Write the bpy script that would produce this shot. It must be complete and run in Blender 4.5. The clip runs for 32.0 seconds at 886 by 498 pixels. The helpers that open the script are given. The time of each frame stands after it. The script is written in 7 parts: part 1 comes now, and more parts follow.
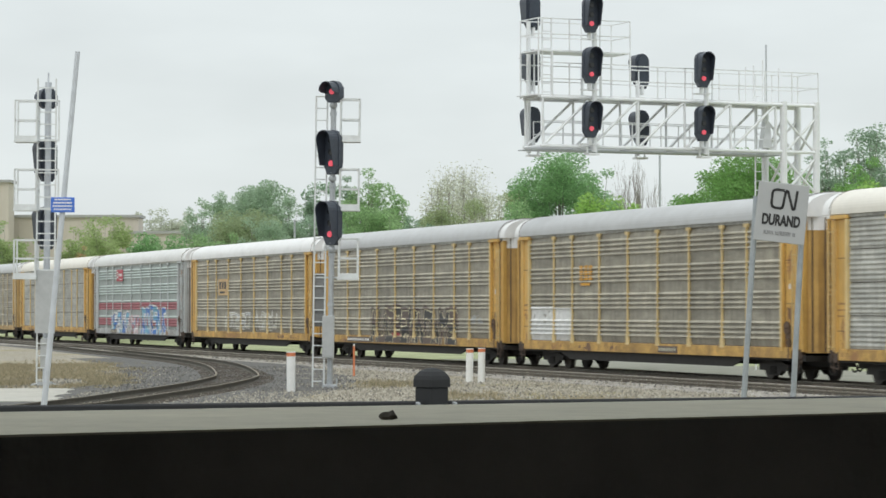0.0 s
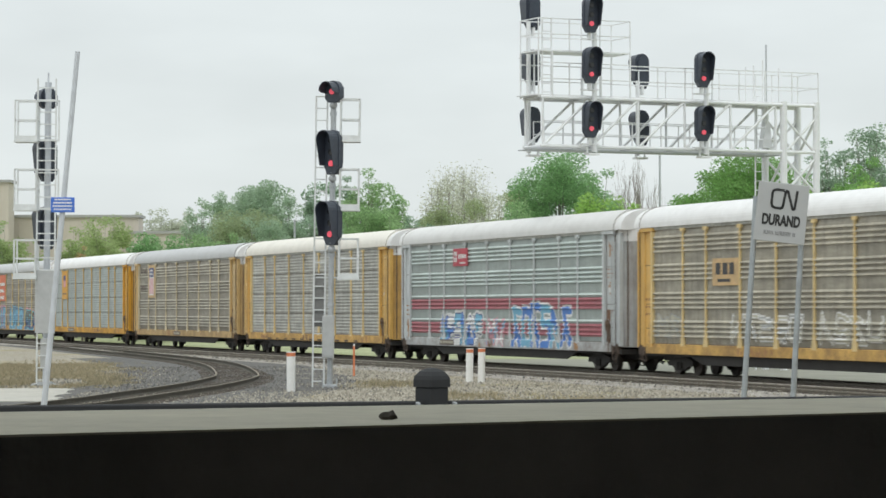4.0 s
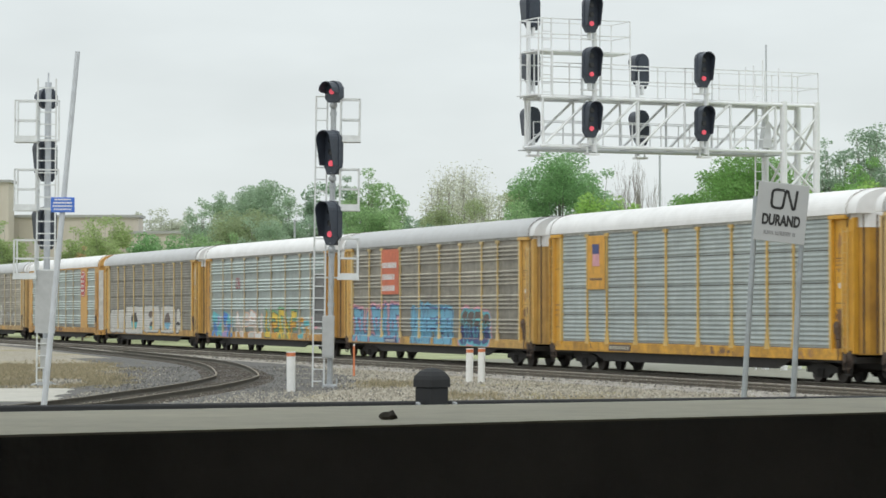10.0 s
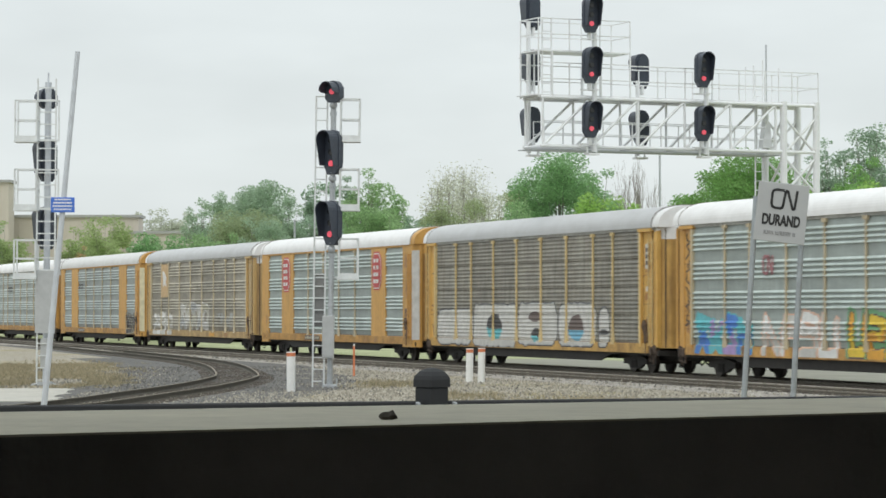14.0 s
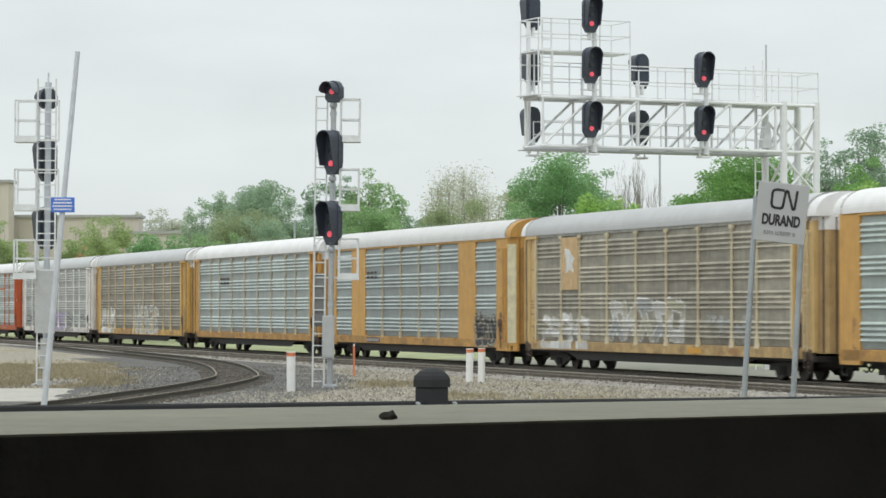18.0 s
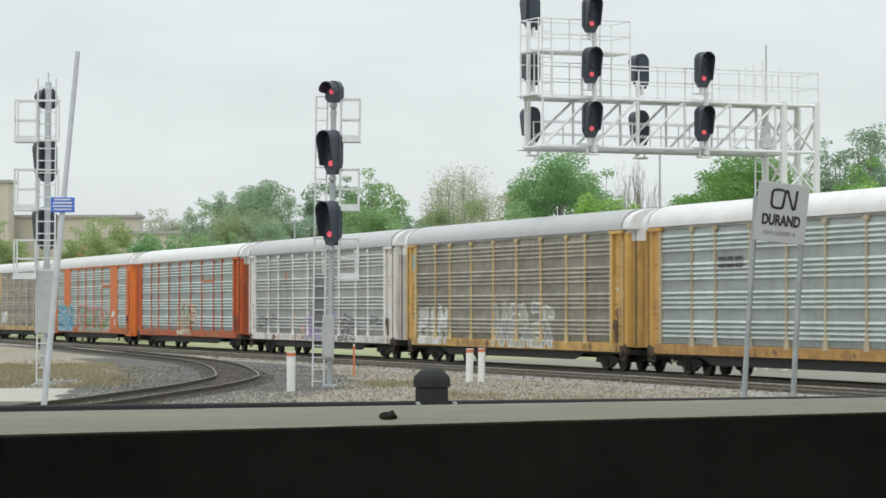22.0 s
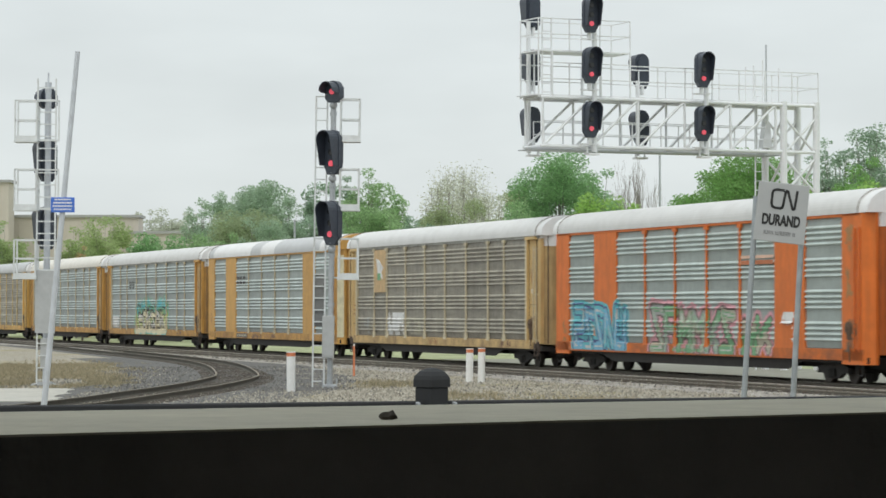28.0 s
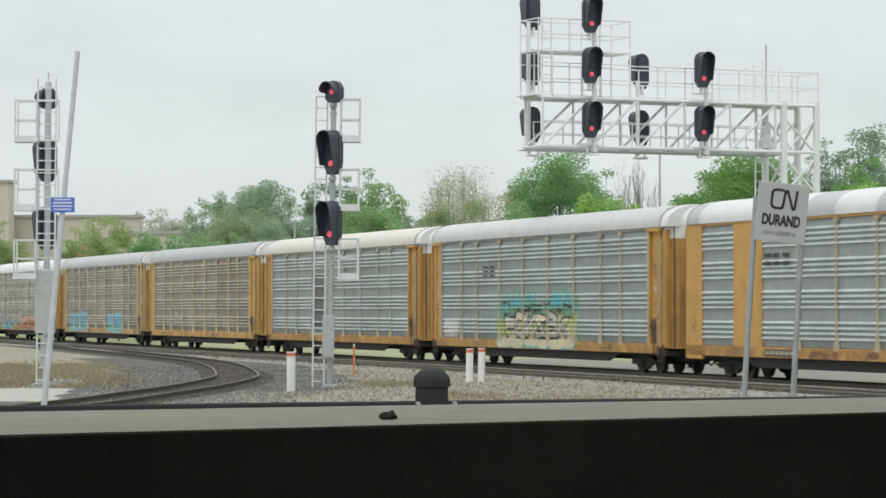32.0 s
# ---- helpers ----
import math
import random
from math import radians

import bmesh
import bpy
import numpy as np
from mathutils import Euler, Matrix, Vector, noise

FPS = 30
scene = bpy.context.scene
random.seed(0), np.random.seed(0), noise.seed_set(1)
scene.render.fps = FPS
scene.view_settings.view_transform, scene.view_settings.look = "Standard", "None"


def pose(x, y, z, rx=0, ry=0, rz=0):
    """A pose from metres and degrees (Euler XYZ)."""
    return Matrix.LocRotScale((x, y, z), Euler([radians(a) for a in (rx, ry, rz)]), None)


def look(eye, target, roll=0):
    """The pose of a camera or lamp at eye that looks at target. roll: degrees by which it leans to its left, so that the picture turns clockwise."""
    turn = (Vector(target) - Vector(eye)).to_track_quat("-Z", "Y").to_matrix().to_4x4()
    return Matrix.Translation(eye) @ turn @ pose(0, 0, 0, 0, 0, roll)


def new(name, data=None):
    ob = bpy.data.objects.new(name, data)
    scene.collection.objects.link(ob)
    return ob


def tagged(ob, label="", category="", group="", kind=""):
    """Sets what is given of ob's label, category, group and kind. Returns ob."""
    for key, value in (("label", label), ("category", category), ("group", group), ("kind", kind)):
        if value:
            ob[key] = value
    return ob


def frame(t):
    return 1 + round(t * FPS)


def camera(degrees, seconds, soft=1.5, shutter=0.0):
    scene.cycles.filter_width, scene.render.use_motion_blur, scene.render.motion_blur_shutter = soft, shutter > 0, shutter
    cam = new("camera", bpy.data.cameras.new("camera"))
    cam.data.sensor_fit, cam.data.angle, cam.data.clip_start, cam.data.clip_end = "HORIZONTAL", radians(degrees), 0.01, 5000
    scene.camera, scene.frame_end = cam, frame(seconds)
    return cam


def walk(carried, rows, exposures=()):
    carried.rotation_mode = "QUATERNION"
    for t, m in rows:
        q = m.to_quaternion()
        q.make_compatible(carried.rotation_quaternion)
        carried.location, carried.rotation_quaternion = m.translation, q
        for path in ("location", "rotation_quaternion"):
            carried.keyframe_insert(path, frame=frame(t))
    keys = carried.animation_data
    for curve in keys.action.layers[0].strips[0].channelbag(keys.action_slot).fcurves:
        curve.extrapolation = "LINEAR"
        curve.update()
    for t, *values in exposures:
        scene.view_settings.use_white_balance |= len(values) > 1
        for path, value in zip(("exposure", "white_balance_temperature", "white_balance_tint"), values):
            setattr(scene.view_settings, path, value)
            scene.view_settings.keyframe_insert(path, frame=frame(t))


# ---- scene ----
cam = camera(17.14, 32.0, soft=1.6, shutter=0.3)
EYE_Z = 2.18
walk(cam, [(0.0, pose(0, 0, EYE_Z, 91.19, 0, 0)), (32.0, pose(0, 0, EYE_Z, 91.19, 0, 0))],
     [(0.0, 0.0), (25.5, 0.0), (28.0, -0.06), (32.0, -0.06)])

# ---- daylight: an overcast noon sky, brighter towards the zenith ----
world = bpy.data.worlds.new("overcast_sky")
scene.world = world
world.use_nodes = True
wn, wl = world.node_tree.nodes, world.node_tree.links
bg = wn["Background"]
sky = wn.new("ShaderNodeTexSky")
sky.sky_type, sky.sun_disc = "NISHITA", False
sky.sun_elevation, sky.sun_rotation = radians(58), radians(200)
skylevel = wn.new("ShaderNodeMix")
skylevel.data_type, skylevel.blend_type = "RGBA", "MULTIPLY"
skylevel.inputs[0].default_value = 1
skylevel.inputs[7].default_value = (0.1, 0.1, 0.1, 1)
wl.new(sky.outputs[0], skylevel.inputs[6])
coord = wn.new("ShaderNodeTexCoord")
sep = wn.new("ShaderNodeSeparateXYZ")
wl.new(coord.outputs["Generated"], sep.inputs[0])
height = wn.new("ShaderNodeMapRange")
height.inputs[1].default_value, height.inputs[2].default_value = 0.0, 1.0
height.inputs[3].default_value, height.inputs[4].default_value = 0.79, 1.34
wl.new(sep.outputs[2], height.inputs[0])
stretch = wn.new("ShaderNodeMapping")
stretch.inputs["Scale"].default_value = (9, 9, 30)
wl.new(coord.outputs["Generated"], stretch.inputs[0])
cloud = wn.new("ShaderNodeTexNoise")
cloud.inputs["Scale"].default_value, cloud.inputs["Detail"].default_value = 1.0, 4
wl.new(stretch.outputs[0], cloud.inputs["Vector"])
cloudlevel = wn.new("ShaderNodeMapRange")
cloudlevel.inputs[1].default_value, cloudlevel.inputs[2].default_value = 0.3, 0.7
cloudlevel.inputs[3].default_value, cloudlevel.inputs[4].default_value = 0.94, 1.06
wl.new(cloud.outputs[0], cloudlevel.inputs[0])
level = wn.new("ShaderNodeMath")
level.operation = "MULTIPLY"
wl.new(height.outputs[0], level.inputs[0])
wl.new(cloudlevel.outputs[0], level.inputs[1])
cover = wn.new("ShaderNodeMix")
cover.data_type, cover.blend_type = "RGBA", "MULTIPLY"
cover.inputs[0].default_value = 1
cover.inputs[6].default_value = (0.935, 1.0, 1.005, 1)
wl.new(level.outputs[0], cover.inputs[7])
veil = wn.new("ShaderNodeMix")
veil.data_type = "RGBA"
veil.inputs[0].default_value = 0.93
wl.new(skylevel.outputs[2], veil.inputs[6])
wl.new(cover.outputs[2], veil.inputs[7])
wl.new(veil.outputs[2], bg.inputs[0])
bg.inputs[1].default_value = 1.0

sun = new("sun", bpy.data.lights.new("sun", "SUN"))
sun.data.energy, sun.data.angle, sun.data.color = 0.9, radians(25), (1.0, 0.96, 0.9)
sun.matrix_basis = look((-20, -50, 88), (0, 0, 0))


# ---- materials ----
def shader(name, color, rough=0.6, metal=0.0, spots=0.15, scale=3.0, bump=0.0, bump_scale=30.0, dirt=None,
           dirt_amount=0.0, streak=False, per_object=0.0, grain=0.0, soot=0.0):
    """Painted or raw surface with stains at two scales, optional vertical run-off streaks and fine relief."""
    m = bpy.data.materials.new(name)
    m.use_nodes = True
    n, l = m.node_tree.nodes, m.node_tree.links
    p = n["Principled BSDF"]
    tc = n.new("ShaderNodeTexCoord")
    big = n.new("ShaderNodeTexNoise")
    big.inputs["Scale"].default_value, big.inputs["Detail"].default_value = scale, 6
    big.inputs["Roughness"].default_value = 0.65
    vector = tc.outputs["Object"]
    if per_object or streak:
        info = n.new("ShaderNodeObjectInfo")
        shift = n.new("ShaderNodeVectorMath")
        shift.operation = "MULTIPLY_ADD"
        times = n.new("ShaderNodeMath")
        times.operation = "MULTIPLY"
        times.inputs[1].default_value = 37.0
        l.new(info.outputs["Random"], times.inputs[0])
        shift.inputs[1].default_value = (1, 1, 1)
        l.new(tc.outputs["Object"], shift.inputs[0])
        l.new(times.outputs[0], shift.inputs[2])
        vector = shift.outputs[0]
    l.new(vector, big.inputs["Vector"])
    ramp = n.new("ShaderNodeMapRange")
    ramp.inputs[1].default_value, ramp.inputs[2].default_value = 0.3, 0.7
    ramp.inputs[3].default_value, ramp.inputs[4].default_value = 1 - spots, 1 + spots
    l.new(big.outputs[0], ramp.inputs[0])
    tone = n.new("ShaderNodeMix")
    tone.data_type, tone.blend_type = "RGBA", "MULTIPLY"
    tone.inputs[0].default_value = 1
    tone.inputs[6].default_value = (*color, 1)
    l.new(ramp.outputs[0], tone.inputs[7])
    out = tone.outputs[2]
    if grain:
        fine = n.new("ShaderNodeTexNoise")
        fine.inputs["Scale"].default_value, fine.inputs["Detail"].default_value = bump_scale, 3
        l.new(vector, fine.inputs["Vector"])
        fr = n.new("ShaderNodeMapRange")
        fr.inputs[1].default_value, fr.inputs[2].default_value = 0.3, 0.7
        fr.inputs[3].default_value, fr.inputs[4].default_value = 1 - grain, 1 + grain
        l.new(fine.outputs[0], fr.inputs[0])
        mul = n.new("ShaderNodeMix")
        mul.data_type, mul.blend_type = "RGBA", "MULTIPLY"
        mul.inputs[0].default_value = 1
        l.new(out, mul.inputs[6])
        l.new(fr.outputs[0], mul.inputs[7])
        out = mul.outputs[2]
    if dirt:
        stain = n.new("ShaderNodeTexNoise")
        stain.inputs["Detail"].default_value, stain.inputs["Roughness"].default_value = 5, 0.7
        stain.inputs["Scale"].default_value = 1.0
        mp = n.new("ShaderNodeMapping")
        mp.inputs["Scale"].default_value = (5.0, 5.0, 0.5) if streak else (1.7, 1.7, 1.7)
        l.new(vector, mp.inputs[0])
        l.new(mp.outputs[0], stain.inputs["Vector"])
        sr = n.new("ShaderNodeMapRange")
        sr.inputs[1].default_value, sr.inputs[2].default_value = 0.42, 0.68
        sr.inputs[3].default_value, sr.inputs[4].default_value = dirt_amount * 0.35, min(1.0, dirt_amount * 1.5)
        l.new(stain.outputs[0], sr.inputs[0])
        mixd = n.new("ShaderNodeMix")
        mixd.data_type = "RGBA"
        l.new(sr.outputs[0], mixd.inputs[0])
        l.new(out, mixd.inputs[6])
        mixd.inputs[7].default_value = (*dirt, 1)
        out = mixd.outputs[2]
    if soot:
        # long level smudges, broken along the length
        smudge = n.new("ShaderNodeTexNoise")
        smudge.inputs["Scale"].default_value, smudge.inputs["Detail"].default_value, smudge.inputs["Roughness"].default_value = 1.0, 5, 0.7
        wide_map = n.new("ShaderNodeMapping")
        wide_map.inputs["Scale"].default_value = (0.8, 0.8, 3.2)
        l.new(vector, wide_map.inputs[0])
        l.new(wide_map.outputs[0], smudge.inputs["Vector"])
        so = n.new("ShaderNodeMapRange")
        so.inputs[1].default_value, so.inputs[2].default_value = 0.36, 0.64
        so.inputs[3].default_value, so.inputs[4].default_value = 1 - soot, 1 + soot * 0.45
        l.new(smudge.outputs[0], so.inputs[0])
        sm = n.new("ShaderNodeMix")
        sm.data_type, sm.blend_type = "RGBA", "MULTIPLY"
        sm.inputs[0].default_value = 1
        l.new(out, sm.inputs[6])
        l.new(so.outputs[0], sm.inputs[7])
        out = sm.outputs[2]
    if per_object:
        vary = n.new("ShaderNodeMapRange")
        vary.inputs[3].default_value, vary.inputs[4].default_value = 1 - per_object, 1 + per_object
        l.new(info.outputs["Random"], vary.inputs[0])
        vm = n.new("ShaderNodeMix")
        vm.data_type, vm.blend_type = "RGBA", "MULTIPLY"
        vm.inputs[0].default_value = 1
        l.new(out, vm.inputs[6])
        l.new(vary.outputs[0], vm.inputs[7])
        out = vm.outputs[2]
    l.new(out, p.inputs["Base Color"])
    p.inputs["Roughness"].default_value, p.inputs["Metallic"].default_value = rough, metal
    if bump:
        bn = n.new("ShaderNodeTexNoise")
        bn.inputs["Scale"].default_value, bn.inputs["Detail"].default_value = bump_scale, 4
        l.new(vector, bn.inputs["Vector"])
        b = n.new("ShaderNodeBump")
        b.inputs["Strength"].default_value, b.inputs["Distance"].default_value = bump, 0.02
        l.new(bn.outputs[0], b.inputs["Height"])
        l.new(b.outputs[0], p.inputs["Normal"])
    return m


def leaf_material(name, color, vary=0.28):
    m = bpy.data.materials.new(name)
    m.use_nodes = True
    n, l = m.node_tree.nodes, m.node_tree.links
    p = n["Principled BSDF"]
    geo = n.new("ShaderNodeNewGeometry")
    mr = n.new("ShaderNodeMapRange")
    mr.inputs[3].default_value, mr.inputs[4].default_value = 1 - vary, 1 + vary
    l.new(geo.outputs["Random Per Island"], mr.inputs[0])
    mx = n.new("ShaderNodeMix")
    mx.data_type, mx.blend_type = "RGBA", "MULTIPLY"
    mx.inputs[0].default_value = 1
    mx.inputs[6].default_value = (*color, 1)
    l.new(mr.outputs[0], mx.inputs[7])
    l.new(mx.outputs[2], p.inputs["Base Color"])
    p.inputs["Roughness"].default_value = 0.6
    tr = n.new("ShaderNodeBsdfTranslucent")
    l.new(mx.outputs[2], tr.inputs[0])
    add = n.new("ShaderNodeMixShader")
    add.inputs[0].default_value = 0.62
    l.new(p.outputs[0], add.inputs[1])
    l.new(tr.outputs[0], add.inputs[2])
    l.new(add.outputs[0], n["Material Output"].inputs[0])
    return m


def glow(name, color, strength):
    m = bpy.data.materials.new(name)
    m.use_nodes = True
    p = m.node_tree.nodes["Principled BSDF"]
    p.inputs["Base Color"].default_value = (*color, 1)
    p.inputs["Emission Color"].default_value = (*color, 1)
    p.inputs["Emission Strength"].default_value = strength
    return m


def ground_material():
    """Grey-tan ballast stones that give way to dry and green grass in soft patches."""
    m = bpy.data.materials.new("gravel_ground")
    m.use_nodes = True
    n, l = m.node_tree.nodes, m.node_tree.links
    p = n["Principled BSDF"]
    tc = n.new("ShaderNodeTexCoord")
    stone = n.new("ShaderNodeTexVoronoi")
    stone.inputs["Scale"].default_value = 11.0
    l.new(tc.outputs["Object"], stone.inputs["Vector"])
    tint = n.new("ShaderNodeSeparateColor")
    l.new(stone.outputs["Color"], tint.inputs[0])
    cr = n.new("ShaderNodeValToRGB")
    cr.color_ramp.elements[0].color, cr.color_ramp.elements[1].color = (0.21, 0.192, 0.15, 1), (0.44, 0.40, 0.325, 1)
    l.new(tint.outputs[0], cr.inputs[0])
    patch = n.new("ShaderNodeTexNoise")
    patch.inputs["Scale"].default_value, patch.inputs["Detail"].default_value = 0.16, 5
    l.new(tc.outputs["Object"], patch.inputs["Vector"])
    pr = n.new("ShaderNodeMapRange")
    pr.inputs[1].default_value, pr.inputs[2].default_value = 0.53, 0.62
    l.new(patch.outputs[0], pr.inputs[0])
    tuft = n.new("ShaderNodeTexNoise")
    tuft.inputs["Scale"].default_value, tuft.inputs["Detail"].default_value = 2.4, 6
    l.new(tc.outputs["Object"], tuft.inputs["Vector"])
    gr = n.new("ShaderNodeValToRGB")
    gr.color_ramp.elements[0].position, gr.color_ramp.elements[1].position = 0.35, 0.68
    gr.color_ramp.elements[0].color, gr.color_ramp.elements[1].color = (0.17, 0.17, 0.07, 1), (0.46, 0.38, 0.24, 1)
    l.new(tuft.outputs[0], gr.inputs[0])
    mx = n.new("ShaderNodeMix")
    mx.data_type = "RGBA"
    l.new(pr.outputs[0], mx.inputs[0])
    l.new(cr.outputs[0], mx.inputs[6])
    l.new(gr.outputs[0], mx.inputs[7])
    l.new(mx.outputs[2], p.inputs["Base Color"])
    p.inputs["Roughness"].default_value = 0.95
    b = n.new("ShaderNodeBump")
    b.inputs["Strength"].default_value, b.inputs["Distance"].default_value = 0.8, 0.04
    l.new(stone.outputs["Distance"], b.inputs["Height"])
    l.new(b.outputs[0], p.inputs["Normal"])
    return m


RUST, GRIME = (0.13, 0.065, 0.03), (0.10, 0.085, 0.065)
MAT = {
    "ground": ground_material(),
    "ballast": shader("ballast_stone", (0.30, 0.28, 0.25), 0.95, spots=0.25, scale=1.2, bump=1.0, bump_scale=14, grain=0.45),
    "dark_ballast": shader("oily_ballast", (0.115, 0.112, 0.105), 0.95, spots=0.25, scale=1.0, bump=1.0, bump_scale=14, grain=0.5),
    "rail": shader("rusty_rail", (0.080, 0.071, 0.054), 0.8, 0.0, 0.25, 4.0),
    "main_rail": shader("brown_main_rail", (0.165, 0.145, 0.115), 0.75, 0.0, 0.25, 4.0),
    "rail_head": shader("worn_rail_head", (0.34, 0.315, 0.27), 0.5, 0.35, 0.15, 2.0),
    "rusty_head": shader("rusted_rail_head", (0.235, 0.20, 0.145), 0.7, 0.1, 0.2, 2.0),
    "tie": shader("creosoted_tie", (0.09, 0.075, 0.06), 0.9, spots=0.3, scale=5, per_object=0.2),
    "grass": shader("mown_grass", (0.33, 0.36, 0.20), 0.95, spots=0.3, scale=0.25, grain=0.3, bump_scale=6, bump=0.5),
    "road": shader("pale_road", (0.26, 0.26, 0.215), 0.9, spots=0.12, scale=0.5, bump=0.2, bump_scale=20),
    "concrete": shader("weathered_concrete", (0.43, 0.415, 0.37), 0.85, spots=0.14, scale=1.5, bump=0.3, bump_scale=25, grain=0.08),
    "galv_dull": shader("dull_galvanised_pipe", (0.36, 0.39, 0.41), 0.36, 0.6, 0.16, 5.0),
    "galv_light": shader("light_galvanised_pipe", (0.56, 0.59, 0.63), 0.5, 0.2, 0.10, 5.0),
    "galv": shader("galvanised_steel", (0.44, 0.46, 0.48), 0.45, 0.35, 0.12, 6.0),
    "alu": shader("white_aluminium", (0.80, 0.81, 0.82), 0.45, 0.15, 0.06, 3.0),
    "mast_alu": shader("weathered_mast_aluminium", (0.70, 0.72, 0.72), 0.5, 0.2, 0.10, 3.0),
    "guard": shader("dull_grey_guard_plate", (0.20, 0.20, 0.195), 0.6, 0.1, 0.12, 4.0),
    "grey_box": shader("grey_cabinet_paint", (0.46, 0.47, 0.47), 0.5, 0.1, 0.08, 4.0),
    "black": shader("satin_black_housing", (0.042, 0.052, 0.072), 0.42, 0.0, 0.2, 6.0),
    "lens_off": shader("dark_lens", (0.03, 0.03, 0.03), 0.15),
    "lens_red": glow("red_signal_light", (0.75, 0.10, 0.14), 0.50),
    "white_pvc": shader("white_plastic_pipe", (0.82, 0.82, 0.80), 0.4, spots=0.05, scale=6),
    "orange": shader("orange_marker_paint", (0.66, 0.21, 0.09), 0.5, spots=0.1, scale=8),
    "sign_grey": shader("light_grey_sign_face", (0.405, 0.415, 0.42), 0.45, spots=0.04, scale=3),
    "sign_black": shader("black_sign_lettering", (0.02, 0.02, 0.02), 0.5),
    "sign_faint": shader("faded_sign_lettering", (0.19, 0.19, 0.19), 0.5),
    "blue": shader("blue_notice_enamel", (0.06, 0.17, 0.62), 0.4, spots=0.06, scale=8),
    "white": shader("white_paint", (0.80, 0.80, 0.78), 0.5, spots=0.06, scale=4),
    "under": shader("black_underframe", (0.021, 0.019, 0.017), 0.8, spots=0.3, scale=3),
    "wheel": shader("dusty_steel_wheel", (0.065, 0.055, 0.048), 0.6, 0.4, 0.25, 6),
    # dark tone that helps paint the shade below the sill
    "wall_dark": shader("shade_toned_boards", (0.19, 0.182, 0.172), 0.9, spots=0.3, scale=4, bump=0.2, bump_scale=20),
    "room": shader("plain_room_plaster", (0.80, 0.79, 0.76), 0.9, spots=0.05, scale=1.0),
    "sill": shader("pale_painted_sill", (0.455, 0.43, 0.335), 0.8, spots=0.10, scale=14, bump=0.15, bump_scale=60, grain=0.05),
    "pebble": shader("dark_grit", (0.10, 0.09, 0.075), 0.9, spots=0.3, scale=200),
    "fence": shader("black_powder_coat", (0.010, 0.011, 0.013), 0.7, spots=0.15, scale=8),
    "bark": shader("grey_brown_bark", (0.27, 0.25, 0.225), 0.95, spots=0.25, scale=3, bump=0.5),
    "beige": shader("beige_metal_cladding", (0.56, 0.51, 0.44), 0.7, spots=0.06, scale=0.3),
    "beige_roof": shader("grey_flat_roof", (0.38, 0.38, 0.37), 0.8, spots=0.08, scale=0.3),
    "bird": shader("dark_brown_feathers", (0.05, 0.045, 0.04), 0.8, spots=0.3, scale=60),
    # leaf colours are lifted and paled: the haze of distance is painted in
    "leaf_b": leaf_material("blue_green_leaves", (0.33, 0.45, 0.32)),
    "leaf_c": leaf_material("yellow_green_leaves", (0.40, 0.47, 0.27)),
    "leaf_d": leaf_material("fresh_green_leaves", (0.27, 0.46, 0.21)),
    "leaf_d2": leaf_material("bright_shrub_leaves", (0.36, 0.56, 0.16)),
    "leaf_e": leaf_material("pale_new_leaves", (0.60, 0.62, 0.50)),
    "leaf_f": leaf_material("haze_paled_far_leaves", (0.54, 0.57, 0.47), 0.15),
    "leaf_g": leaf_material("mid_green_leaves", (0.33, 0.49, 0.24)),
    "leaf_h": leaf_material("haze_paled_green_leaves", (0.38, 0.500, 0.35), 0.2),
    "leaf_k": leaf_material("deep_green_leaves", (0.24, 0.43, 0.14)),
    "leaf_y": leaf_material("spring_yellow_leaves", (0.40, 0.500, 0.23), 0.2),
    "leaf_o": leaf_material("orange_leaves", (0.50, 0.36, 0.20)),
    "leaf_olive": leaf_material("olive_leaves", (0.38, 0.455, 0.27), 0.2),
}


# ---- mesh helpers ----
def box(bm, x0, x1, y0, y1, z0, z1, bevel=0.0):
    r = bmesh.ops.create_cube(bm, size=1.0, matrix=Matrix.Translation(((x0 + x1) / 2, (y0 + y1) / 2, (z0 + z1) / 2)) @
                              Matrix.Diagonal((x1 - x0, y1 - y0, z1 - z0, 1)))
    if bevel:
        edges = list({e for v in r["verts"] for e in v.link_edges})
        bmesh.ops.bevel(bm, geom=edges, offset=bevel, segments=1, affect="EDGES", profile=0.5)


def tube(bm, p, q, r, n=8, r2=None):
    p, q = Vector(p), Vector(q)
    d = q - p
    m = Matrix.Translation((p + q) / 2) @ d.to_track_quat("Z", "Y").to_matrix().to_4x4()
    bmesh.ops.create_cone(bm, cap_ends=True, segments=n, radius1=r, radius2=r if r2 is None else r2, depth=d.length, matrix=m)


def bar(bm, p, q, w, h=None):
    """A square bar between two points."""
    p, q = Vector(p), Vector(q)
    d = q - p
    m = Matrix.Translation((p + q) / 2) @ d.to_track_quat("Z", "Y").to_matrix().to_4x4() @ Matrix.Diagonal((w, h or w, d.length, 1))
    bmesh.ops.create_cube(bm, size=1.0, matrix=m)


def prism(bm, outline, axis, a, b):
    """A solid with the closed outline (pairs), stretched from a to b along axis x, y or z."""
    def place(u, v, w):
        return {"x": (w, u, v), "y": (u, w, v), "z": (u, v, w)}[axis]
    va = [bm.verts.new(place(u, v, a)) for u, v in outline]
    vb = [bm.verts.new(place(u, v, b)) for u, v in outline]
    k = len(outline)
    faces = [bm.faces.new((va[i], va[(i + 1) % k], vb[(i + 1) % k], vb[i])) for i in range(k)]
    faces += [bm.faces.new(va[::-1]), bm.faces.new(vb)]
    bmesh.ops.recalc_face_normals(bm, faces=faces)


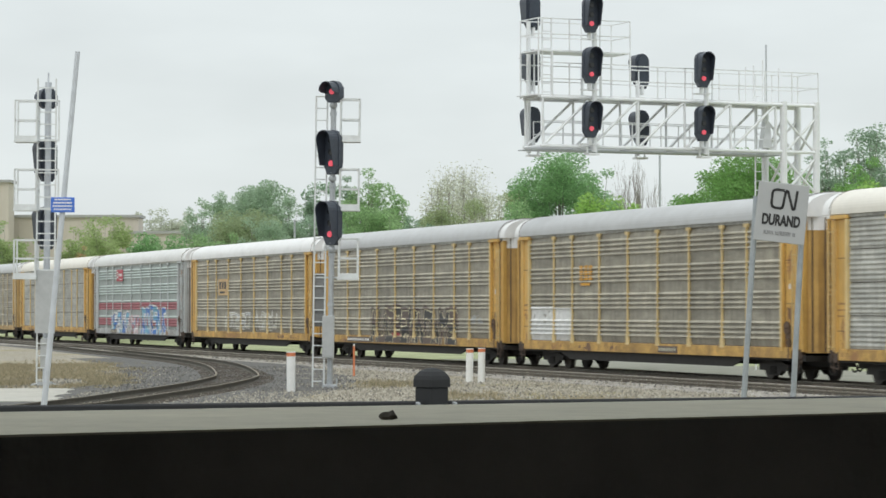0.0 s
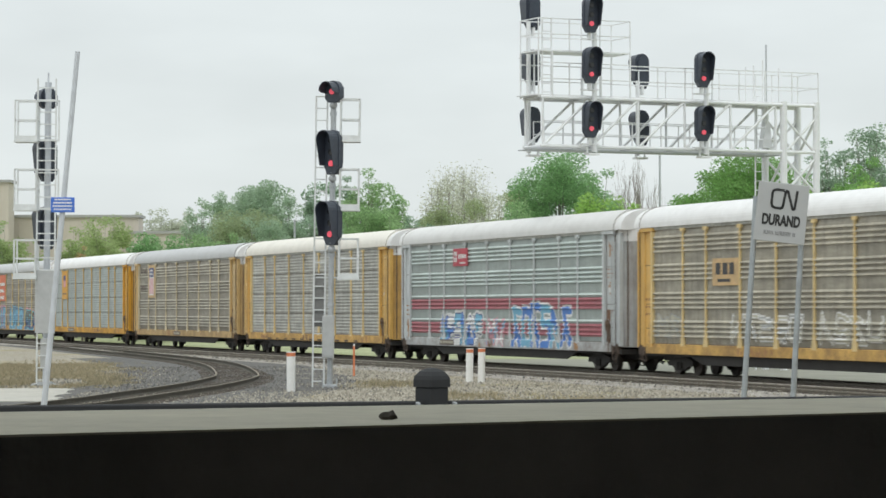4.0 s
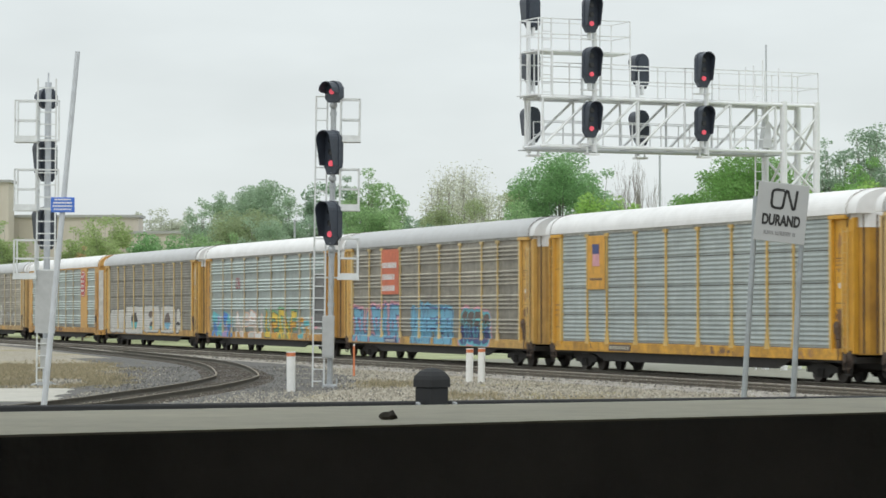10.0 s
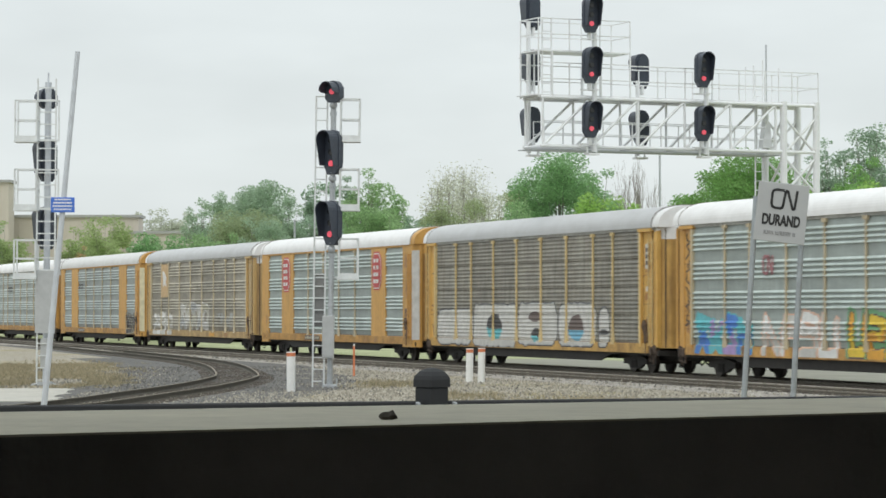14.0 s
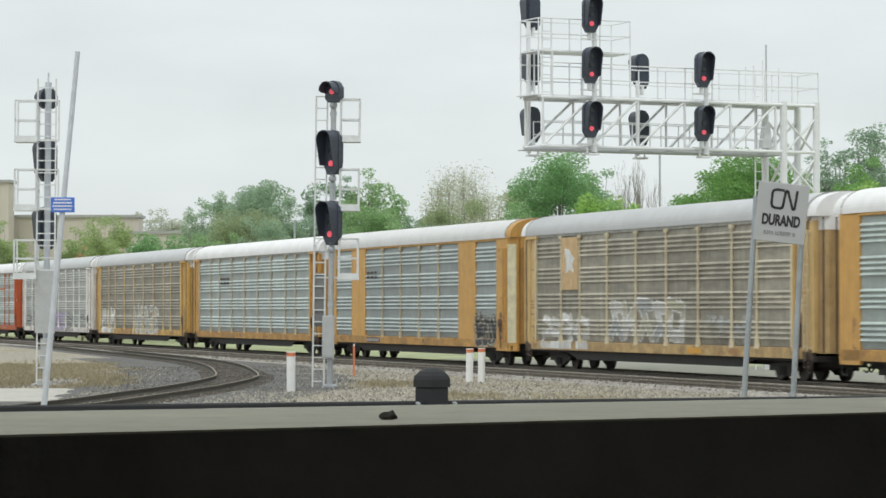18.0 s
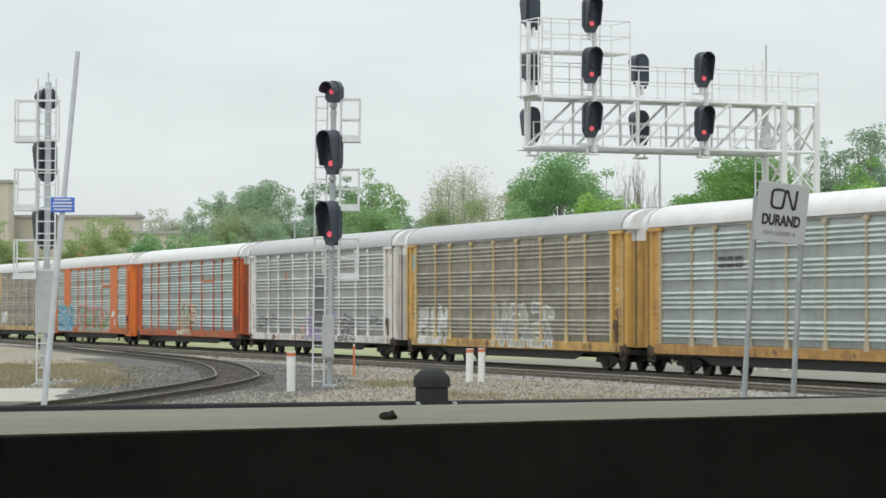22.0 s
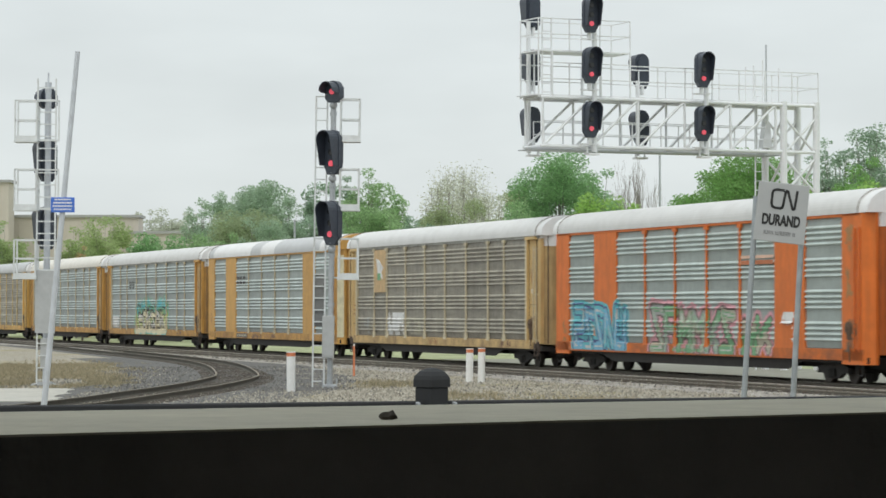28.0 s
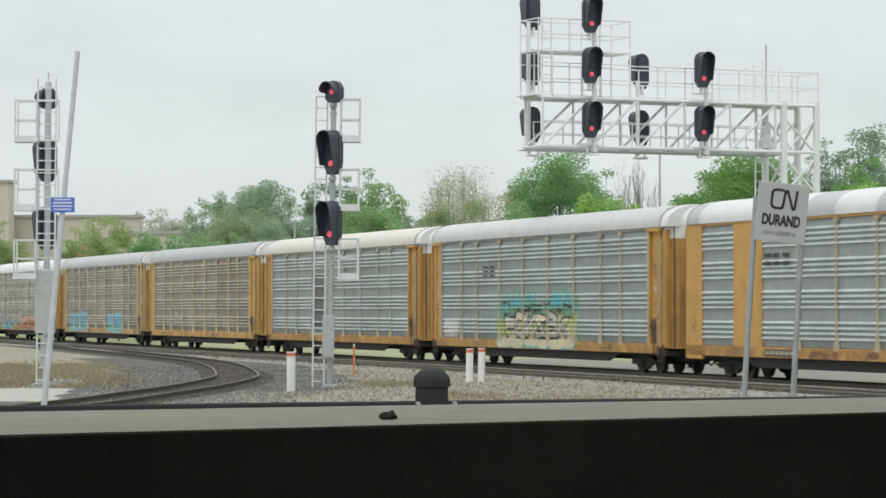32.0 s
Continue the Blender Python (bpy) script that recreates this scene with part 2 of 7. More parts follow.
def mesh(name, bm, material, smooth=False):
    me = bpy.data.meshes.new(name)
    bm.to_mesh(me)
    bm.free()
    for m in (material if isinstance(material, (list, tuple)) else [material]):
        me.materials.append(m)
    if smooth:
        me.shade_smooth()
    return me


def made(name, build, material, smooth=False):
    bm = bmesh.new()
    build(bm)
    return mesh(name, bm, material, smooth)


def part(name, bm, material, parent, label="", smooth=False):
    ob = new(name, mesh(name, bm, material, smooth))
    ob.parent = parent
    return tagged(ob, label) if label else ob


def piece(name, me, parent, m=None):
    """An object on shared mesh data under a thing or part."""
    ob = new(name, me)
    ob.parent = parent
    if m is not None:
        ob.matrix_basis = m
    return ob


def thing(name, label, category, m=None, group="", kind=""):
    ob = new(name)
    ob.empty_display_size = 0.2
    if m is not None:
        ob.matrix_basis = m
    return tagged(ob, label, category, group, kind)


def letters(name, words, size, material, parent, m, thick=0.002, heavy=0.0):
    """Raised lettering in the built-in font, standing upright and facing local -y."""
    cu = bpy.data.curves.new(name, "FONT")
    cu.body, cu.size, cu.extrude = words, size, thick
    cu.offset = heavy
    cu.align_x, cu.align_y = "CENTER", "CENTER"
    ob = new(name, cu)
    bpy.context.view_layer.update()
    me = bpy.data.meshes.new_from_object(ob.evaluated_get(bpy.context.evaluated_depsgraph_get()))
    bpy.data.objects.remove(ob)
    me.materials.append(material)
    return piece(name, me, parent, m @ pose(0, 0, 0, 90, 0, 0))


# ---- the line of the railway ----
SIN, COS = 0.3112, 0.9504         # the main line runs away to the left at 18.1 degrees
FOOT = 43.25                      # where the centre of the train's track would pass abreast of the eye
SPEED, PITCH = 17.51, 28.58       # metres a second; length of a car over its couplers
GROUND, RAIL_Z = -0.30, -0.10     # the ground and the rail heads


def on_line(u, side=0.0, z=RAIL_Z):
    """A point u metres out along the train's track, side metres towards the far side of it."""
    return Vector((FOOT - SIN * u + COS * side, COS * u + SIN * side, z))


RAIL = [(-0.070, -0.17), (0.070, -0.17), (0.070, -0.155), (0.012, -0.13), (0.012, -0.05), (0.036, -0.04), (0.036, -0.004),
        (0.028, 0.0), (-0.028, 0.0), (-0.036, -0.004), (-0.036, -0.04), (-0.012, -0.05), (-0.012, -0.13), (-0.070, -0.155)]


def sweep(bm, path, outline):
    """Sweeps a closed outline (sideways, up) along a level path of points."""
    rings = []
    for i, p in enumerate(path):
        d = (path[min(i + 1, len(path) - 1)] - path[max(i - 1, 0)]).normalized()
        side = Vector((d.y, -d.x, 0))
        rings.append([bm.verts.new(p + side * a + Vector((0, 0, b))) for a, b in outline])
    k = len(outline)
    for r0, r1 in zip(rings, rings[1:]):
        for i in range(k):
            bm.faces.new((r0[i], r0[(i + 1) % k], r1[(i + 1) % k], r1[i]))
    bm.faces.new(rings[0][::-1])
    bm.faces.new(rings[-1])
    bmesh.ops.recalc_face_normals(bm, faces=bm.faces[:])


def shifted(path, off):
    out = []
    for i, p in enumerate(path):
        d = (path[min(i + 1, len(path) - 1)] - path[max(i - 1, 0)]).normalized()
        out.append(p + Vector((d.y, -d.x, 0)) * off)
    return out


def track(name, label, path, bed, tie_from, tie_to, ballast, head="rail_head", low=-0.175, side="rail"):
    t = thing(name, label, "railway track", kind="structure")
    bm = bmesh.new()
    sweep(bm, path, [(-bed - 0.35, -0.25), (bed + 0.35, -0.25), (bed, low), (-bed, low)])
    part("ballast", bm, ballast, t)
    for off in (-0.7535, 0.7535):
        bm = bmesh.new()
        sweep(bm, shifted(path, off), RAIL)
        for f in bm.faces:
            if f.normal.z > 0.9 and f.calc_center_median().z > RAIL_Z - 0.01:
                f.material_index = 1
        part("rail", bm, [MAT[side], MAT[head]], t)
    # sleepers, evenly along the stretch in sight
    bm = bmesh.new()
    run = 0.0
    for p, q in zip(path, path[1:]):
        seg = (q - p).length
        d = (q - p) / seg
        s = -run % 0.55
        while s < seg:
            if tie_from < run + s < tie_to:
                c = p + d * s
                rot = Matrix.Translation((c.x, c.y, RAIL_Z + low - 0.05)) @ Matrix.Rotation(math.atan2(d.y, d.x), 4, "Z")
                bmesh.ops.create_cube(bm, size=1.0, matrix=rot @ Matrix.Diagonal((0.23, 2.6, 0.13, 1)))
            s += 0.55
        run += seg
    tagged(part("ties", bm, MAT["tie"], t), kind="stuff")
    return t


def straight(side, u0, u1, step=20.0):
    n = int((u1 - u0) / step) + 1
    return [on_line(u0 + (u1 - u0) * i / n, side) for i in range(n + 1)]


def smooth_path(pts, step=2.0):
    """Catmull-Rom through plan points."""
    pts = [Vector((x, y, RAIL_Z)) for x, y in pts]
    pts = [2 * pts[0] - pts[1]] + pts + [2 * pts[-1] - pts[-2]]
    out = []
    for i in range(1, len(pts) - 2):
        p0, p1, p2, p3 = pts[i - 1:i + 3]
        n = max(2, int((p2 - p1).length / step))
        for j in range(n):
            t = j / n
            out.append(0.5 * (2 * p1 + (p2 - p0) * t + (2 * p0 - 5 * p1 + 4 * p2 - p3) * t * t + (3 * p1 - p0 - 3 * p2 + p3) * t ** 3))
    return out + [pts[-2]]


# the ground: one sheet to the horizon
bm = bmesh.new()
bmesh.ops.create_grid(bm, x_segments=40, y_segments=40, size=3000, matrix=Matrix.Translation((0, 800, GROUND)))
ground = tagged(new("ground", mesh("ground", bm, MAT["ground"])), "grey-tan gravel ground with dry grass patches", "ground", kind="structure")

track("track_train", "main track of brown rails on grey ballast", straight(0, -520, 1300), 1.9, 540, 860, MAT["ballast"], low=-0.09, side="main_rail")
track("track_near", "second main track with worn steel rails", straight(-4.1, -60, 1300), 1.9, 90, 400, MAT["ballast"], low=-0.09, side="main_rail")
CURVE = [(-60.5, 305), (-42.3, 248), (-33.2, 219), (-25.3, 192), (-20.3, 172.6), (-16.15, 156.4), (-13.4, 145.3), (-11.0, 134.7), (-9.05, 122.2),
         (-7.43, 106.2), (-7.2, 99.5), (-7.5, 90.9), (-8.25, 82.7), (-9.15, 74.1), (-11.2, 63), (-15.5, 51), (-22, 39), (-31, 27)]
track("track_curve", "sharply curving connecting track with rusty rails", smooth_path(CURVE), 1.9, 100, 330, MAT["dark_ballast"], "rusty_head")


def patch(name, label, category, outline, z, material, kind="structure"):
    """A flat ground patch with an uneven rim."""
    bm = bmesh.new()
    rim = []
    for i, (x, y) in enumerate(outline):
        x2, y2 = outline[(i + 1) % len(outline)]
        for j in range(12):
            t = j / 12
            k = 0.35 * noise.noise((x + (x2 - x) * t, y + (y2 - y) * t, 3.1)) * min(2.0, math.hypot(x2 - x, y2 - y) / 10)
            rim.append((x + (x2 - x) * t + k, y + (y2 - y) * t + k * 2))
    prism(bm, rim, "z", GROUND - 0.05, z)
    return tagged(new(name, mesh(name, bm, material)), label, category, kind=kind)


patch("concrete_pad", "pale concrete pad at a signal mast", "concrete pad", [(-19, 79), (-10.6, 79), (-11.5, 92), (-19, 92.5)], GROUND + 0.03, MAT["concrete"])
near_curve = [p for p in smooth_path(CURVE) if 76 < p.y < 152]
bm = bmesh.new()
sweep(bm, near_curve, [(-4.3, -0.25), (4.5, -0.25), (4.3, -0.188), (-4.1, -0.188)])
tagged(new("dark_gravel", mesh("dark_gravel", bm, MAT["dark_ballast"])), "dark oily gravel beside the curving track", "gravel", kind="structure")
patch("grass_field", "green grass beyond the tracks", "grass", [(-360, 1262), (4.5, 132), (60, 30), (300, 60), (300, 700), (300, 1262)], GROUND + 0.03, MAT["grass"])
patch("road", "pale service road beyond the tracks", "road", [(-0.5, 146), (7, 146), (41, 46), (31, 46)], GROUND + 0.05, MAT["road"])


# ---- loose stones and dry grass, far too many to count ----
def stones(name, label, spots, size, material, seed):
    gen = np.random.default_rng(seed)
    verts, faces = [], []
    for x, y, z in spots:
        a, s = gen.uniform(0, 6.283), size * gen.uniform(0.5, 1.5)
        i = len(verts)
        for b in (0.0, 2.1, 4.2):
            r = s * gen.uniform(0.7, 1.2)
            verts.append((x + r * math.cos(a + b), y + r * math.sin(a + b), z - 0.25 * s))
        verts.append((x + 0.3 * s * math.cos(a * 3), y + 0.3 * s * math.sin(a * 3), z + s * gen.uniform(0.6, 1.1)))
        faces += [(i, i + 1, i + 3), (i + 1, i + 2, i + 3), (i + 2, i, i + 3)]
    me = bpy.data.meshes.new(name)
    me.from_pydata(verts, [], faces)
    me.materials.append(material)
    return tagged(new(name, me), label, "gravel", kind="stuff")


def island_material(name, dark, light):
    m = bpy.data.materials.new(name)
    m.use_nodes = True
    n, l = m.node_tree.nodes, m.node_tree.links
    geo, cr = n.new("ShaderNodeNewGeometry"), n.new("ShaderNodeValToRGB")
    cr.color_ramp.elements[0].color, cr.color_ramp.elements[1].color = (*dark, 1), (*light, 1)
    l.new(geo.outputs["Random Per Island"], cr.inputs[0])
    l.new(cr.outputs[0], n["Principled BSDF"].inputs["Base Color"])
    n["Principled BSDF"].inputs["Roughness"].default_value = 0.95
    return m


gen = np.random.default_rng(4)
MAT["stones"] = island_material("loose_ballast_stones", (0.22, 0.20, 0.162), (0.50, 0.468, 0.395))
MAT["dark_stones"] = island_material("oily_ballast_stones", (0.06, 0.057, 0.052), (0.26, 0.25, 0.235))
MAT["straw"] = island_material("dry_grass_blades", (0.22, 0.20, 0.12), (0.45, 0.385, 0.265))
curve_path = smooth_path(CURVE)
spots, dark_spots = [], []
for _ in range(60000):
    y = 66 + 62 * gen.random() ** 1.15
    x = (gen.random() - 0.5) * 0.34 * y
    d = min((Vector((x, y, RAIL_Z)) - p).length for p in curve_path[30:110:4])
    side = (x - (FOOT - y / COS * SIN)) * COS
    if side > -6.2 or (x < -10.7 and y < 92):
        continue
    if d < 2.4:
        dark_spots.append((x, y, -0.275 if d < 1.8 else -0.29))
    elif gen.random() < (0.88 if d < 4.6 else 0.6 if x < -8 else 0.12):
        dark_spots.append((x, y, GROUND))
    else:
        spots.append((x, y, GROUND))
for _ in range(9000):
    u, side = gen.uniform(70, 190), gen.uniform(-6.4, -1.6)
    p = on_line(u, side)
    if abs(abs(side + 4.1) - 0.7535) < 0.12:
        continue
    (spots if gen.random() < 0.55 else dark_spots).append((p.x, p.y, -0.20))
stones("gravel", "loose grey ballast stones on the ground", spots, 0.050, MAT["stones"], 1)
stones("gravel", "dark oily ballast stones between the rails", dark_spots, 0.045, MAT["dark_stones"], 2)


def blades(label, spots, seed):
    g = np.random.default_rng(seed)
    verts, faces = [], []
    for x, y in spots:
        for _ in range(3):
            a, h, lean = g.uniform(0, 6.283), g.uniform(0.05, 0.17), g.uniform(-0.12, 0.12)
            ox, oy = g.normal(0, 0.08, 2)
            i = len(verts)
            dx, dy = 0.022 * math.cos(a), 0.022 * math.sin(a)
            verts += [(x + ox - dx, y + oy - dy, GROUND), (x + ox + dx, y + oy + dy, GROUND), (x + ox + lean, y + oy + lean * 0.5, GROUND + h)]
            faces.append((i, i + 1, i + 2))
    me = bpy.data.meshes.new("dry_grass")
    me.from_pydata(verts, [], faces)
    me.materials.append(MAT["straw"])
    return tagged(new("dry_grass", me), label, "grass", kind="stuff")


def in_patches(n, areas, seed):
    """Random places in soft-edged oval patches (centre, half axes)."""
    g = np.random.default_rng(seed)
    out = []
    while len(out) < n:
        cx, cy, rx, ry = areas[int(g.integers(len(areas)))]
        x, y = cx + g.normal(0, 0.5) * rx, cy + g.normal(0, 0.5) * ry
        if noise.noise((x * 0.35, y * 0.12, 9)) > -0.18 and not (x < -10.4 and y < 93) and min((Vector((x, y, RAIL_Z)) - p).length for p in near_curve[::3]) > 4.2 + 1.5 * noise.noise((x, y * 0.4, 2)):
            out.append((x, y))
    return out


blades("dry tan grass inside the curving track", in_patches(11000, [(-15.5, 106, 4.5, 12), (-18, 124, 4.5, 14), (-14.0, 98, 4, 7)], 3), 5)
blades("dry tan grass tufts on the gravel", in_patches(900, [(0.2, 84, 1.6, 4), (-1.6, 97, 1.4, 5), (3.5, 79, 2.0, 3)], 6), 7)


# ---- the train: covered car carriers ----
PAINT = {
    "yellow": (0.70, 0.43, 0.12), "bright": (0.72, 0.38, 0.04), "ochre": (0.62, 0.345, 0.09), "orange": (0.75, 0.175, 0.022),
    "red": (0.58, 0.12, 0.035), "white": (0.80, 0.77, 0.73), "silver": (0.56, 0.60, 0.61), "tan": (0.64, 0.45, 0.20), "pale_yellow": (0.73, 0.56, 0.27), "faded": (0.55, 0.465, 0.31), "tan_post": (0.66, 0.58, 0.40), "post_white": (0.86, 0.86, 0.84), "bright_post": (0.70, 0.47, 0.15), "vermilion": (0.63, 0.125, 0.035),
}
PANEL = {
    "dirty": (0.415, 0.385, 0.312), "brown": (0.358, 0.332, 0.272), "pale_grey": (0.485, 0.500, 0.480), "grey": (0.515, 0.515, 0.475), "green": (0.410, 0.470, 0.452), "clean": (0.440, 0.495, 0.484),
    "dark": (0.315, 0.300, 0.252), "steel": (0.385, 0.435, 0.430),
}
ROOF = {"white": (0.80, 0.80, 0.80), "grey": (0.50, 0.51, 0.52), "pale": (0.66, 0.66, 0.65), "cream": (0.76, 0.73, 0.66)}
_cache = {}


def cached(key, make):
    if key not in _cache:
        _cache[key] = make()
    return _cache[key]


def paint(kind):
    return cached(("paint", kind), lambda: shader("car_paint_" + kind, PAINT[kind], 0.55, spots=0.12, scale=2.0, dirt=RUST,
                                                  dirt_amount=0.06 if kind in ("post_white", "white") else 0.17, streak=True, per_object=0.06))


def panel_paint(kind, rib=False, even=False):
    """Sheets darker for their small holes; sky light on the ribs is put into the colour."""
    clean = kind in ("clean", "green", "steel")
    k = (1.28 if clean else 1.17) if rib else (0.82 if clean else 0.89)
    if even:
        k = 0.98 if rib else 0.90
    color = tuple(min(0.8, c * k) for c in PANEL[kind])
    return cached(("panel", kind, rib, even), lambda: shader("panel_" + kind + ("_rib" if rib else "_sheet"), color, 0.5, 0.0, spots=0.10, scale=1.3, dirt=GRIME,
                                                       dirt_amount=(0.16 if clean else 0.55 if kind == "dark" else 0.38) * (0.8 if rib else 1.0), streak=True, per_object=0.07 if clean else 0.13, soot=0.12 if clean or kind == "pale_grey" else 0.26))


def sill_paint(kind):
    """Lower side sills: the car's paint under rust and road grime."""
    return cached(("sillpaint", kind), lambda: shader("sill_" + kind, tuple(c * 0.95 for c in PAINT[kind]), 0.65, spots=0.30, scale=0.9, dirt=(0.16, 0.085, 0.05),
                                                      dirt_amount=0.3 if kind == "white" else 0.45, per_object=0.06, grain=0.12, bump_scale=9))


def door_paint(kind):
    """End doors: the car's paint, heavily rust-streaked, its colour darkened for shade between cars."""
    return cached(("doorpaint", kind), lambda: shader("door_" + kind, tuple(c * 0.78 for c in PAINT[kind]), 0.65, spots=0.25, scale=1.2, dirt=(0.17, 0.09, 0.05),
                                                      dirt_amount=0.16 if kind == "white" else 0.36, streak=True, per_object=0.08))


# dark brown for gaps and seams, their shade put into the colour
MAT["recess"] = shader("painted_shade_steel", (0.12, 0.085, 0.06), 0.8, spots=0.3, scale=3)


def roof_paint(kind):
    return cached(("roof", kind), lambda: shader("roof_" + kind, ROOF[kind], 0.5, spots=0.05, scale=1.0, dirt=(0.3, 0.28, 0.25),
                                                 dirt_amount=0.12, per_object=0.04))


SILL_Z, PANEL_TOP = 1.07, 5.13
SILL_LOW = 0.735                   # lower edge of the painted side sill
FACE = 1.44                        # half width at the panels


def rib_profile(style):
    """(outward offset, z) of one side panel from bottom to top."""
    pts = [(-0.03, SILL_Z)]
    if style == "four":            # four sheets with even corrugation and open seams
        h = (PANEL_TOP - SILL_Z) / 4
        for s in range(4):
            z0 = SILL_Z + s * h
            pts += [(0.0, z0 + 0.002)] if s else []
            pts += [(-0.05, z0 + 0.008), (-0.05, z0 + 0.026), (0.0, z0 + 0.032)]
            for i in range(6):
                z = z0 + 0.09 + i * 0.152
                pts += [(0.0, z), (0.021, z + 0.024), (0.021, z + 0.050), (0.0, z + 0.105)]
    else:                          # flat perforated sheets between groups of four ribs
        for g in range(4):
            for i in range(4):
                z = SILL_Z + 0.30 + 0.993 * g + 0.168 * i
                pts += [(0.0, z - 0.045), (0.062, z - 0.030), (0.062, z - 0.010), (0.0, z + 0.055)]
    pts.append((-0.03, PANEL_TOP))
    return pts


def panel_mesh(style, width, kind):
    """Perforated sheet with solid pressed ribs, as two materials on one part."""
    def make():
        prof = rib_profile(style)
        outline = [(-FACE - o, z) for o, z in prof] + [(-FACE + 0.06, PANEL_TOP), (-FACE + 0.06, SILL_Z)]
        bm = bmesh.new()
        va = [bm.verts.new((-width / 2, y, z)) for y, z in outline]
        vb = [bm.verts.new((width / 2, y, z)) for y, z in outline]
        k = len(outline)
        for i in range(k):
            j = (i + 1) % k
            f = bm.faces.new((va[i], vb[i], vb[j], va[j]))
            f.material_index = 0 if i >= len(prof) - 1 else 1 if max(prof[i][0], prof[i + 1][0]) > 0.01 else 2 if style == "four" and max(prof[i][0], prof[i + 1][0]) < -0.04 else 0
        bm.faces.new(va)
        bm.faces.new(vb[::-1])
        bmesh.ops.recalc_face_normals(bm, faces=bm.faces[:])
        return mesh("side_panel", bm, [panel_paint(kind, False, style == "four"), panel_paint(kind, True, style == "four"), MAT["recess"]])
    return cached(("panelmesh", style, round(width, 3), kind), make)


def post_mesh(col):
    def build(bm):
        # slim post with a flared foot and a cap
        prism(bm, [(-0.05, SILL_Z + 0.75), (0.05, SILL_Z + 0.75), (0.05, PANEL_TOP - 0.12), (-0.05, PANEL_TOP - 0.12)], "y", -FACE - 0.070, -FACE - 0.012)
        prism(bm, [(-0.19, SILL_Z - 0.05), (0.19, SILL_Z - 0.05), (0.06, SILL_Z + 0.5), (0.05, SILL_Z + 0.75), (-0.05, SILL_Z + 0.75), (-0.06, SILL_Z + 0.5)], "y", -FACE - 0.073, -FACE - 0.012)
        prism(bm, [(-0.15, PANEL_TOP - 0.12), (0.15, PANEL_TOP - 0.12), (0.15, PANEL_TOP), (-0.15, PANEL_TOP)], "y", -FACE - 0.095, -FACE - 0.012)
    return cached(("post", col), lambda: made("post", build, paint(col)))


# half the roof's outline, from the eave to the crown
ROOF_ARC = [(-1.53, 5.22), (-1.53, 5.28)] + [(-1.53 * math.cos(a * math.pi / 28) ** 0.72, 5.28 + 0.76 * math.sin(a * math.pi / 28) ** 0.88) for a in range(1, 14)] + [(0, 6.04)]


def roof_bm(x0, x1, grow=0.0, low=5.22):
    bm = bmesh.new()
    half = [(y - grow if y else 0, max(z, low) + (grow if i > 1 else 0)) for i, (y, z) in enumerate(ROOF_ARC)]
    half[0] = (half[0][0], low)
    out = half + [(-y, z) for y, z in half[-2::-1]]
    prism(bm, out, "x", x0, x1)
    return bm


def roof_mesh(kind, x0, x1, grow=0.0, low=5.22):
    def make():
        return mesh("roof", roof_bm(x0, x1, grow, low), roof_paint(kind))
    return cached(("roofmesh", kind, x0, x1, grow, low), make)


WHEEL_R = 0.42


def wheelset_mesh():
    def build(bm):
        for y in (-0.72, 0.72):
            tube(bm, (0, y - 0.07, 0), (0, y + 0.07, 0), WHEEL_R, 20)
            tube(bm, (0, y * 1.0 - math.copysign(0.08, y), 0), (0, y - math.copysign(0.105, y), 0), WHEEL_R + 0.028, 20)
            tube(bm, (0, y, 0), (0, y + math.copysign(0.16, y), 0), 0.11, 8)
            for a in range(3):
                c = Vector((math.cos(a * 2.094), 0, math.sin(a * 2.094))) * 0.22
                tube(bm, (c.x, y, c.z), (c.x, y + math.copysign(0.078, y), c.z), 0.045, 6)
        tube(bm, (0, -0.72, 0), (0, 0.72, 0), 0.085, 8)
    return cached("wheelset", lambda: made("wheelset", build, MAT["wheel"]))


def side_frame_mesh():
    def build(bm):
        prism(bm, [(-1.12, 0.50), (-1.12, 0.32), (-0.72, 0.32), (-0.40, 0.16), (0.40, 0.16), (0.72, 0.32), (1.12, 0.32), (1.12, 0.50), (0.55, 0.62), (-0.55, 0.62)],
              "y", -0.07, 0.07)
        for x in (-0.15, 0.0, 0.15):
            tube(bm, (x, -0.1, 0.2), (x, -0.1, 0.46), 0.055, 6)
    return cached("side_frame", lambda: made("side_frame", build, MAT["under"]))


def bolster_mesh():
    def build(bm):
        box(bm, -0.22, 0.22, -1.0, 1.0, 0.36, 0.58, 0.03)
    return cached("bolster", lambda: made("bolster", build, MAT["under"]))


def coupler_mesh():
    def build(bm):
        box(bm, -0.65, 0.0, -0.10, 0.10, 0.68, 0.86, 0.02)
        box(bm, 0.0, 0.24, -0.17, 0.15, 0.63, 0.92, 0.04)
    return cached("coupler", lambda: made("coupler", build, MAT["under"]))


def underframe_mesh():
    def build(bm):
        box(bm, -13.3, 13.3, -0.45, 0.45, 0.47, 0.9)
        box(bm, -13.45, 13.45, -1.40, 1.40, 0.66, 0.84)
        for s in (-1, 1):
            prism(bm, [(-9.0, 0.74), (9.0, 0.74), (7.6, 0.40), (-7.6, 0.40)], "y", s * 1.34 - 0.04, s * 1.34 + 0.04)
        for x in (-6.5, -3.2, 0.1, 3.4, 6.7):
            box(bm, x - 0.06, x + 0.06, -1.3, 1.3, 0.48, 0.66)
    return cached("underframe", lambda: made("underframe", build, MAT["under"]))


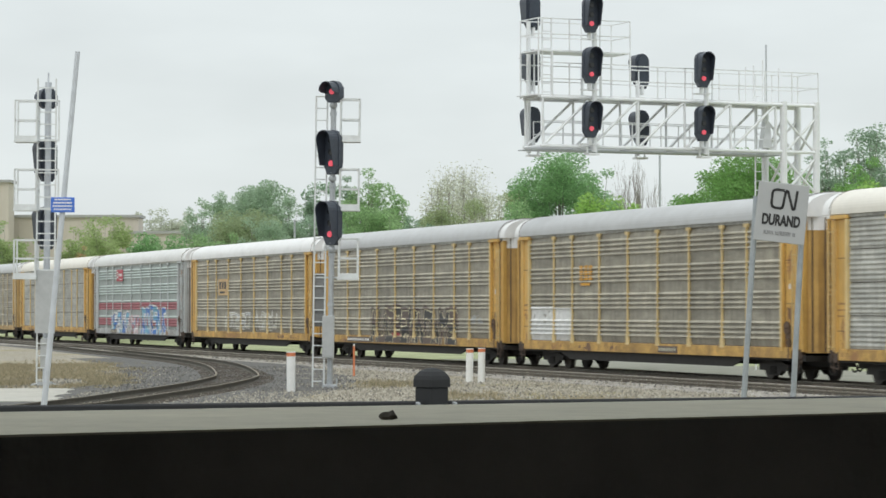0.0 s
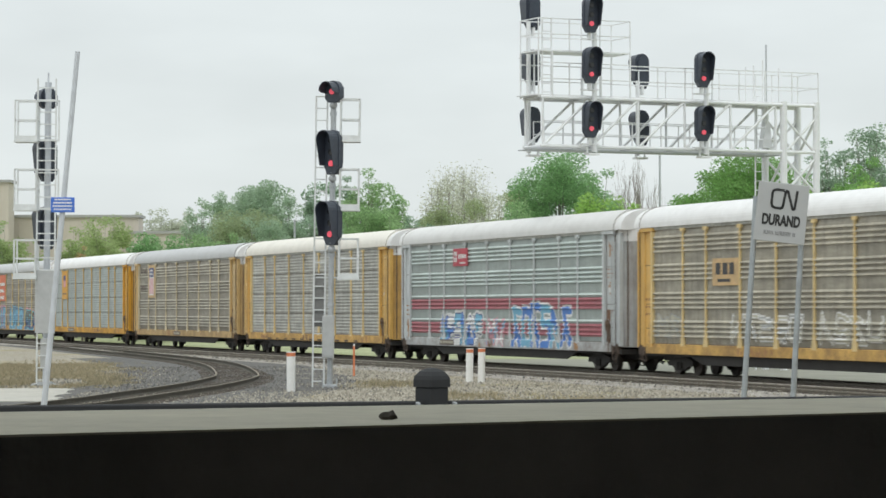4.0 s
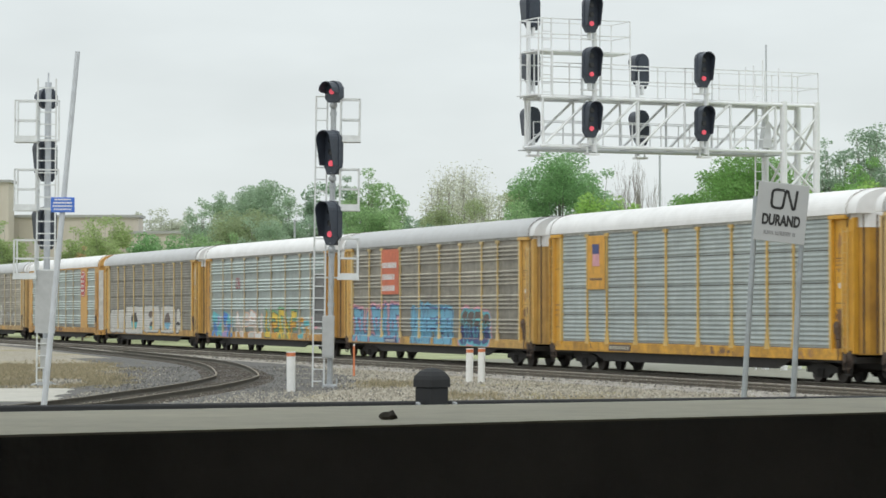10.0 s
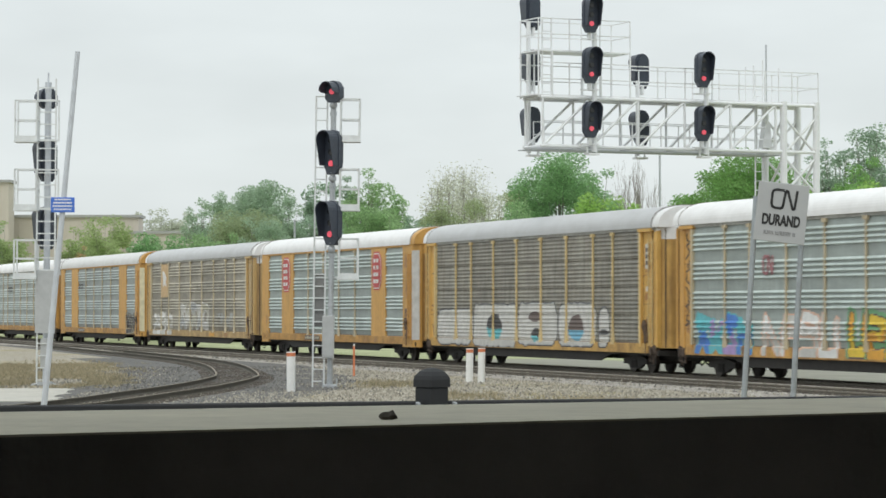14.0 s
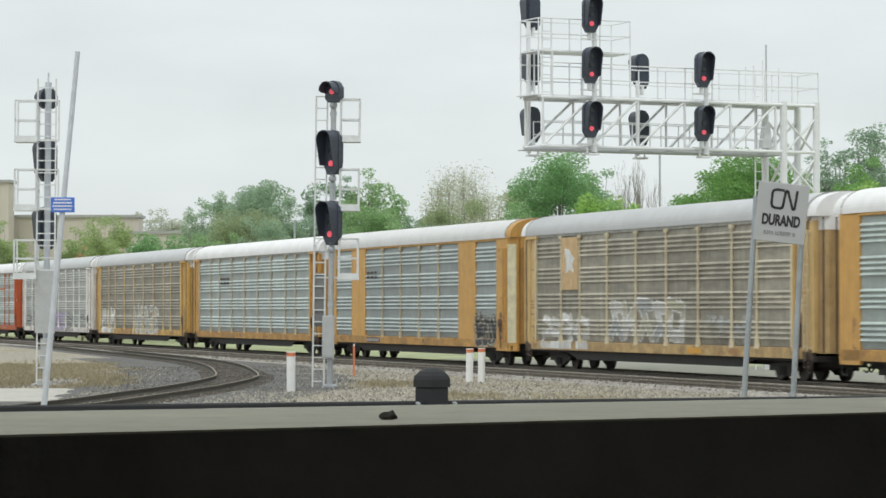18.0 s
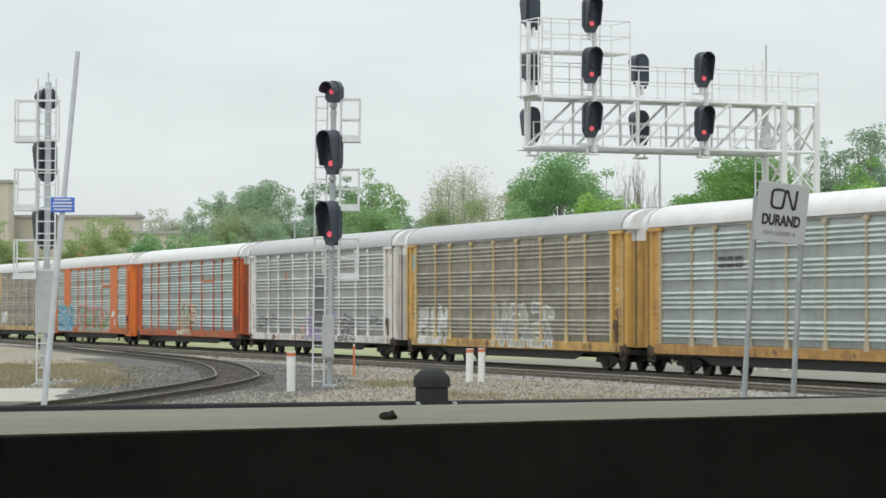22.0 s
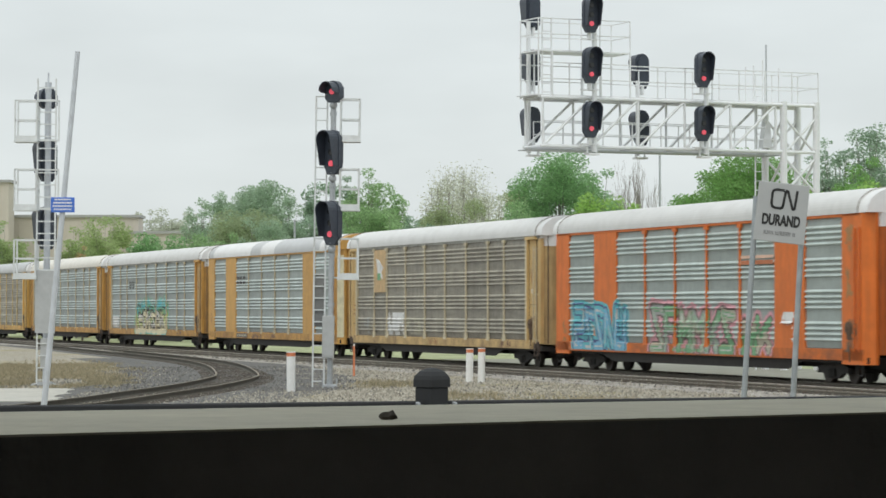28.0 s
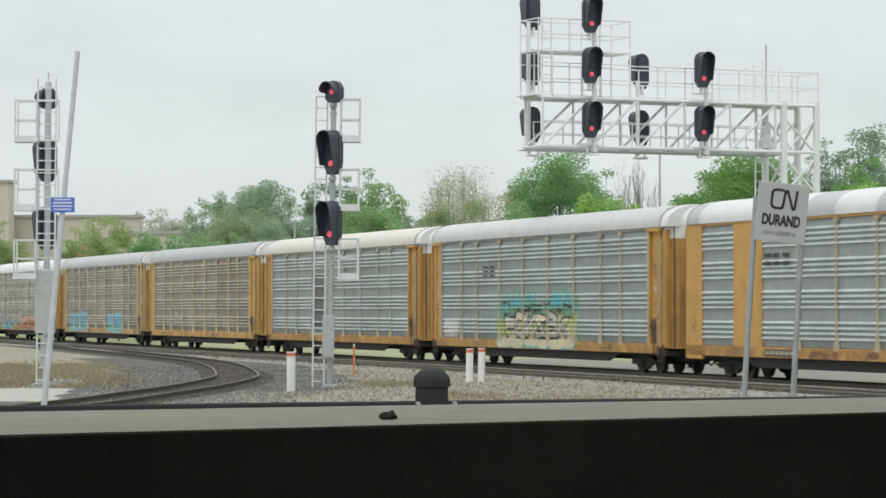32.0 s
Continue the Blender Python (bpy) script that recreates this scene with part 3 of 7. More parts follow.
def end_sill_mesh():
    """Bare rusty framing under a car end: stepped plates, a pocket casting and hanging levers."""
    def build(bm):
        box(bm, 0.0, 0.72, -1.44, -1.30, 0.72, 1.0, 0.02)
        box(bm, 0.12, 0.36, -1.49, -1.44, 0.66, 0.92, 0.015)
        box(bm, 0.46, 0.70, -1.47, -1.42, 0.80, 1.03, 0.015)
        for x, z in ((0.08, 0.44), (0.42, 0.36), (0.64, 0.5)):
            bar(bm, (x, -1.43, z), (x + 0.05, -1.43, 0.78), 0.04)
        bar(bm, (0.08, -1.44, 0.46), (0.66, -1.44, 0.52), 0.03)
    return cached("endsill", lambda: made("end_sill", build, shader("rusted_framing", (0.085, 0.06, 0.045), 0.85, spots=0.4, scale=5, grain=0.3, bump_scale=14)))


def end_seam_mesh():
    def build(bm):
        for x in (12.865, 13.245):
            box(bm, x, x + 0.06, -1.425, -1.38, 1.0, 5.06)
        for z in (1.62, 2.48, 3.86):
            box(bm, 12.04, 12.72, -1.420, -1.40, z, z + 0.022)
        box(bm, 12.02, 12.05, -1.425, -1.40, 1.0, 5.06)
    return cached("endseam", lambda: made("end_seam", build, MAT["recess"]))


def hose_mesh():
    def build(bm):
        pts = [Vector((0, 0.3, 0.62)), Vector((0.18, 0.3, 0.42)), Vector((0.36, 0.3, 0.34)), Vector((0.54, 0.3, 0.42))]
        for p, q in zip(pts, pts[1:]):
            tube(bm, p, q, 0.03, 6)
    return cached("hose", lambda: made("brake_hose", build, MAT["under"]))


def end_zone(car, turn, col, wide):
    """One corner of a car end on the near side at the front: plates, corner posts and header."""
    x0, low = 11.87, SILL_Z - 0.1
    if wide:
        shapes = [("corner_plate", lambda bm: box(bm, x0, 13.25, -1.50, -1.40, 0.62, 5.22)),
                  ("slanted_plate", lambda bm: prism(bm, [(13.25, -1.50), (13.62, -1.22), (13.62, -1.12), (13.25, -1.40)], "z", 0.62, 5.22))]
    else:
        shapes = [("inner_post", lambda bm: box(bm, x0, x0 + 0.16, -1.53, -1.36, low, 5.07)),
                  ("corner_plate", lambda bm: box(bm, x0 + 0.16, x0 + 0.86, -1.415, -1.34, low, 5.07)),
                  ("edge_post", lambda bm: box(bm, x0 + 0.86, x0 + 1.0, -1.45, -1.34, low - 0.02, 5.07)),
                  ("outer_post", lambda bm: box(bm, x0 + 1.42, x0 + 1.54, -1.46, -1.30, low - 0.02, 5.1)),
                  ("header", lambda bm: box(bm, x0 - 0.06, x0 + 1.12, -1.56, -1.30, 5.07, 5.19, 0.01))]
    for name, build in shapes:
        piece(name, cached(("endzone", name, col, wide), lambda: made(name, build, paint(col))), car, turn)


END_PLAN = [(13.0, -1.38), (13.35, -1.30), (13.62, -1.02), (13.72, -0.6), (13.74, 0.0), (13.72, 0.6), (13.62, 1.02), (13.35, 1.30), (13.0, 1.38)]


def end_door_mesh(col):
    def build(bm):
        prism(bm, END_PLAN, "z", 0.92, 5.22)
    return cached(("enddoor", col), lambda: made("end_door", build, door_paint(col)))


def ladder_mesh(col):
    def build(bm):
        for x in (12.80, 13.14):
            bar(bm, (x, -1.54, 1.0), (x, -1.54, 4.8), 0.036)
        for i in range(12):
            z = 1.15 + i * 0.32
            bar(bm, (12.80, -1.55, z), (13.14, -1.55, z), 0.026)
        for z in (1.1, 2.9, 4.7):
            bar(bm, (12.80, -1.56, z), (12.80, -1.40, z), 0.03)
            bar(bm, (13.14, -1.56, z), (13.14, -1.40, z), 0.03)
    return cached(("carladder", col), lambda: made("ladder", build, paint(col)))


def rail_mesh(col, z0, z1, y0, y1, length):
    return cached(("longrail", col, z0, y0, length), lambda: made("side_rail", lambda bm: box(bm, -length, length, y0, y1, z0, z1, 0.012), sill_paint(col) if z0 < 2 else paint(col)))


def brake_mesh():
    def build(bm):
        tube(bm, (12.36, -1.50, 1.72), (12.36, -1.55, 1.72), 0.21, 14)
        tube(bm, (12.36, -1.55, 1.72), (12.36, -1.59, 1.72), 0.06, 8)
        box(bm, 12.20, 12.56, -1.52, -1.42, 1.36, 1.78, 0.03)
        box(bm, 12.24, 12.48, -1.50, -1.42, 1.10, 1.36, 0.02)
        bar(bm, (12.42, -1.5, 0.7), (12.42, -1.5, 1.2), 0.05)
    return cached("brake", lambda: made("hand_brake", build, cached("brake_paint", lambda: shader("rusty_iron", (0.11, 0.07, 0.045), 0.8, spots=0.3, scale=8))))


SWATCH = {
    "white": (0.78, 0.78, 0.77), "blue": (0.07, 0.22, 0.62), "sky": (0.17, 0.45, 0.63), "teal": (0.12, 0.50, 0.56), "pink": (0.72, 0.36, 0.42), "red": (0.55, 0.07, 0.07),
    "black": (0.035, 0.035, 0.04), "yellow": (0.78, 0.56, 0.05), "green": (0.18, 0.42, 0.22), "cream": (0.72, 0.66, 0.45), "violet": (0.42, 0.30, 0.58), "brown": (0.12, 0.085, 0.075),
    "peach": (0.76, 0.50, 0.38), "lime": (0.45, 0.55, 0.15), "rust": (0.52, 0.16, 0.06), "grey": (0.40, 0.41, 0.41), "crimson": (0.50, 0.05, 0.08), "gold": (0.72, 0.36, 0.04),
    "navy": (0.05, 0.07, 0.22), "khaki": (0.48, 0.46, 0.36), "bone": (0.60, 0.59, 0.56), "sand": (0.62, 0.42, 0.21), "old_crimson": (0.40, 0.12, 0.145), "amber": (0.60, 0.36, 0.09), "faded_red": (0.46, 0.20, 0.22), "old_rust": (0.20, 0.10, 0.05), "burnt": (0.40, 0.20, 0.07), "vermilion": (0.66, 0.155, 0.07),
}


def swatch(kind):
    return cached(("swatch", kind), lambda: shader("spray_" + kind, SWATCH[kind], 0.55, spots=0.16, scale=3.5, dirt=GRIME, dirt_amount=0.16))


def surface_y(profile, z):
    """Outward offset of the ribbed panel at height z."""
    for (a, z0), (b, z1) in zip(profile, profile[1:]):
        if z0 <= z <= z1:
            return a if z1 == z0 else a + (b - a) * (z - z0) / (z1 - z0)
    return 0.05


def seg_dist(px, pz, s):
    (ax, az), (bx, bz) = s
    dx, dz = bx - ax, bz - az
    t = max(0.0, min(1.0, ((px - ax) * dx + (pz - az) * dz) / (dx * dx + dz * dz + 1e-9)))
    return math.hypot(px - ax - dx * t, pz - az - dz * t)


def graffiti(parent, style, x0, x1, z0, z1, fills, rim, halo=None, seed=1, count=4, density=1.0, wide=False, edge=0.055, lift=0.0):
    """Spray-painted lettering-like tangle that follows the ribs of the panels: strokes with a rim and an optional halo."""
    rng = random.Random(seed)
    low = z0 < 1.15                # sprayed on over the side sill as well
    z0 = SILL_LOW + 0.03 if low else z0
    w = (x1 - x0) / count
    strokes = []
    for i in range(count):
        ax, bx = x0 + w * (i + 0.14), x0 + w * (i + 0.90)
        lo, hi = z0 + 0.12 + rng.uniform(0, 0.12), z1 - 0.12 - rng.uniform(0, 0.22)
        mid = (lo + hi) / 2 + rng.uniform(-0.15, 0.15)
        nodes = {"a": (ax, lo), "b": (ax + rng.uniform(-0.1, 0.2), hi), "c": (bx, hi - rng.uniform(0, 0.15)), "d": (bx + rng.uniform(-0.15, 0.05), lo), "m": ((ax + bx) / 2, mid), "l": (ax, mid), "r": (bx, mid)}
        forms = ["ab bc lr", "ab bm md", "ba ad dc", "ab mc md am", "ad bc bd", "bc cr rl la ad", "ab bc cd da", "am mb bc md", "ab bm mc cd", "bl lr rd da bc"]
        k = i
        for pair in rng.choice(forms).split():
            strokes.append(((nodes[pair[0]], nodes[pair[1]]), k))
    prof = rib_profile(style)
    zs = sorted({round(z, 4) for _, z in prof if z0 - 0.3 <= z <= z1 + 0.3} | {round(z0 - 0.3 + 0.055 * i, 4) for i in range(int((z1 - z0 + 0.6) / 0.055) + 1)})
    zs = [z for z in zs if (SILL_LOW + 0.01 if low else SILL_Z + 0.02) <= z <= PANEL_TOP]
    step = 0.045
    nx = int((x1 - x0 + 0.8) / step)
    width = 0.145 * min(1.3, max(0.75, (z1 - z0) / 1.2)) * density
    names = list(dict.fromkeys(list(fills) + [rim] + ([halo] if halo else [])))
    bm = bmesh.new()
    grid = {}

    def vert(i, j):
        if (i, j) not in grid:
            x, z = x0 - 0.4 + i * step, zs[j]
            flat = z <= SILL_Z + 0.02 or wide and (6.93 < abs(x) < 9.22 or abs(x) > 11.85)
            grid[i, j] = bm.verts.new((x, -FACE - (0.067 if flat else surface_y(prof, z) + 0.007) - lift, z))
        return grid[i, j]
    for j in range(len(zs) - 1):
        if zs[j + 1] - zs[j] < 0.004:
            continue
        zc = (zs[j] + zs[j + 1]) / 2
        for i in range(nx):
            xc = x0 - 0.4 + (i + 0.5) * step
            wob = 0.05 * noise.noise((xc * 3.1, zc * 3.1, seed))
            best, owner, second = 9.0, 0, 9.0
            for s, k in strokes:
                if abs(xc - (s[0][0] + s[1][0]) / 2) > w * 1.2:
                    continue
                d = seg_dist(xc, zc, s)
                if d < best:
                    if k != owner:
                        second = best
                    best, owner = d, k
                elif k != owner and d < second:
                    second = d
            best += wob
            seam = edge and second - best + wob < edge * 0.8
            if best < width and not (seam and second < width):
                up = (zc - z0) / (z1 - z0) + 0.25 * noise.noise((xc * 2, zc * 2, seed + 5))
                pick = fills[(owner + (1 if up > 0.55 else 0)) % len(fills)]
            elif best < width + edge or best < width:
                pick = rim
            elif halo and best < width + edge + 0.12:
                pick = halo
            else:
                continue
            f = bm.faces.new((vert(i, j), vert(i + 1, j), vert(i + 1, j + 1), vert(i, j + 1)))
            f.material_index = names.index(pick)
    bmesh.ops.recalc_face_normals(bm, faces=bm.faces[:])
    ob = part("graffiti", bm, [swatch(k) for k in names], parent, "spray-painted tangle in " + " and ".join(names[:3]))
    return tagged(ob, kind="stuff")


def bubble(parent, style, x0, x1, z0, z1, fills, line, rim, halo=None, seed=1, count=4, wide=False, thick=0.045, spike=0.0, by_letter=False, holes=()):
    """Spray-painted block of swollen overlapping forms with thin inner lines, a rim and an optional halo, following the ribs."""
    rng = random.Random(seed)
    low = z0 < 1.15                # sprayed on over the side sill as well
    z0 = SILL_LOW + 0.03 if low else z0
    w = (x1 - x0) / count
    forms = []
    for i in range(count):
        cx, hw = x0 + w * (i + 0.5) + (rng.uniform(-0.08, 0.08) * w if count > 1 else 0), w * (0.5 if count == 1 else rng.uniform(0.54, 0.66))
        lo, hi = z0 + rng.uniform(0, 0.16), z1 - rng.uniform(0, 0.24 if count > 1 else 0.04)
        lean = rng.uniform(-0.18, 0.18) if count > 1 else 0
        ax, bx, ly, hy = cx - hw * 0.45, cx + hw * 0.45, lo + (hi - lo) * 0.25, lo + (hi - lo) * 0.74
        q = {"a": (ax, ly), "b": (ax, hy), "c": (bx, hy), "d": (bx, ly), "m": (cx, (ly + hy) / 2), "t": (cx, hi - 0.05), "u": (cx, lo)}
        inner = [] if holes else [(q[s[0]], q[s[1]]) for s in rng.choice(["ab mc", "bc ad", "mb md um", "tm ad", "ab cd", "bm mc mu", "bd ac", "bc cd ma", "tm bm ad", "ub ct"]).split()]
        forms.append((cx, hw, lo, hi, lean, min(hw, (hi - lo) / 2) * rng.uniform(0.35, 0.8), inner))
    order = list(range(count))
    rng.shuffle(order)
    prof = rib_profile(style)
    zs = sorted({round(z, 4) for _, z in prof if z0 - 0.3 <= z <= z1 + 0.3} | {round(z0 - 0.3 + 0.05 * i, 4) for i in range(int((z1 - z0 + 0.6) / 0.05) + 1)})
    zs = [z for z in zs if (SILL_LOW + 0.01 if low else SILL_Z + 0.02) <= z <= PANEL_TOP]
    step = 0.04
    nx = int((x1 - x0 + 0.8) / step)
    names = list(dict.fromkeys(list(fills) + [line, rim] + ([halo] if halo else []) + [h[i] for h in holes for i in (4, 5)]))
    bm = bmesh.new()
    grid = {}

    def vert(i, j):
        if (i, j) not in grid:
            x, z = x0 - 0.4 + i * step, zs[j]
            flat = z <= SILL_Z + 0.02 or wide and (6.93 < abs(x) < 9.22 or abs(x) > 11.85)
            grid[i, j] = bm.verts.new((x, -FACE - (0.067 if flat else surface_y(prof, z) + 0.007), z))
        return grid[i, j]
    for j in range(len(zs) - 1):
        if zs[j + 1] - zs[j] < 0.004:
            continue
        zc = (zs[j] + zs[j + 1]) / 2
        for i in range(nx):
            xc = x0 - 0.4 + (i + 0.5) * step
            wob = 0.07 * noise.noise((xc * 2.1, zc * 2.1, seed))
            ze = zc + spike * abs(noise.noise((xc * 2.6, seed, 0.3))) * 2 * max(0.0, min(1.0, (zc - z0) / (z1 - z0)))
            near, pick = 9.0, None
            for k in order:
                cx, hw, lo, hi, lean, r, inner = forms[k]
                ux, uz = abs(xc - cx - lean * (ze - (lo + hi) / 2)) - hw + r, abs(ze - (lo + hi) / 2) - (hi - lo) / 2 + r
                d = math.hypot(max(ux, 0), max(uz, 0)) + min(max(ux, uz), 0) - r + wob
                near = min(near, d)
                if d < thick * 0.5:
                    if d > -thick * 0.9 or any(seg_dist(xc, ze, s) < thick * (1 + 4 * wob) for s in inner):
                        pick = line
                    else:
                        up = (ze - lo) / (hi - lo) + 0.3 * noise.noise((xc * 1.7, ze * 1.7, seed + 5))
                        pick = fills[k % len(fills)] if by_letter else fills[max(0, min(len(fills) - 1, int(up * len(fills))))]
                        for hx, hz, rx, rz, c_top, c_low in holes:
                            if ((xc - hx) / rx) ** 2 + ((zc - hz) / rz) ** 2 < 1 + 4 * wob:
                                pick = c_top if zc > hz - 0.15 * rz + wob else c_low
                    break
            if pick is None:
                if near < thick * 0.5 + 0.05:
                    pick = rim
                elif halo and near < 0.17 + 0.12 * noise.noise((xc * 1.3, zc * 1.3, seed + 9)):
                    pick = halo
                else:
                    continue
            f = bm.faces.new((vert(i, j), vert(i + 1, j), vert(i + 1, j + 1), vert(i, j + 1)))
            f.material_index = names.index(pick)
    bmesh.ops.recalc_face_normals(bm, faces=bm.faces[:])
    ob = part("graffiti", bm, [swatch(k) for k in names], parent, "spray-painted swollen shapes in " + " and ".join(names[:3]))
    return tagged(ob, kind="stuff")


def stain(parent, x0, x1, z0, z1, y, kind, seed, cover=0.5):
    """An irregular flat rust stain on the sill or an end plate."""
    bm = bmesh.new()
    step = 0.05
    for j in range(int((z1 - z0) / step)):
        for i in range(int((x1 - x0) / step)):
            xa, za = x0 + i * step, z0 + j * step
            edge = min(xa - x0, x1 - xa, za - z0 + 0.1, z1 - za) / 0.25
            if noise.noise((xa * 2.6, za * 1.5, seed * 3.7)) * 0.7 + 0.45 * noise.noise((xa * 8, za * 5, seed)) + min(edge, 1.0) * 0.5 > 1.0 - cover:
                bm.faces.new([bm.verts.new(v) for v in ((xa, y, za), (xa + step, y, za), (xa + step, y, za + step), (xa, y, za + step))])
    if not bm.faces:
        bm.free()
        return None
    return tagged(part("rust_stain", bm, swatch(kind), parent, "rust stain"), kind="stuff")


def smear(parent, style, x0, x1, z0, z1, kind, seed=1, cover=0.5, name="graffiti", label="faded spray paint", lift=0.006):
    """A broken, faded patch of paint that follows the ribs."""
    prof = rib_profile(style)
    zs = sorted({round(z, 4) for _, z in prof if z0 <= z <= z1} | {round(z0 + 0.06 * i, 4) for i in range(int((z1 - z0) / 0.06) + 1)})
    bm = bmesh.new()
    step = 0.06
    for j in range(len(zs) - 1):
        if zs[j + 1] - zs[j] < 0.004:
            continue
        zc = (zs[j] + zs[j + 1]) / 2
        for i in range(int((x1 - x0) / step)):
            xa = x0 + i * step
            e = min((xa - x0), (x1 - xa), 0.3) / 0.3 + 0.2
            if noise.noise((xa * 2.2, zc * 1.6, seed * 7.3)) + 0.4 * noise.noise((xa * 7, zc * 7, seed)) > (0.5 - cover) / max(e, 0.3):
                ya, yb = -FACE - surface_y(prof, zs[j]) - lift, -FACE - surface_y(prof, zs[j + 1]) - lift
                bm.faces.new([bm.verts.new(v) for v in ((xa, ya, zs[j]), (xa + step, ya, zs[j]), (xa + step, yb, zs[j + 1]), (xa, yb, zs[j + 1]))])
    if not bm.faces:
        bm.free()
        return None
    return tagged(part(name, bm, swatch(kind), parent, label), kind="stuff")


def stripe(parent, z0, z1, kind):
    """A painted band along all ribs, broken by the posts."""
    prof = rib_profile("ribs")
    zs = sorted({round(z, 4) for _, z in prof if z0 < z < z1} | {z0, z1})
    bm = bmesh.new()
    for a, b in zip(zs, zs[1:]):
        ya, yb = -FACE - surface_y(prof, a) - 0.005, -FACE - surface_y(prof, b) - 0.005
        bm.faces.new([bm.verts.new(v) for v in ((-11.8, ya, a), (11.8, ya, a), (11.8, yb, b), (-11.8, yb, b))])
    return part("painted_stripe", bm, swatch(kind), parent, "dark red stripe across the panels")


def plate(parent, x0, x1, z0, z1, kind, name="logo_plate", label="", out=0.065):
    bm = bmesh.new()
    box(bm, x0, x1, -FACE - out - 0.012, -FACE - out, z0, z1, 0.004)
    return part(name, bm, swatch(kind), parent, label)


def bars(parent, x0, x1, z0, z1, kind, rows, cols, out=0.08, name="lettering_bar", fill=0.62, seed=3):
    """Plain bars in place of lettering."""
    rng = random.Random(seed)
    if z1 < 1.0:                   # stencilled on the side sill, pale marks on a dark plate
        z0, z1 = 0.81, 0.99
        if kind in ("khaki", "white", "grey"):
            plate(parent, x0 - 0.08, x1 + 0.08, 0.785, 1.015, "brown", "lettering_plate", "", 0.061)
            out = 0.075
    bm = bmesh.new()
    h = (z1 - z0) / rows
    for r in range(rows):
        w = (x1 - x0) / cols
        for c in range(cols):
            a = x0 + c * w
            box(bm, a + 0.10 * w, a + w * rng.uniform(0.72, 0.92), -FACE - out - 0.006, -FACE - out, z0 + r * h + h * (1 - fill) / 2, z0 + r * h + h * (1 + fill) / 2)
    return tagged(part(name, bm, swatch(kind), parent), kind="stuff")


def bent_band(bm, points, half, y0, y1, k=1.0, x=0.0, z=0.0):
    """A plain bent band along the points, lying in the x-z plane between y0 and y1."""
    for (xa, za), (xb, zb) in zip(points, points[1:]):
        d = math.hypot(xb - xa, zb - za)
        nx, nz = (zb - za) / d * half, -(xb - xa) / d * half
        ex, ez = (xb - xa) / d * half * 0.55, (zb - za) / d * half * 0.55
        prism(bm, [(x + k * u, z + k * w) for u, w in ((xa - ex + nx, za - ez + nz), (xb + ex + nx, zb + ez + nz), (xb + ex - nx, zb + ez - nz), (xa - ex - nx, za - ez - nz))], "y", y0, y1)


BAND = [(0.00, 0.385), (-0.13, 0.385), (-0.175, 0.365), (-0.195, 0.32), (-0.195, 0.14), (-0.175, 0.095), (-0.13, 0.075), (-0.03, 0.075), (0.00, 0.095), (0.012, 0.14), (0.03, 0.35),
        (0.05, 0.382), (0.075, 0.365), (0.175, 0.095), (0.195, 0.075), (0.215, 0.095), (0.235, 0.385)]


def octagon(parent, xc, zc, w, h, kind, grow, out):
    bm = bmesh.new()
    w, h = w / 2 + grow, h / 2 + grow
    k = 0.45 * w
    prism(bm, [(xc - w + k, zc - h), (xc + w - k, zc - h), (xc + w, zc - h + k), (xc + w, zc + h - k), (xc + w - k, zc + h), (xc - w + k, zc + h), (xc - w, zc + h - k), (xc - w, zc - h + k)],
          "y", -1.5 - out - 0.01, -1.5 - out)
    return part("emblem", bm, swatch(kind), parent)


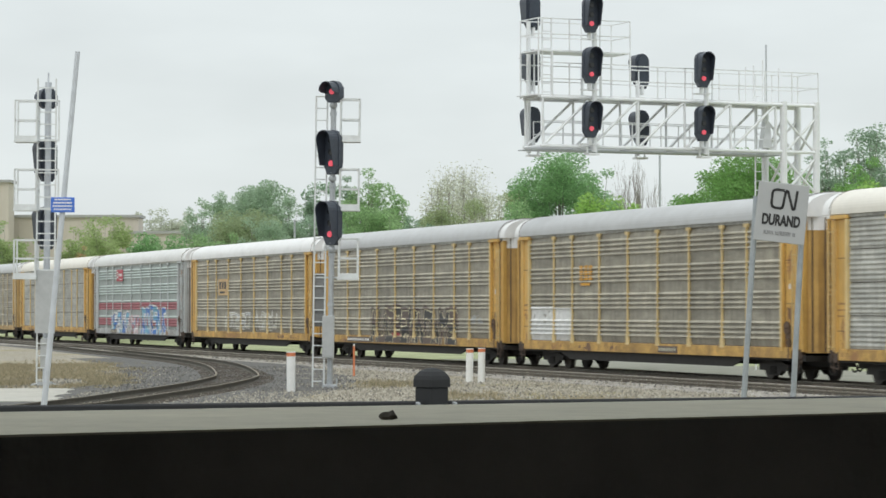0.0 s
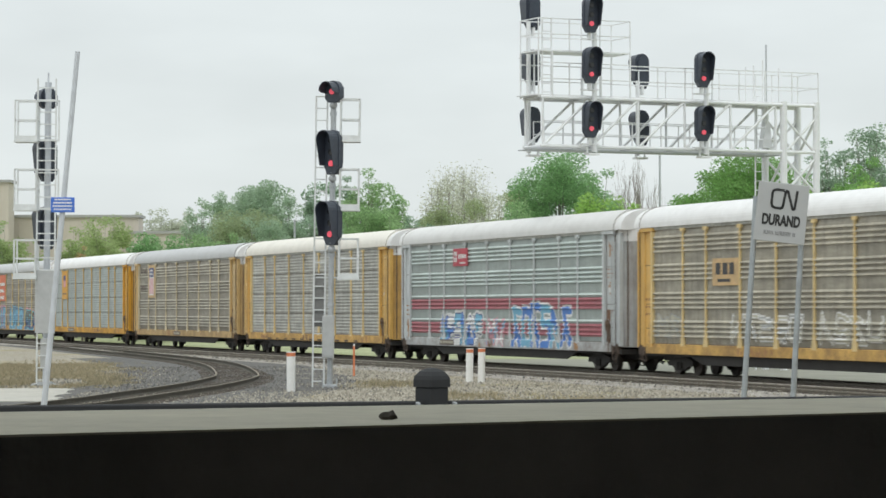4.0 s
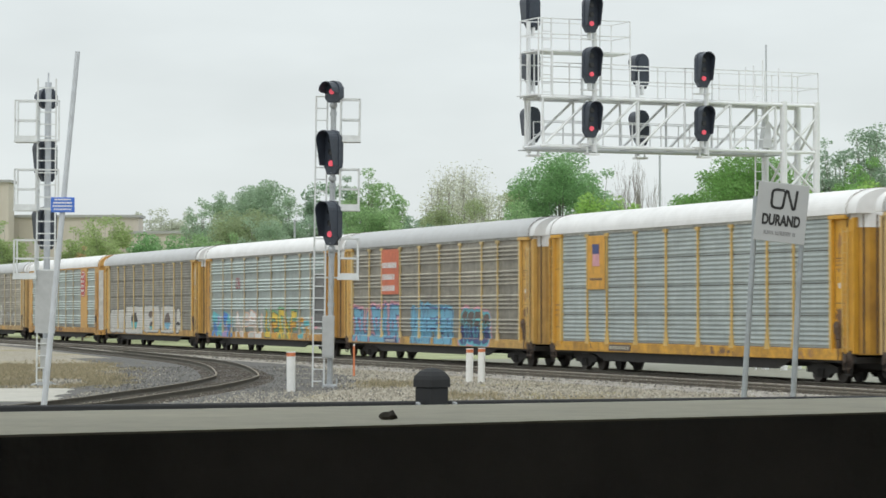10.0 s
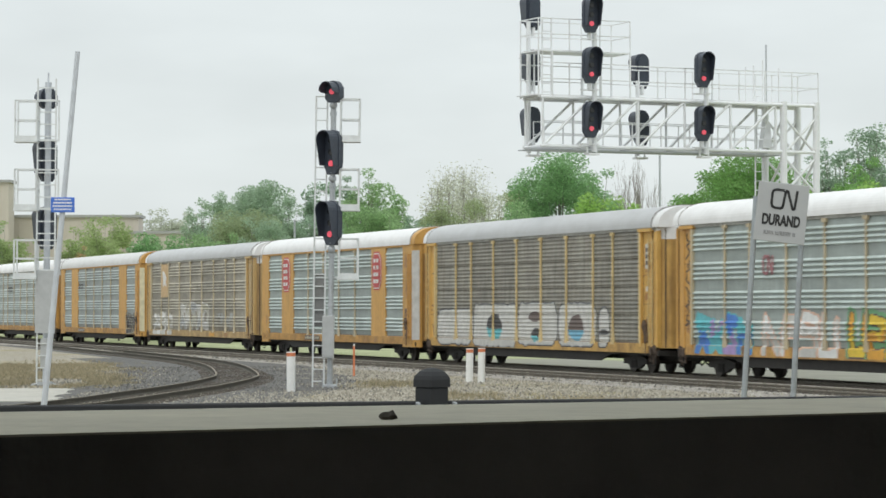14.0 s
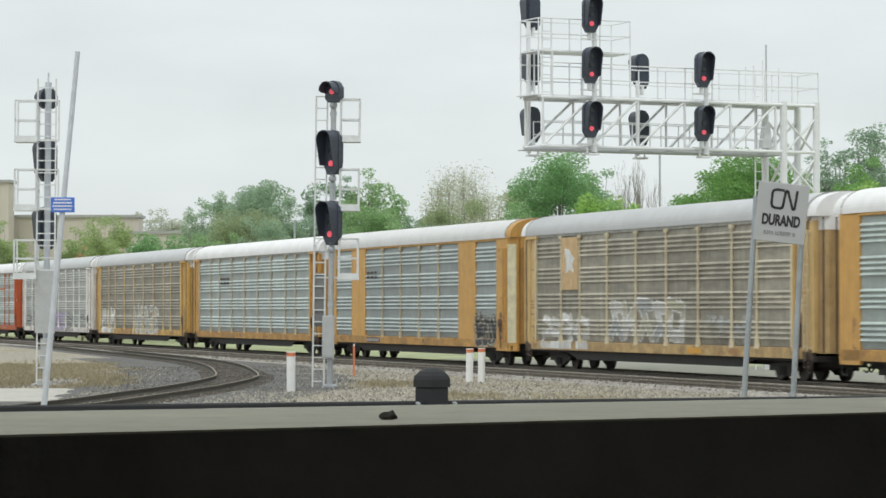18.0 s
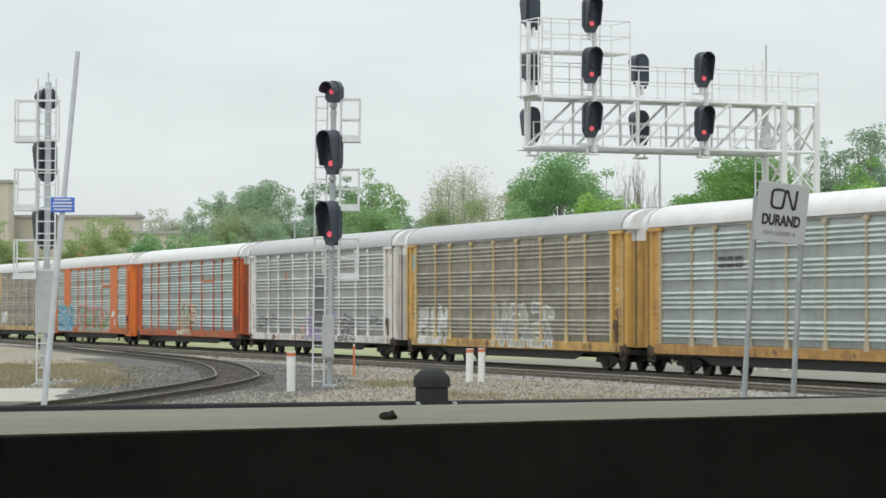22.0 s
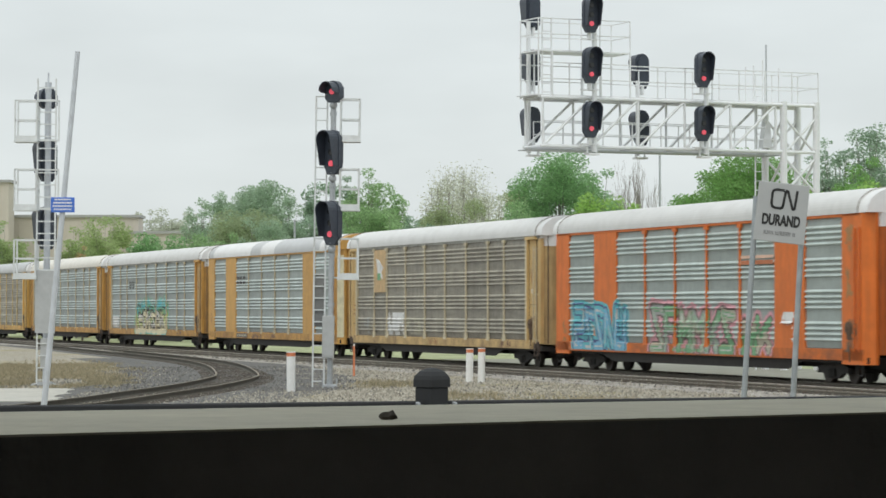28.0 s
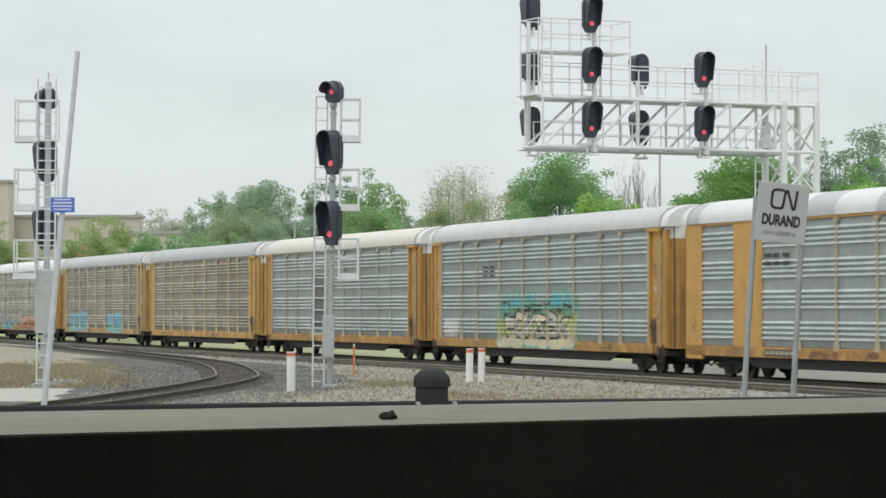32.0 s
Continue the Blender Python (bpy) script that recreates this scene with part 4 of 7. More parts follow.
def car_carrier(label, col, panel, roof, style="ribs", wide=False, post=None, extra=None):
    car = thing("autorack_car", label, "railway car", group="cars of the train")
    post = post or {"yellow": "pale_yellow", "tan": "tan_post", "ochre": "faded", "white": "post_white", "bright": "bright_post"}.get(col, col)
    piece("underframe", underframe_mesh(), car)
    far = Matrix.Rotation(math.pi, 4, "Z")
    for side, turn in ((0, Matrix.Identity(4)), (1, far)):
        # longitudinal members
        piece("side_sill", rail_mesh(col, SILL_LOW, SILL_Z + 0.015, -1.50, -1.36, 13.3 if wide else 12.55), car, turn)
        if not wide:
            for s in (-1, 1):
                piece("end_sill", end_sill_mesh(), car, turn @ Matrix.Diagonal((s, 1, 1, 1)) @ pose(12.55, 0, 0))
        # thin dark strip painted in for the shadow line above the sill
        piece("sill_gap", cached("sillshade", lambda: made("sill_gap", lambda bm: box(bm, -11.85, 11.85, -1.4, -1.446, SILL_Z + 0.015, SILL_Z + 0.035), MAT["recess"])), car, turn)
        piece("top_rail", rail_mesh(col if wide else "silver" if col == "silver" else post, PANEL_TOP, 5.23, -1.50, -1.40, 13.1) if wide else
              cached(("toprail", roof), lambda: made("top_rail", lambda bm: box(bm, -13.1, 13.1, -1.475, -1.40, PANEL_TOP - 0.01, 5.23), panel_paint("grey"))), car, turn)
        if wide:
            edges = [(-11.87, -9.2), (-6.95, -4.17), (-4.17, -1.39), (-1.39, 1.39), (1.39, 4.17), (4.17, 6.95), (9.2, 11.87)]
            for a in (-8.07, 8.07):
                piece("wide_plate", cached(("wide", col), lambda: made("wide_plate", lambda bm: box(bm, -1.13, 1.13, -1.50, -1.39, SILL_Z, PANEL_TOP), paint(col))), car, turn @ pose(a, 0, 0))
            posts = [-4.17, -1.39, 1.39, 4.17]
        else:
            cuts = [-11.87, -9.15, -7.13, -4.28, -1.43, 1.43, 4.28, 7.13, 9.15, 11.87]
            edges = list(zip(cuts, cuts[1:]))
            posts = cuts[1:-1]
        for a, b in edges:
            piece("side_panel", panel_mesh(style, b - a, panel), car, turn @ pose((a + b) / 2, 0, 0))
        for a in posts:
            piece("post", post_mesh(post), car, turn @ pose(a, 0, 0))
    mirror = Matrix.Diagonal((1, -1, 1, 1))
    for turn in (Matrix.Identity(4), far, mirror, far @ mirror):
        end_zone(car, turn, col, wide)
        if not wide:
            piece("end_post", cached(("endpost", post), lambda: made("end_post", lambda bm: box(bm, 11.84, 11.98, -1.545, -1.40, SILL_Z + 0.02, 5.06, 0.01), paint(post))), car, turn)
            piece("end_panel", cached(("recess", col), lambda: made("end_panel", lambda bm: box(bm, 12.87, 13.29, -1.405, -1.26, 0.95, 5.06), paint(col))), car, turn)
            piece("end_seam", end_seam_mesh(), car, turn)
    for turn in (Matrix.Identity(4), far):
        door = piece("end_door", end_door_mesh(col), car, turn)
        for x, y in ((13.49, 1.16), (13.675, 0.80), (13.73, 0.3)):
            for s in (-1, 1):
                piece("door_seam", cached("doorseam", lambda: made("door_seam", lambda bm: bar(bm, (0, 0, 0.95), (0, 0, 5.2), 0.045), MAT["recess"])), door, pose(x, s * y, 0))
        for m in (turn, turn @ mirror) if style == "four" else (turn,):
            piece("ladder", ladder_mesh(post if not wide else col), car, m)
        piece("coupler", coupler_mesh(), car, turn @ pose(14.05, 0, 0))
        piece("brake_hose", hose_mesh(), car, turn @ pose(13.5, 0, 0))
        yellow = turn is not far and col == "ochre" and wide
        piece("roof_end", cached(("yellowend", col), lambda: mesh("roof_end", roof_bm(13.05, 13.66, -0.02, 5.225), paint(col))) if yellow else roof_mesh("white", 13.05, 13.66, -0.03, 5.225), car, turn)
        piece("end_flap", cached(("flap", col if yellow else ""), lambda: made("end_flap", lambda bm: prism(bm, [(x + 0.012, y * 1.01) for x, y in END_PLAN], "z", 4.80, 5.228),
                                                                              paint(col) if yellow else roof_paint("white"))), car, turn)
        piece("roof_band", cached(("band", roof), lambda: roof_band(roof)), car, turn)
    piece("hand_brake", brake_mesh(), car)
    if not wide:
        # small stencilled data and a reflector on the end plates
        bars(car, 12.12, 12.66, 3.30 + 0.2 * rng_car.random(), 3.85, "burnt", 3, 2, -0.02, "data_bar", 0.3, rng_car.randint(1, 99))
        plate(car, 12.30, 12.44, 2.95, 3.12, "white", "reflector", "", -0.02)
        bars(car, -12.75, -12.15, 2.0, 2.5 + 0.3 * rng_car.random(), "burnt", 3, 2, -0.02, "data_bar", 0.3, rng_car.randint(1, 99))
    yp = -1.505 if wide else -1.418
    k = rng_car.randint(1, 900)
    stain(car, 12.0, 12.9 if wide else 12.7, 1.0, 1.9 + 0.6 * rng_car.random(), yp, "old_rust", k, 0.62)
    stain(car, -12.7, -12.05, 1.0, 2.2, yp, "burnt", k + 1, 0.5)
    stain(car, 12.05, 12.7, 2.6, 4.9, yp, "burnt", k + 2, 0.36)
    for a in range(4):
        x = rng_car.uniform(-12.4, 9.8)
        stain(car, x, x + rng_car.uniform(0.8, 2.6), SILL_LOW + 0.01, 1.06, -1.5035, ("old_rust", "burnt")[a % 2], k + 3 + a, 0.55)
    for x in (-13.0, 13.0):
        piece("stirrup_step", stirrup_mesh(), car, pose(x, 0, 0))
    # dark strips on the sill stand for the shade inside its slots
    if style == "four" and panel == "grey":
        for i in range(-5, 6):
            piece("sill_slot", cached("slot", lambda: made("sill_slot", lambda bm: box(bm, -0.32, 0.32, -1.512, -1.502, 0.76, 0.84), MAT["recess"])), car, pose(i * 1.6, 0, 0))
    piece("roof", roof_mesh(roof, -13.05, 13.05), car)
    wheels = []
    for x in (-10.35, 10.35):
        truck = piece("truck", bolster_mesh(), car, pose(x, 0, 0))
        for y in (-1.0, 1.0):
            piece("side_frame", side_frame_mesh(), truck, pose(0, y, 0))
        for a in (-0.88, 0.88):
            wheels.append(piece("wheelset", wheelset_mesh(), truck, pose(a, 0, WHEEL_R)))
    if extra:
        extra(car)
    return car, wheels


rng_car = random.Random(77)


def stirrup_mesh():
    def build(bm):
        for x in (-0.2, 0.2):
            bar(bm, (x, -1.44, 0.30), (x, -1.44, 0.66), 0.035)
        bar(bm, (-0.2, -1.44, 0.30), (0.2, -1.44, 0.30), 0.04)
    return cached("stirrup", lambda: made("stirrup_step", build, MAT["under"]))


def roof_band(roof):
    """Dark-edged seam band near each roof end."""
    bm = bmesh.new()
    half = [(y - 0.012, z + (0.012 if i > 1 else 0)) for i, (y, z) in enumerate(ROOF_ARC)]
    out = half + [(-y, z) for y, z in half[-2::-1]]
    prism(bm, out, "x", 13.025, 13.045)
    return mesh("roof_band", bm, MAT["recess"])


# ---- the cars, front to rear ----
def end_strip(car, kind):
    """A pale bare strip up the slanting corner of a wide-plated car."""
    bm = bmesh.new()
    prism(bm, [(13.27, -1.497), (13.60, -1.247), (13.61, -1.256), (13.28, -1.508)], "z", 0.95, 4.95)
    return part("end_strip", bm, swatch(kind), car, "pale bare vertical strip")


def roof_patch(car, x0, x1):
    piece('roof_sheet', roof_mesh('white', x0, x1, 0.006), car)


def torn_patch(car):
    """The torn remains of a white sticker."""
    bm = bmesh.new()
    prism(bm, [(-8.7, 4.66), (-8.25, 4.60), (-7.62, 4.22), (-7.85, 4.0), (-7.66, 3.70), (-8.1, 3.84), (-8.55, 3.68), (-8.48, 4.1)], "y", -FACE - 0.085, -FACE - 0.073)
    part("emblem", bm, swatch("white"), car, "torn white sticker")


def dress_1(car):
    bars(car, -6.35, -4.88, 3.38, 3.98, "gold", 3, 3, 0.055, "emblem", 0.8)
    bars(car, -6.35, -4.88, 3.20, 3.31, "gold", 1, 1, 0.055, "emblem", 0.9)
    smear(car, "ribs", -11.8, -9.2, 1.10, 2.43, "white", 3, 1.1, label="white overpainted patch")
    smear(car, "ribs", -9.1, -7.15, 1.10, 2.38, "white", 4, 1.1, label="white overpainted patch")
    bars(car, 1.6, 3.2, 0.71, 0.89, "khaki", 1, 7, 0.065)


def dress_2(car):
    graffiti(car, "ribs", -5.2, 7.4, 1.10, 2.35, ["black", "brown"], "cream", "brown", 21, 11, 0.85, edge=0.06)
    smear(car, "ribs", -2.2, 1.2, 1.08, 1.3, "crimson", 22, 0.4, lift=0.012)
    smear(car, "ribs", 9.3, 11.0, 1.72, 2.13, "grey", 5, 0.45)
    bars(car, -9.0, -5.4, 0.69, 0.93, "white", 1, 9, 0.065)


def dress_3(car):
    plate(car, -6.5, -4.33, 3.10, 4.02, "sand", "emblem", "yellow emblem plate with black bars")
    bars(car, -6.25, -4.55, 3.44, 3.90, "black", 1, 3, 0.08, "emblem", 0.85)
    bars(car, -6.2, -4.6, 3.22, 3.33, "black", 1, 1, 0.08, "emblem", 0.9)
    graffiti(car, "ribs", -5.2, 0.6, 1.15, 2.23, ["khaki", "grey"], "white", None, 31, 5, 0.28)
    graffiti(car, "ribs", 1.6, 6.2, 1.15, 2.33, ["khaki"], "white", None, 32, 4, 0.3)
    graffiti(car, "ribs", -11.6, -9.4, 1.20, 2.33, ["khaki"], "grey", None, 33, 2, 0.3)


def dress_4(car):
    stripe(car, 2.31, 2.76, "old_crimson")
    stripe(car, 1.28, 1.77, "old_crimson")
    plate(car, -5.8, -3.85, 4.15, 4.90, "crimson", "emblem", "dark red emblem plate with white bars")
    bars(car, -5.1, -4.0, 4.43, 4.69, "white", 1, 4, 0.08, "emblem", 0.7)
    bars(car, -4.9, -4.1, 4.23, 4.33, "white", 1, 3, 0.08, "emblem", 0.7)
    bars(car, -5.7, -5.25, 4.30, 4.80, "white", 2, 2, 0.08, "emblem", 0.8)
    graffiti(car, "ribs", -7.6, -2.2, 1.10, 2.15, ["sky", "blue", "white"], "navy", "white", 41, 6, 0.85, edge=0.045)
    smear(car, "ribs", -2.4, 1.2, 1.10, 2.0, "pink", 44, 0.35)
    graffiti(car, "ribs", -1.6, 0.8, 1.10, 2.05, ["sky", "white"], "pink", None, 42, 2, 0.6)
    graffiti(car, "ribs", 1.6, 8.4, 1.10, 2.55, ["blue", "sky", "blue"], "white", None, 43, 6, 0.8, edge=0.09)
    bars(car, -7.6, -5.8, 0.71, 0.89, "khaki", 1, 5, 0.065)


def dress_6(car):
    plate(car, -9.05, -7.25, 3.05, 5.06, "sand", "emblem", "faded yellow plate with a pale shield", 0.06)
    plate(car, -8.75, -7.55, 3.20, 4.89, "white", "emblem", "", 0.073)
    plate(car, -8.75, -7.55, 4.33, 4.89, "navy", "emblem", "", 0.082)
    bars(car, -8.6, -7.7, 4.40, 4.83, "white", 2, 3, 0.09, "emblem", 0.6)
    bars(car, -8.7, -7.6, 3.25, 4.28, "pink", 1, 4, 0.082, "emblem", 0.95)
    letters("lettering", "We will", 0.62, swatch("brown"), car, pose(-10.5, -FACE - 0.066, 4.70))
    letters("lettering", "deliver", 0.62, swatch("brown"), car, pose(-10.5, -FACE - 0.066, 3.68))
    bars(car, -2.0, -0.4, 0.69, 0.91, "khaki", 1, 6, 0.065)


def dress_7(car):
    plate(car, -9.05, -7.25, 3.05, 5.06, "gold", "emblem", "yellow plate with a small shield", 0.06)
    plate(car, -8.5, -7.8, 3.92, 4.74, "pink", "emblem", "", 0.073)
    plate(car, -8.5, -7.8, 4.38, 4.74, "navy", "emblem", "", 0.082)
    bars(car, -8.8, -7.5, 3.36, 3.51, "brown", 1, 6, 0.073, fill=0.6)
    bars(car, -6.8, -4.8, 0.71, 0.91, "khaki", 1, 7, 0.065)


def dress_8(car):
    plate(car, -7.05, -4.40, 3.00, 5.06, "vermilion", "emblem", "orange-red plate with white bars")
    for z in (4.15, 3.62, 3.10):
        bars(car, -6.95, -5.0 + (0.3 if z > 4 else 0), z + 0.03, z + 0.33, "white", 1, 8, 0.08, fill=0.85, seed=int(z * 10))
    graffiti(car, "ribs", -11.8, -9.3, 1.10, 2.42, ["sky", "sky"], "navy", "pink", 81, 2, 0.95, edge=0.075)
    graffiti(car, "ribs", -9.0, -4.5, 1.10, 2.50, ["sky", "sky"], "navy", "pink", 82, 4, 1.0, edge=0.075)
    plate(car, -6.6, -4.7, 0.80, 1.02, "navy", "lettering_plate", "dark sprayed box with pale bars", 0.07)
    bars(car, -6.4, -4.9, 0.81, 0.99, "bone", 1, 6, 0.085)
    smear(car, "ribs", -7.6, -5.6, 2.2, 2.62, "pink", 86, 0.5)
    graffiti(car, "ribs", -2.5, 3.1, 1.10, 2.45, ["sky", "sky"], "navy", "sky", 83, 5, 1.0, edge=0.07)
    bubble(car, "ribs", 4.4, 8.0, 1.10, 2.30, ["navy", "brown"], "teal", "sky", "pink", 84, 4, thick=0.05)


def dress_9(car):
    bm = bmesh.new()
    bent_band(bm, BAND, 0.03, -FACE - 0.074, -FACE - 0.067, 1.75, -5.65, 3.34)
    part("emblem", bm, swatch("faded_red"), car, "faded red bent-band emblem")
    rng = random.Random(9)
    for i in range(7):             # black scrawl up the rear end plate
        z = 1.75 + i * 0.46
        bm = bmesh.new()
        pts = [(rng.uniform(-0.24, 0.24), 0.40 - 0.1 * k) for k in range(5)]
        bent_band(bm, pts, 0.028, -1.430, -1.4185, 1.0, -12.42, z)
        part("scrawl", bm, swatch("black"), car, "black sprayed scrawl")
    graffiti(car, "ribs", -11.6, -7.0, 1.10, 2.12, ["blue", "teal", "violet"], "teal", None, 91, 4, 1.1)
    graffiti(car, "ribs", -6.2, -0.5, 1.10, 2.22, ["bone", "white"], "peach", None, 92, 4, 0.85, edge=0.075)
    graffiti(car, "ribs", 0.2, 6.4, 1.10, 2.30, ["yellow", "gold", "yellow"], "brown", "green", 93, 5, 0.8, edge=0.045)
    graffiti(car, "ribs", 6.8, 9.0, 1.10, 1.92, ["teal", "gold"], "khaki", None, 94, 2, 0.8)
    smear(car, "ribs", 9.3, 11.2, 1.31, 2.02, "pink", 6, 0.4)


def dress_10(car):
    white = ["bone"]
    bubble(car, "four", -11.7, -6.9, 1.10, 2.30, white, "grey", "black", None, 101, 1, thick=0.03, holes=((-9.6, 0.6, 0.3, 0.3, "khaki", "khaki"),))
    bubble(car, "four", -6.8, -1.5, 1.10, 2.52, white, "grey", "black", None, 102, 1, thick=0.03, holes=((-4.2, 1.60, 0.95, 0.52, "black", "teal"),))
    bubble(car, "four", -1.3, 3.2, 1.10, 2.55, white, "grey", "black", None, 103, 1, thick=0.03, holes=((0.7, 2.02, 0.75, 0.20, "brown", "brown"), (0.9, 1.30, 0.65, 0.26, "black", "teal")))
    bubble(car, "four", 3.4, 7.4, 1.10, 2.55, white, "grey", "black", None, 104, 1, thick=0.03, holes=((5.3, 1.60, 0.85, 0.48, "brown", "sky"),))
    bubble(car, "four", 7.7, 8.7, 1.10, 2.35, white, "grey", "black", None, 105, 1, thick=0.03, holes=((8.2, 1.45, 0.5, 0.10, "black", "black"),))
    plate(car, 12.28, 12.62, 3.75, 4.65, "bone", "notice", "white painted notice", 0.0)
    bars(car, 12.32, 12.58, 3.85, 4.55, "black", 3, 1, 0.013, "lettering_bar", 0.6)


def dress_11(car):
    for x in (-8.3, 7.85):
        octagon(car, x, 4.10, 1.30, 1.55, "red", 0.12, 0.0)
        octagon(car, x, 4.10, 1.30, 1.55, "white", 0.05, 0.012)
        octagon(car, x, 4.10, 1.30, 1.55, "red", 0.0, 0.024)
        bars(car, x - 0.45, x + 0.45, 3.46, 4.74, "white", 4, 2, 0.105, "emblem", 0.55, int(x + 20))
    bars(car, -4.6, -2.0, 0.69, 0.91, "khaki", 1, 9, 0.065)
    end_strip(car, "bone")


def dress_12(car):
    plate(car, -9.05, -7.25, 3.05, 5.06, "sand", "emblem", "faded yellow plate with a torn pale patch", 0.06)
    torn_patch(car)
    graffiti(car, "ribs", -11.4, -6.2, 1.10, 2.20, ["bone", "white"], "khaki", None, 121, 5, 0.8, edge=0.03)
    graffiti(car, "ribs", -4.2, 3.0, 1.15, 2.70, ["grey", "bone", "khaki"], "white", None, 122, 5, 0.9, edge=0.06)
    smear(car, "ribs", 4.5, 9.0, 1.20, 2.13, "grey", 11, 0.35)
    plate(car, 3.4, 4.6, 0.79, 0.99, "gold", "notice", "", 0.066)


def dress_13(car):
    bars(car, -6.7, -4.9, 3.72, 4.13, "black", 2, 3, 0.056, "lettering_bar", 0.55)
    bubble(car, "ribs", 9.3, 11.7, 1.10, 2.23, ["black", "black"], "khaki", "black", None, 131, 3, wide=True, thick=0.04, spike=0.2)
    bars(car, -6.6, -4.6, 0.71, 0.91, "grey", 1, 6, 0.065)
    end_strip(car, "cream")


def dress_14(car):
    bars(car, -6.9, -4.8, 3.66, 4.13, "black", 2, 3, 0.056, "lettering_bar", 0.5, 5)


def dress_15(car):
    graffiti(car, "ribs", -11.6, -7.6, 1.10, 2.45, ["white", "bone"], "khaki", None, 151, 4, 1.0, edge=0.045)
    graffiti(car, "ribs", -1.6, 5.6, 1.10, 2.52, ["khaki", "grey"], "white", None, 152, 6, 0.75, edge=0.09)
    plate(car, -12.62, -12.22, 4.05, 4.75, "sky", "emblem", "small blue and white emblem", -0.02)
    for k in range(4):             # dark scrawl up the end plate
        bm = bmesh.new()
        bent_band(bm, [(-0.16, 0.0), (0.14, 0.08), (-0.12, 0.2), (0.16, 0.3)], 0.03, -1.430, -1.4185, 1.0, -12.42, 1.9 + 0.42 * k)
        part("scrawl", bm, swatch("brown"), car, "dark sprayed scrawl")


def dress_16(car):
    smear(car, "ribs", -6.0, -5.3, 3.45, 4.35, "rust", 12, 0.12, "emblem", "faded orange emblem")
    smear(car, "ribs", -1.9, 3.8, 1.10, 2.2, "violet", 166, 0.55)
    graffiti(car, "ribs", -1.9, 3.6, 1.10, 2.15, ["violet"], "grey", None, 161, 5, 0.55, edge=0.07, lift=0.004)
    stain(car, -1.8, 7.0, SILL_LOW + 0.01, 1.06, -1.506, "grey", 161, 0.62)
    smear(car, "ribs", -4.4, -1.8, 1.12, 2.1, "peach", 165, 0.2)
    graffiti(car, "ribs", 4.1, 7.0, 1.10, 2.10, ["grey", "bone"], "black", None, 162, 4, 0.42, edge=0.07)
    graffiti(car, "ribs", 9.4, 11.4, 1.61, 2.13, ["grey"], "black", None, 163, 2, 0.4)
    graffiti(car, "ribs", -11.4, -7.4, 1.31, 2.13, ["grey"], "black", None, 164, 3, 0.15, edge=0.05)


def dress_17(car):
    graffiti(car, "ribs", -2.0, 2.6, 1.10, 2.62, ["cream", "khaki", "green"], "black", "peach", 171, 3, 0.8, edge=0.06)
    plate(car, 4.4, 7.0, 3.89, 4.03, "rust", "crossbar", "orange crossbar", 0.06)
    bars(car, -10.0, -7.6, 0.73, 0.91, "brown", 1, 6, 0.065)


def dress_18(car):
    plate(car, 4.3, 6.85, 3.77, 3.91, "rust", "crossbar", "orange crossbar", 0.06)
    plate(car, 4.3, 6.85, 3.97, 4.07, "peach", "crossbar", "", 0.06)
    graffiti(car, "ribs", -11.4, -6.1, 1.10, 2.46, ["sky", "teal"], "navy", "teal", 181, 5, 0.95, wide=True, edge=0.075)
    graffiti(car, "ribs", -11.4, -6.1, 1.10, 2.46, ["bone"], "sky", None, 181, 5, 0.14, wide=True, edge=0.04, lift=0.004)
    graffiti(car, "ribs", -3.7, 3.7, 1.10, 2.48, ["khaki", "grey", "green"], "brown", "pink", 182, 6, 0.95, wide=True, edge=0.08)
    graffiti(car, "ribs", -3.7, 3.7, 1.10, 2.48, ["bone"], "green", None, 182, 6, 0.14, wide=True, edge=0.05, lift=0.004)
    graffiti(car, "ribs", 4.3, 6.6, 1.10, 2.10, ["green", "khaki"], "brown", "pink", 183, 2, 0.95, wide=True)
    smear(car, "ribs", 7.4, 8.8, 1.20, 2.23, "white", 14, 0.4, lift=0.068)
    bars(car, -1.6, 0.9, 0.67, 0.91, "green", 1, 8, 0.065)


def dress_19(car):
    plate(car, -9.05, -7.25, 3.10, 5.06, "sand", "emblem", "tan plate with a torn pale patch", 0.06)
    torn_patch(car)
    plate(car, -8.5, -8.0, 3.66, 3.98, "green", "emblem", "", 0.08)
    smear(car, "ribs", -7.0, -4.6, 1.15, 2.18, "white", 15, 0.75, label="pale overpainted patch")
    smear(car, "ribs", -4.1, -2.0, 1.20, 1.92, "khaki", 16, 0.6, label="pale overpainted patch")
    smear(car, "ribs", -11.6, -9.6, 1.20, 1.92, "grey", 17, 0.35)


def dress_20(car):
    roof_patch(car, -12.0, -3.6)
    roof_patch(car, -1.4, 1.4)
    roof_patch(car, 10.2, 12.9)
    bars(car, -6.8, -4.7, 3.66, 4.18, "black", 2, 3, 0.056, "lettering_bar", 0.5, 9)
    end_strip(car, "cream")
    bars(car, -6.6, -4.4, 0.71, 0.93, "khaki", 1, 6, 0.065)


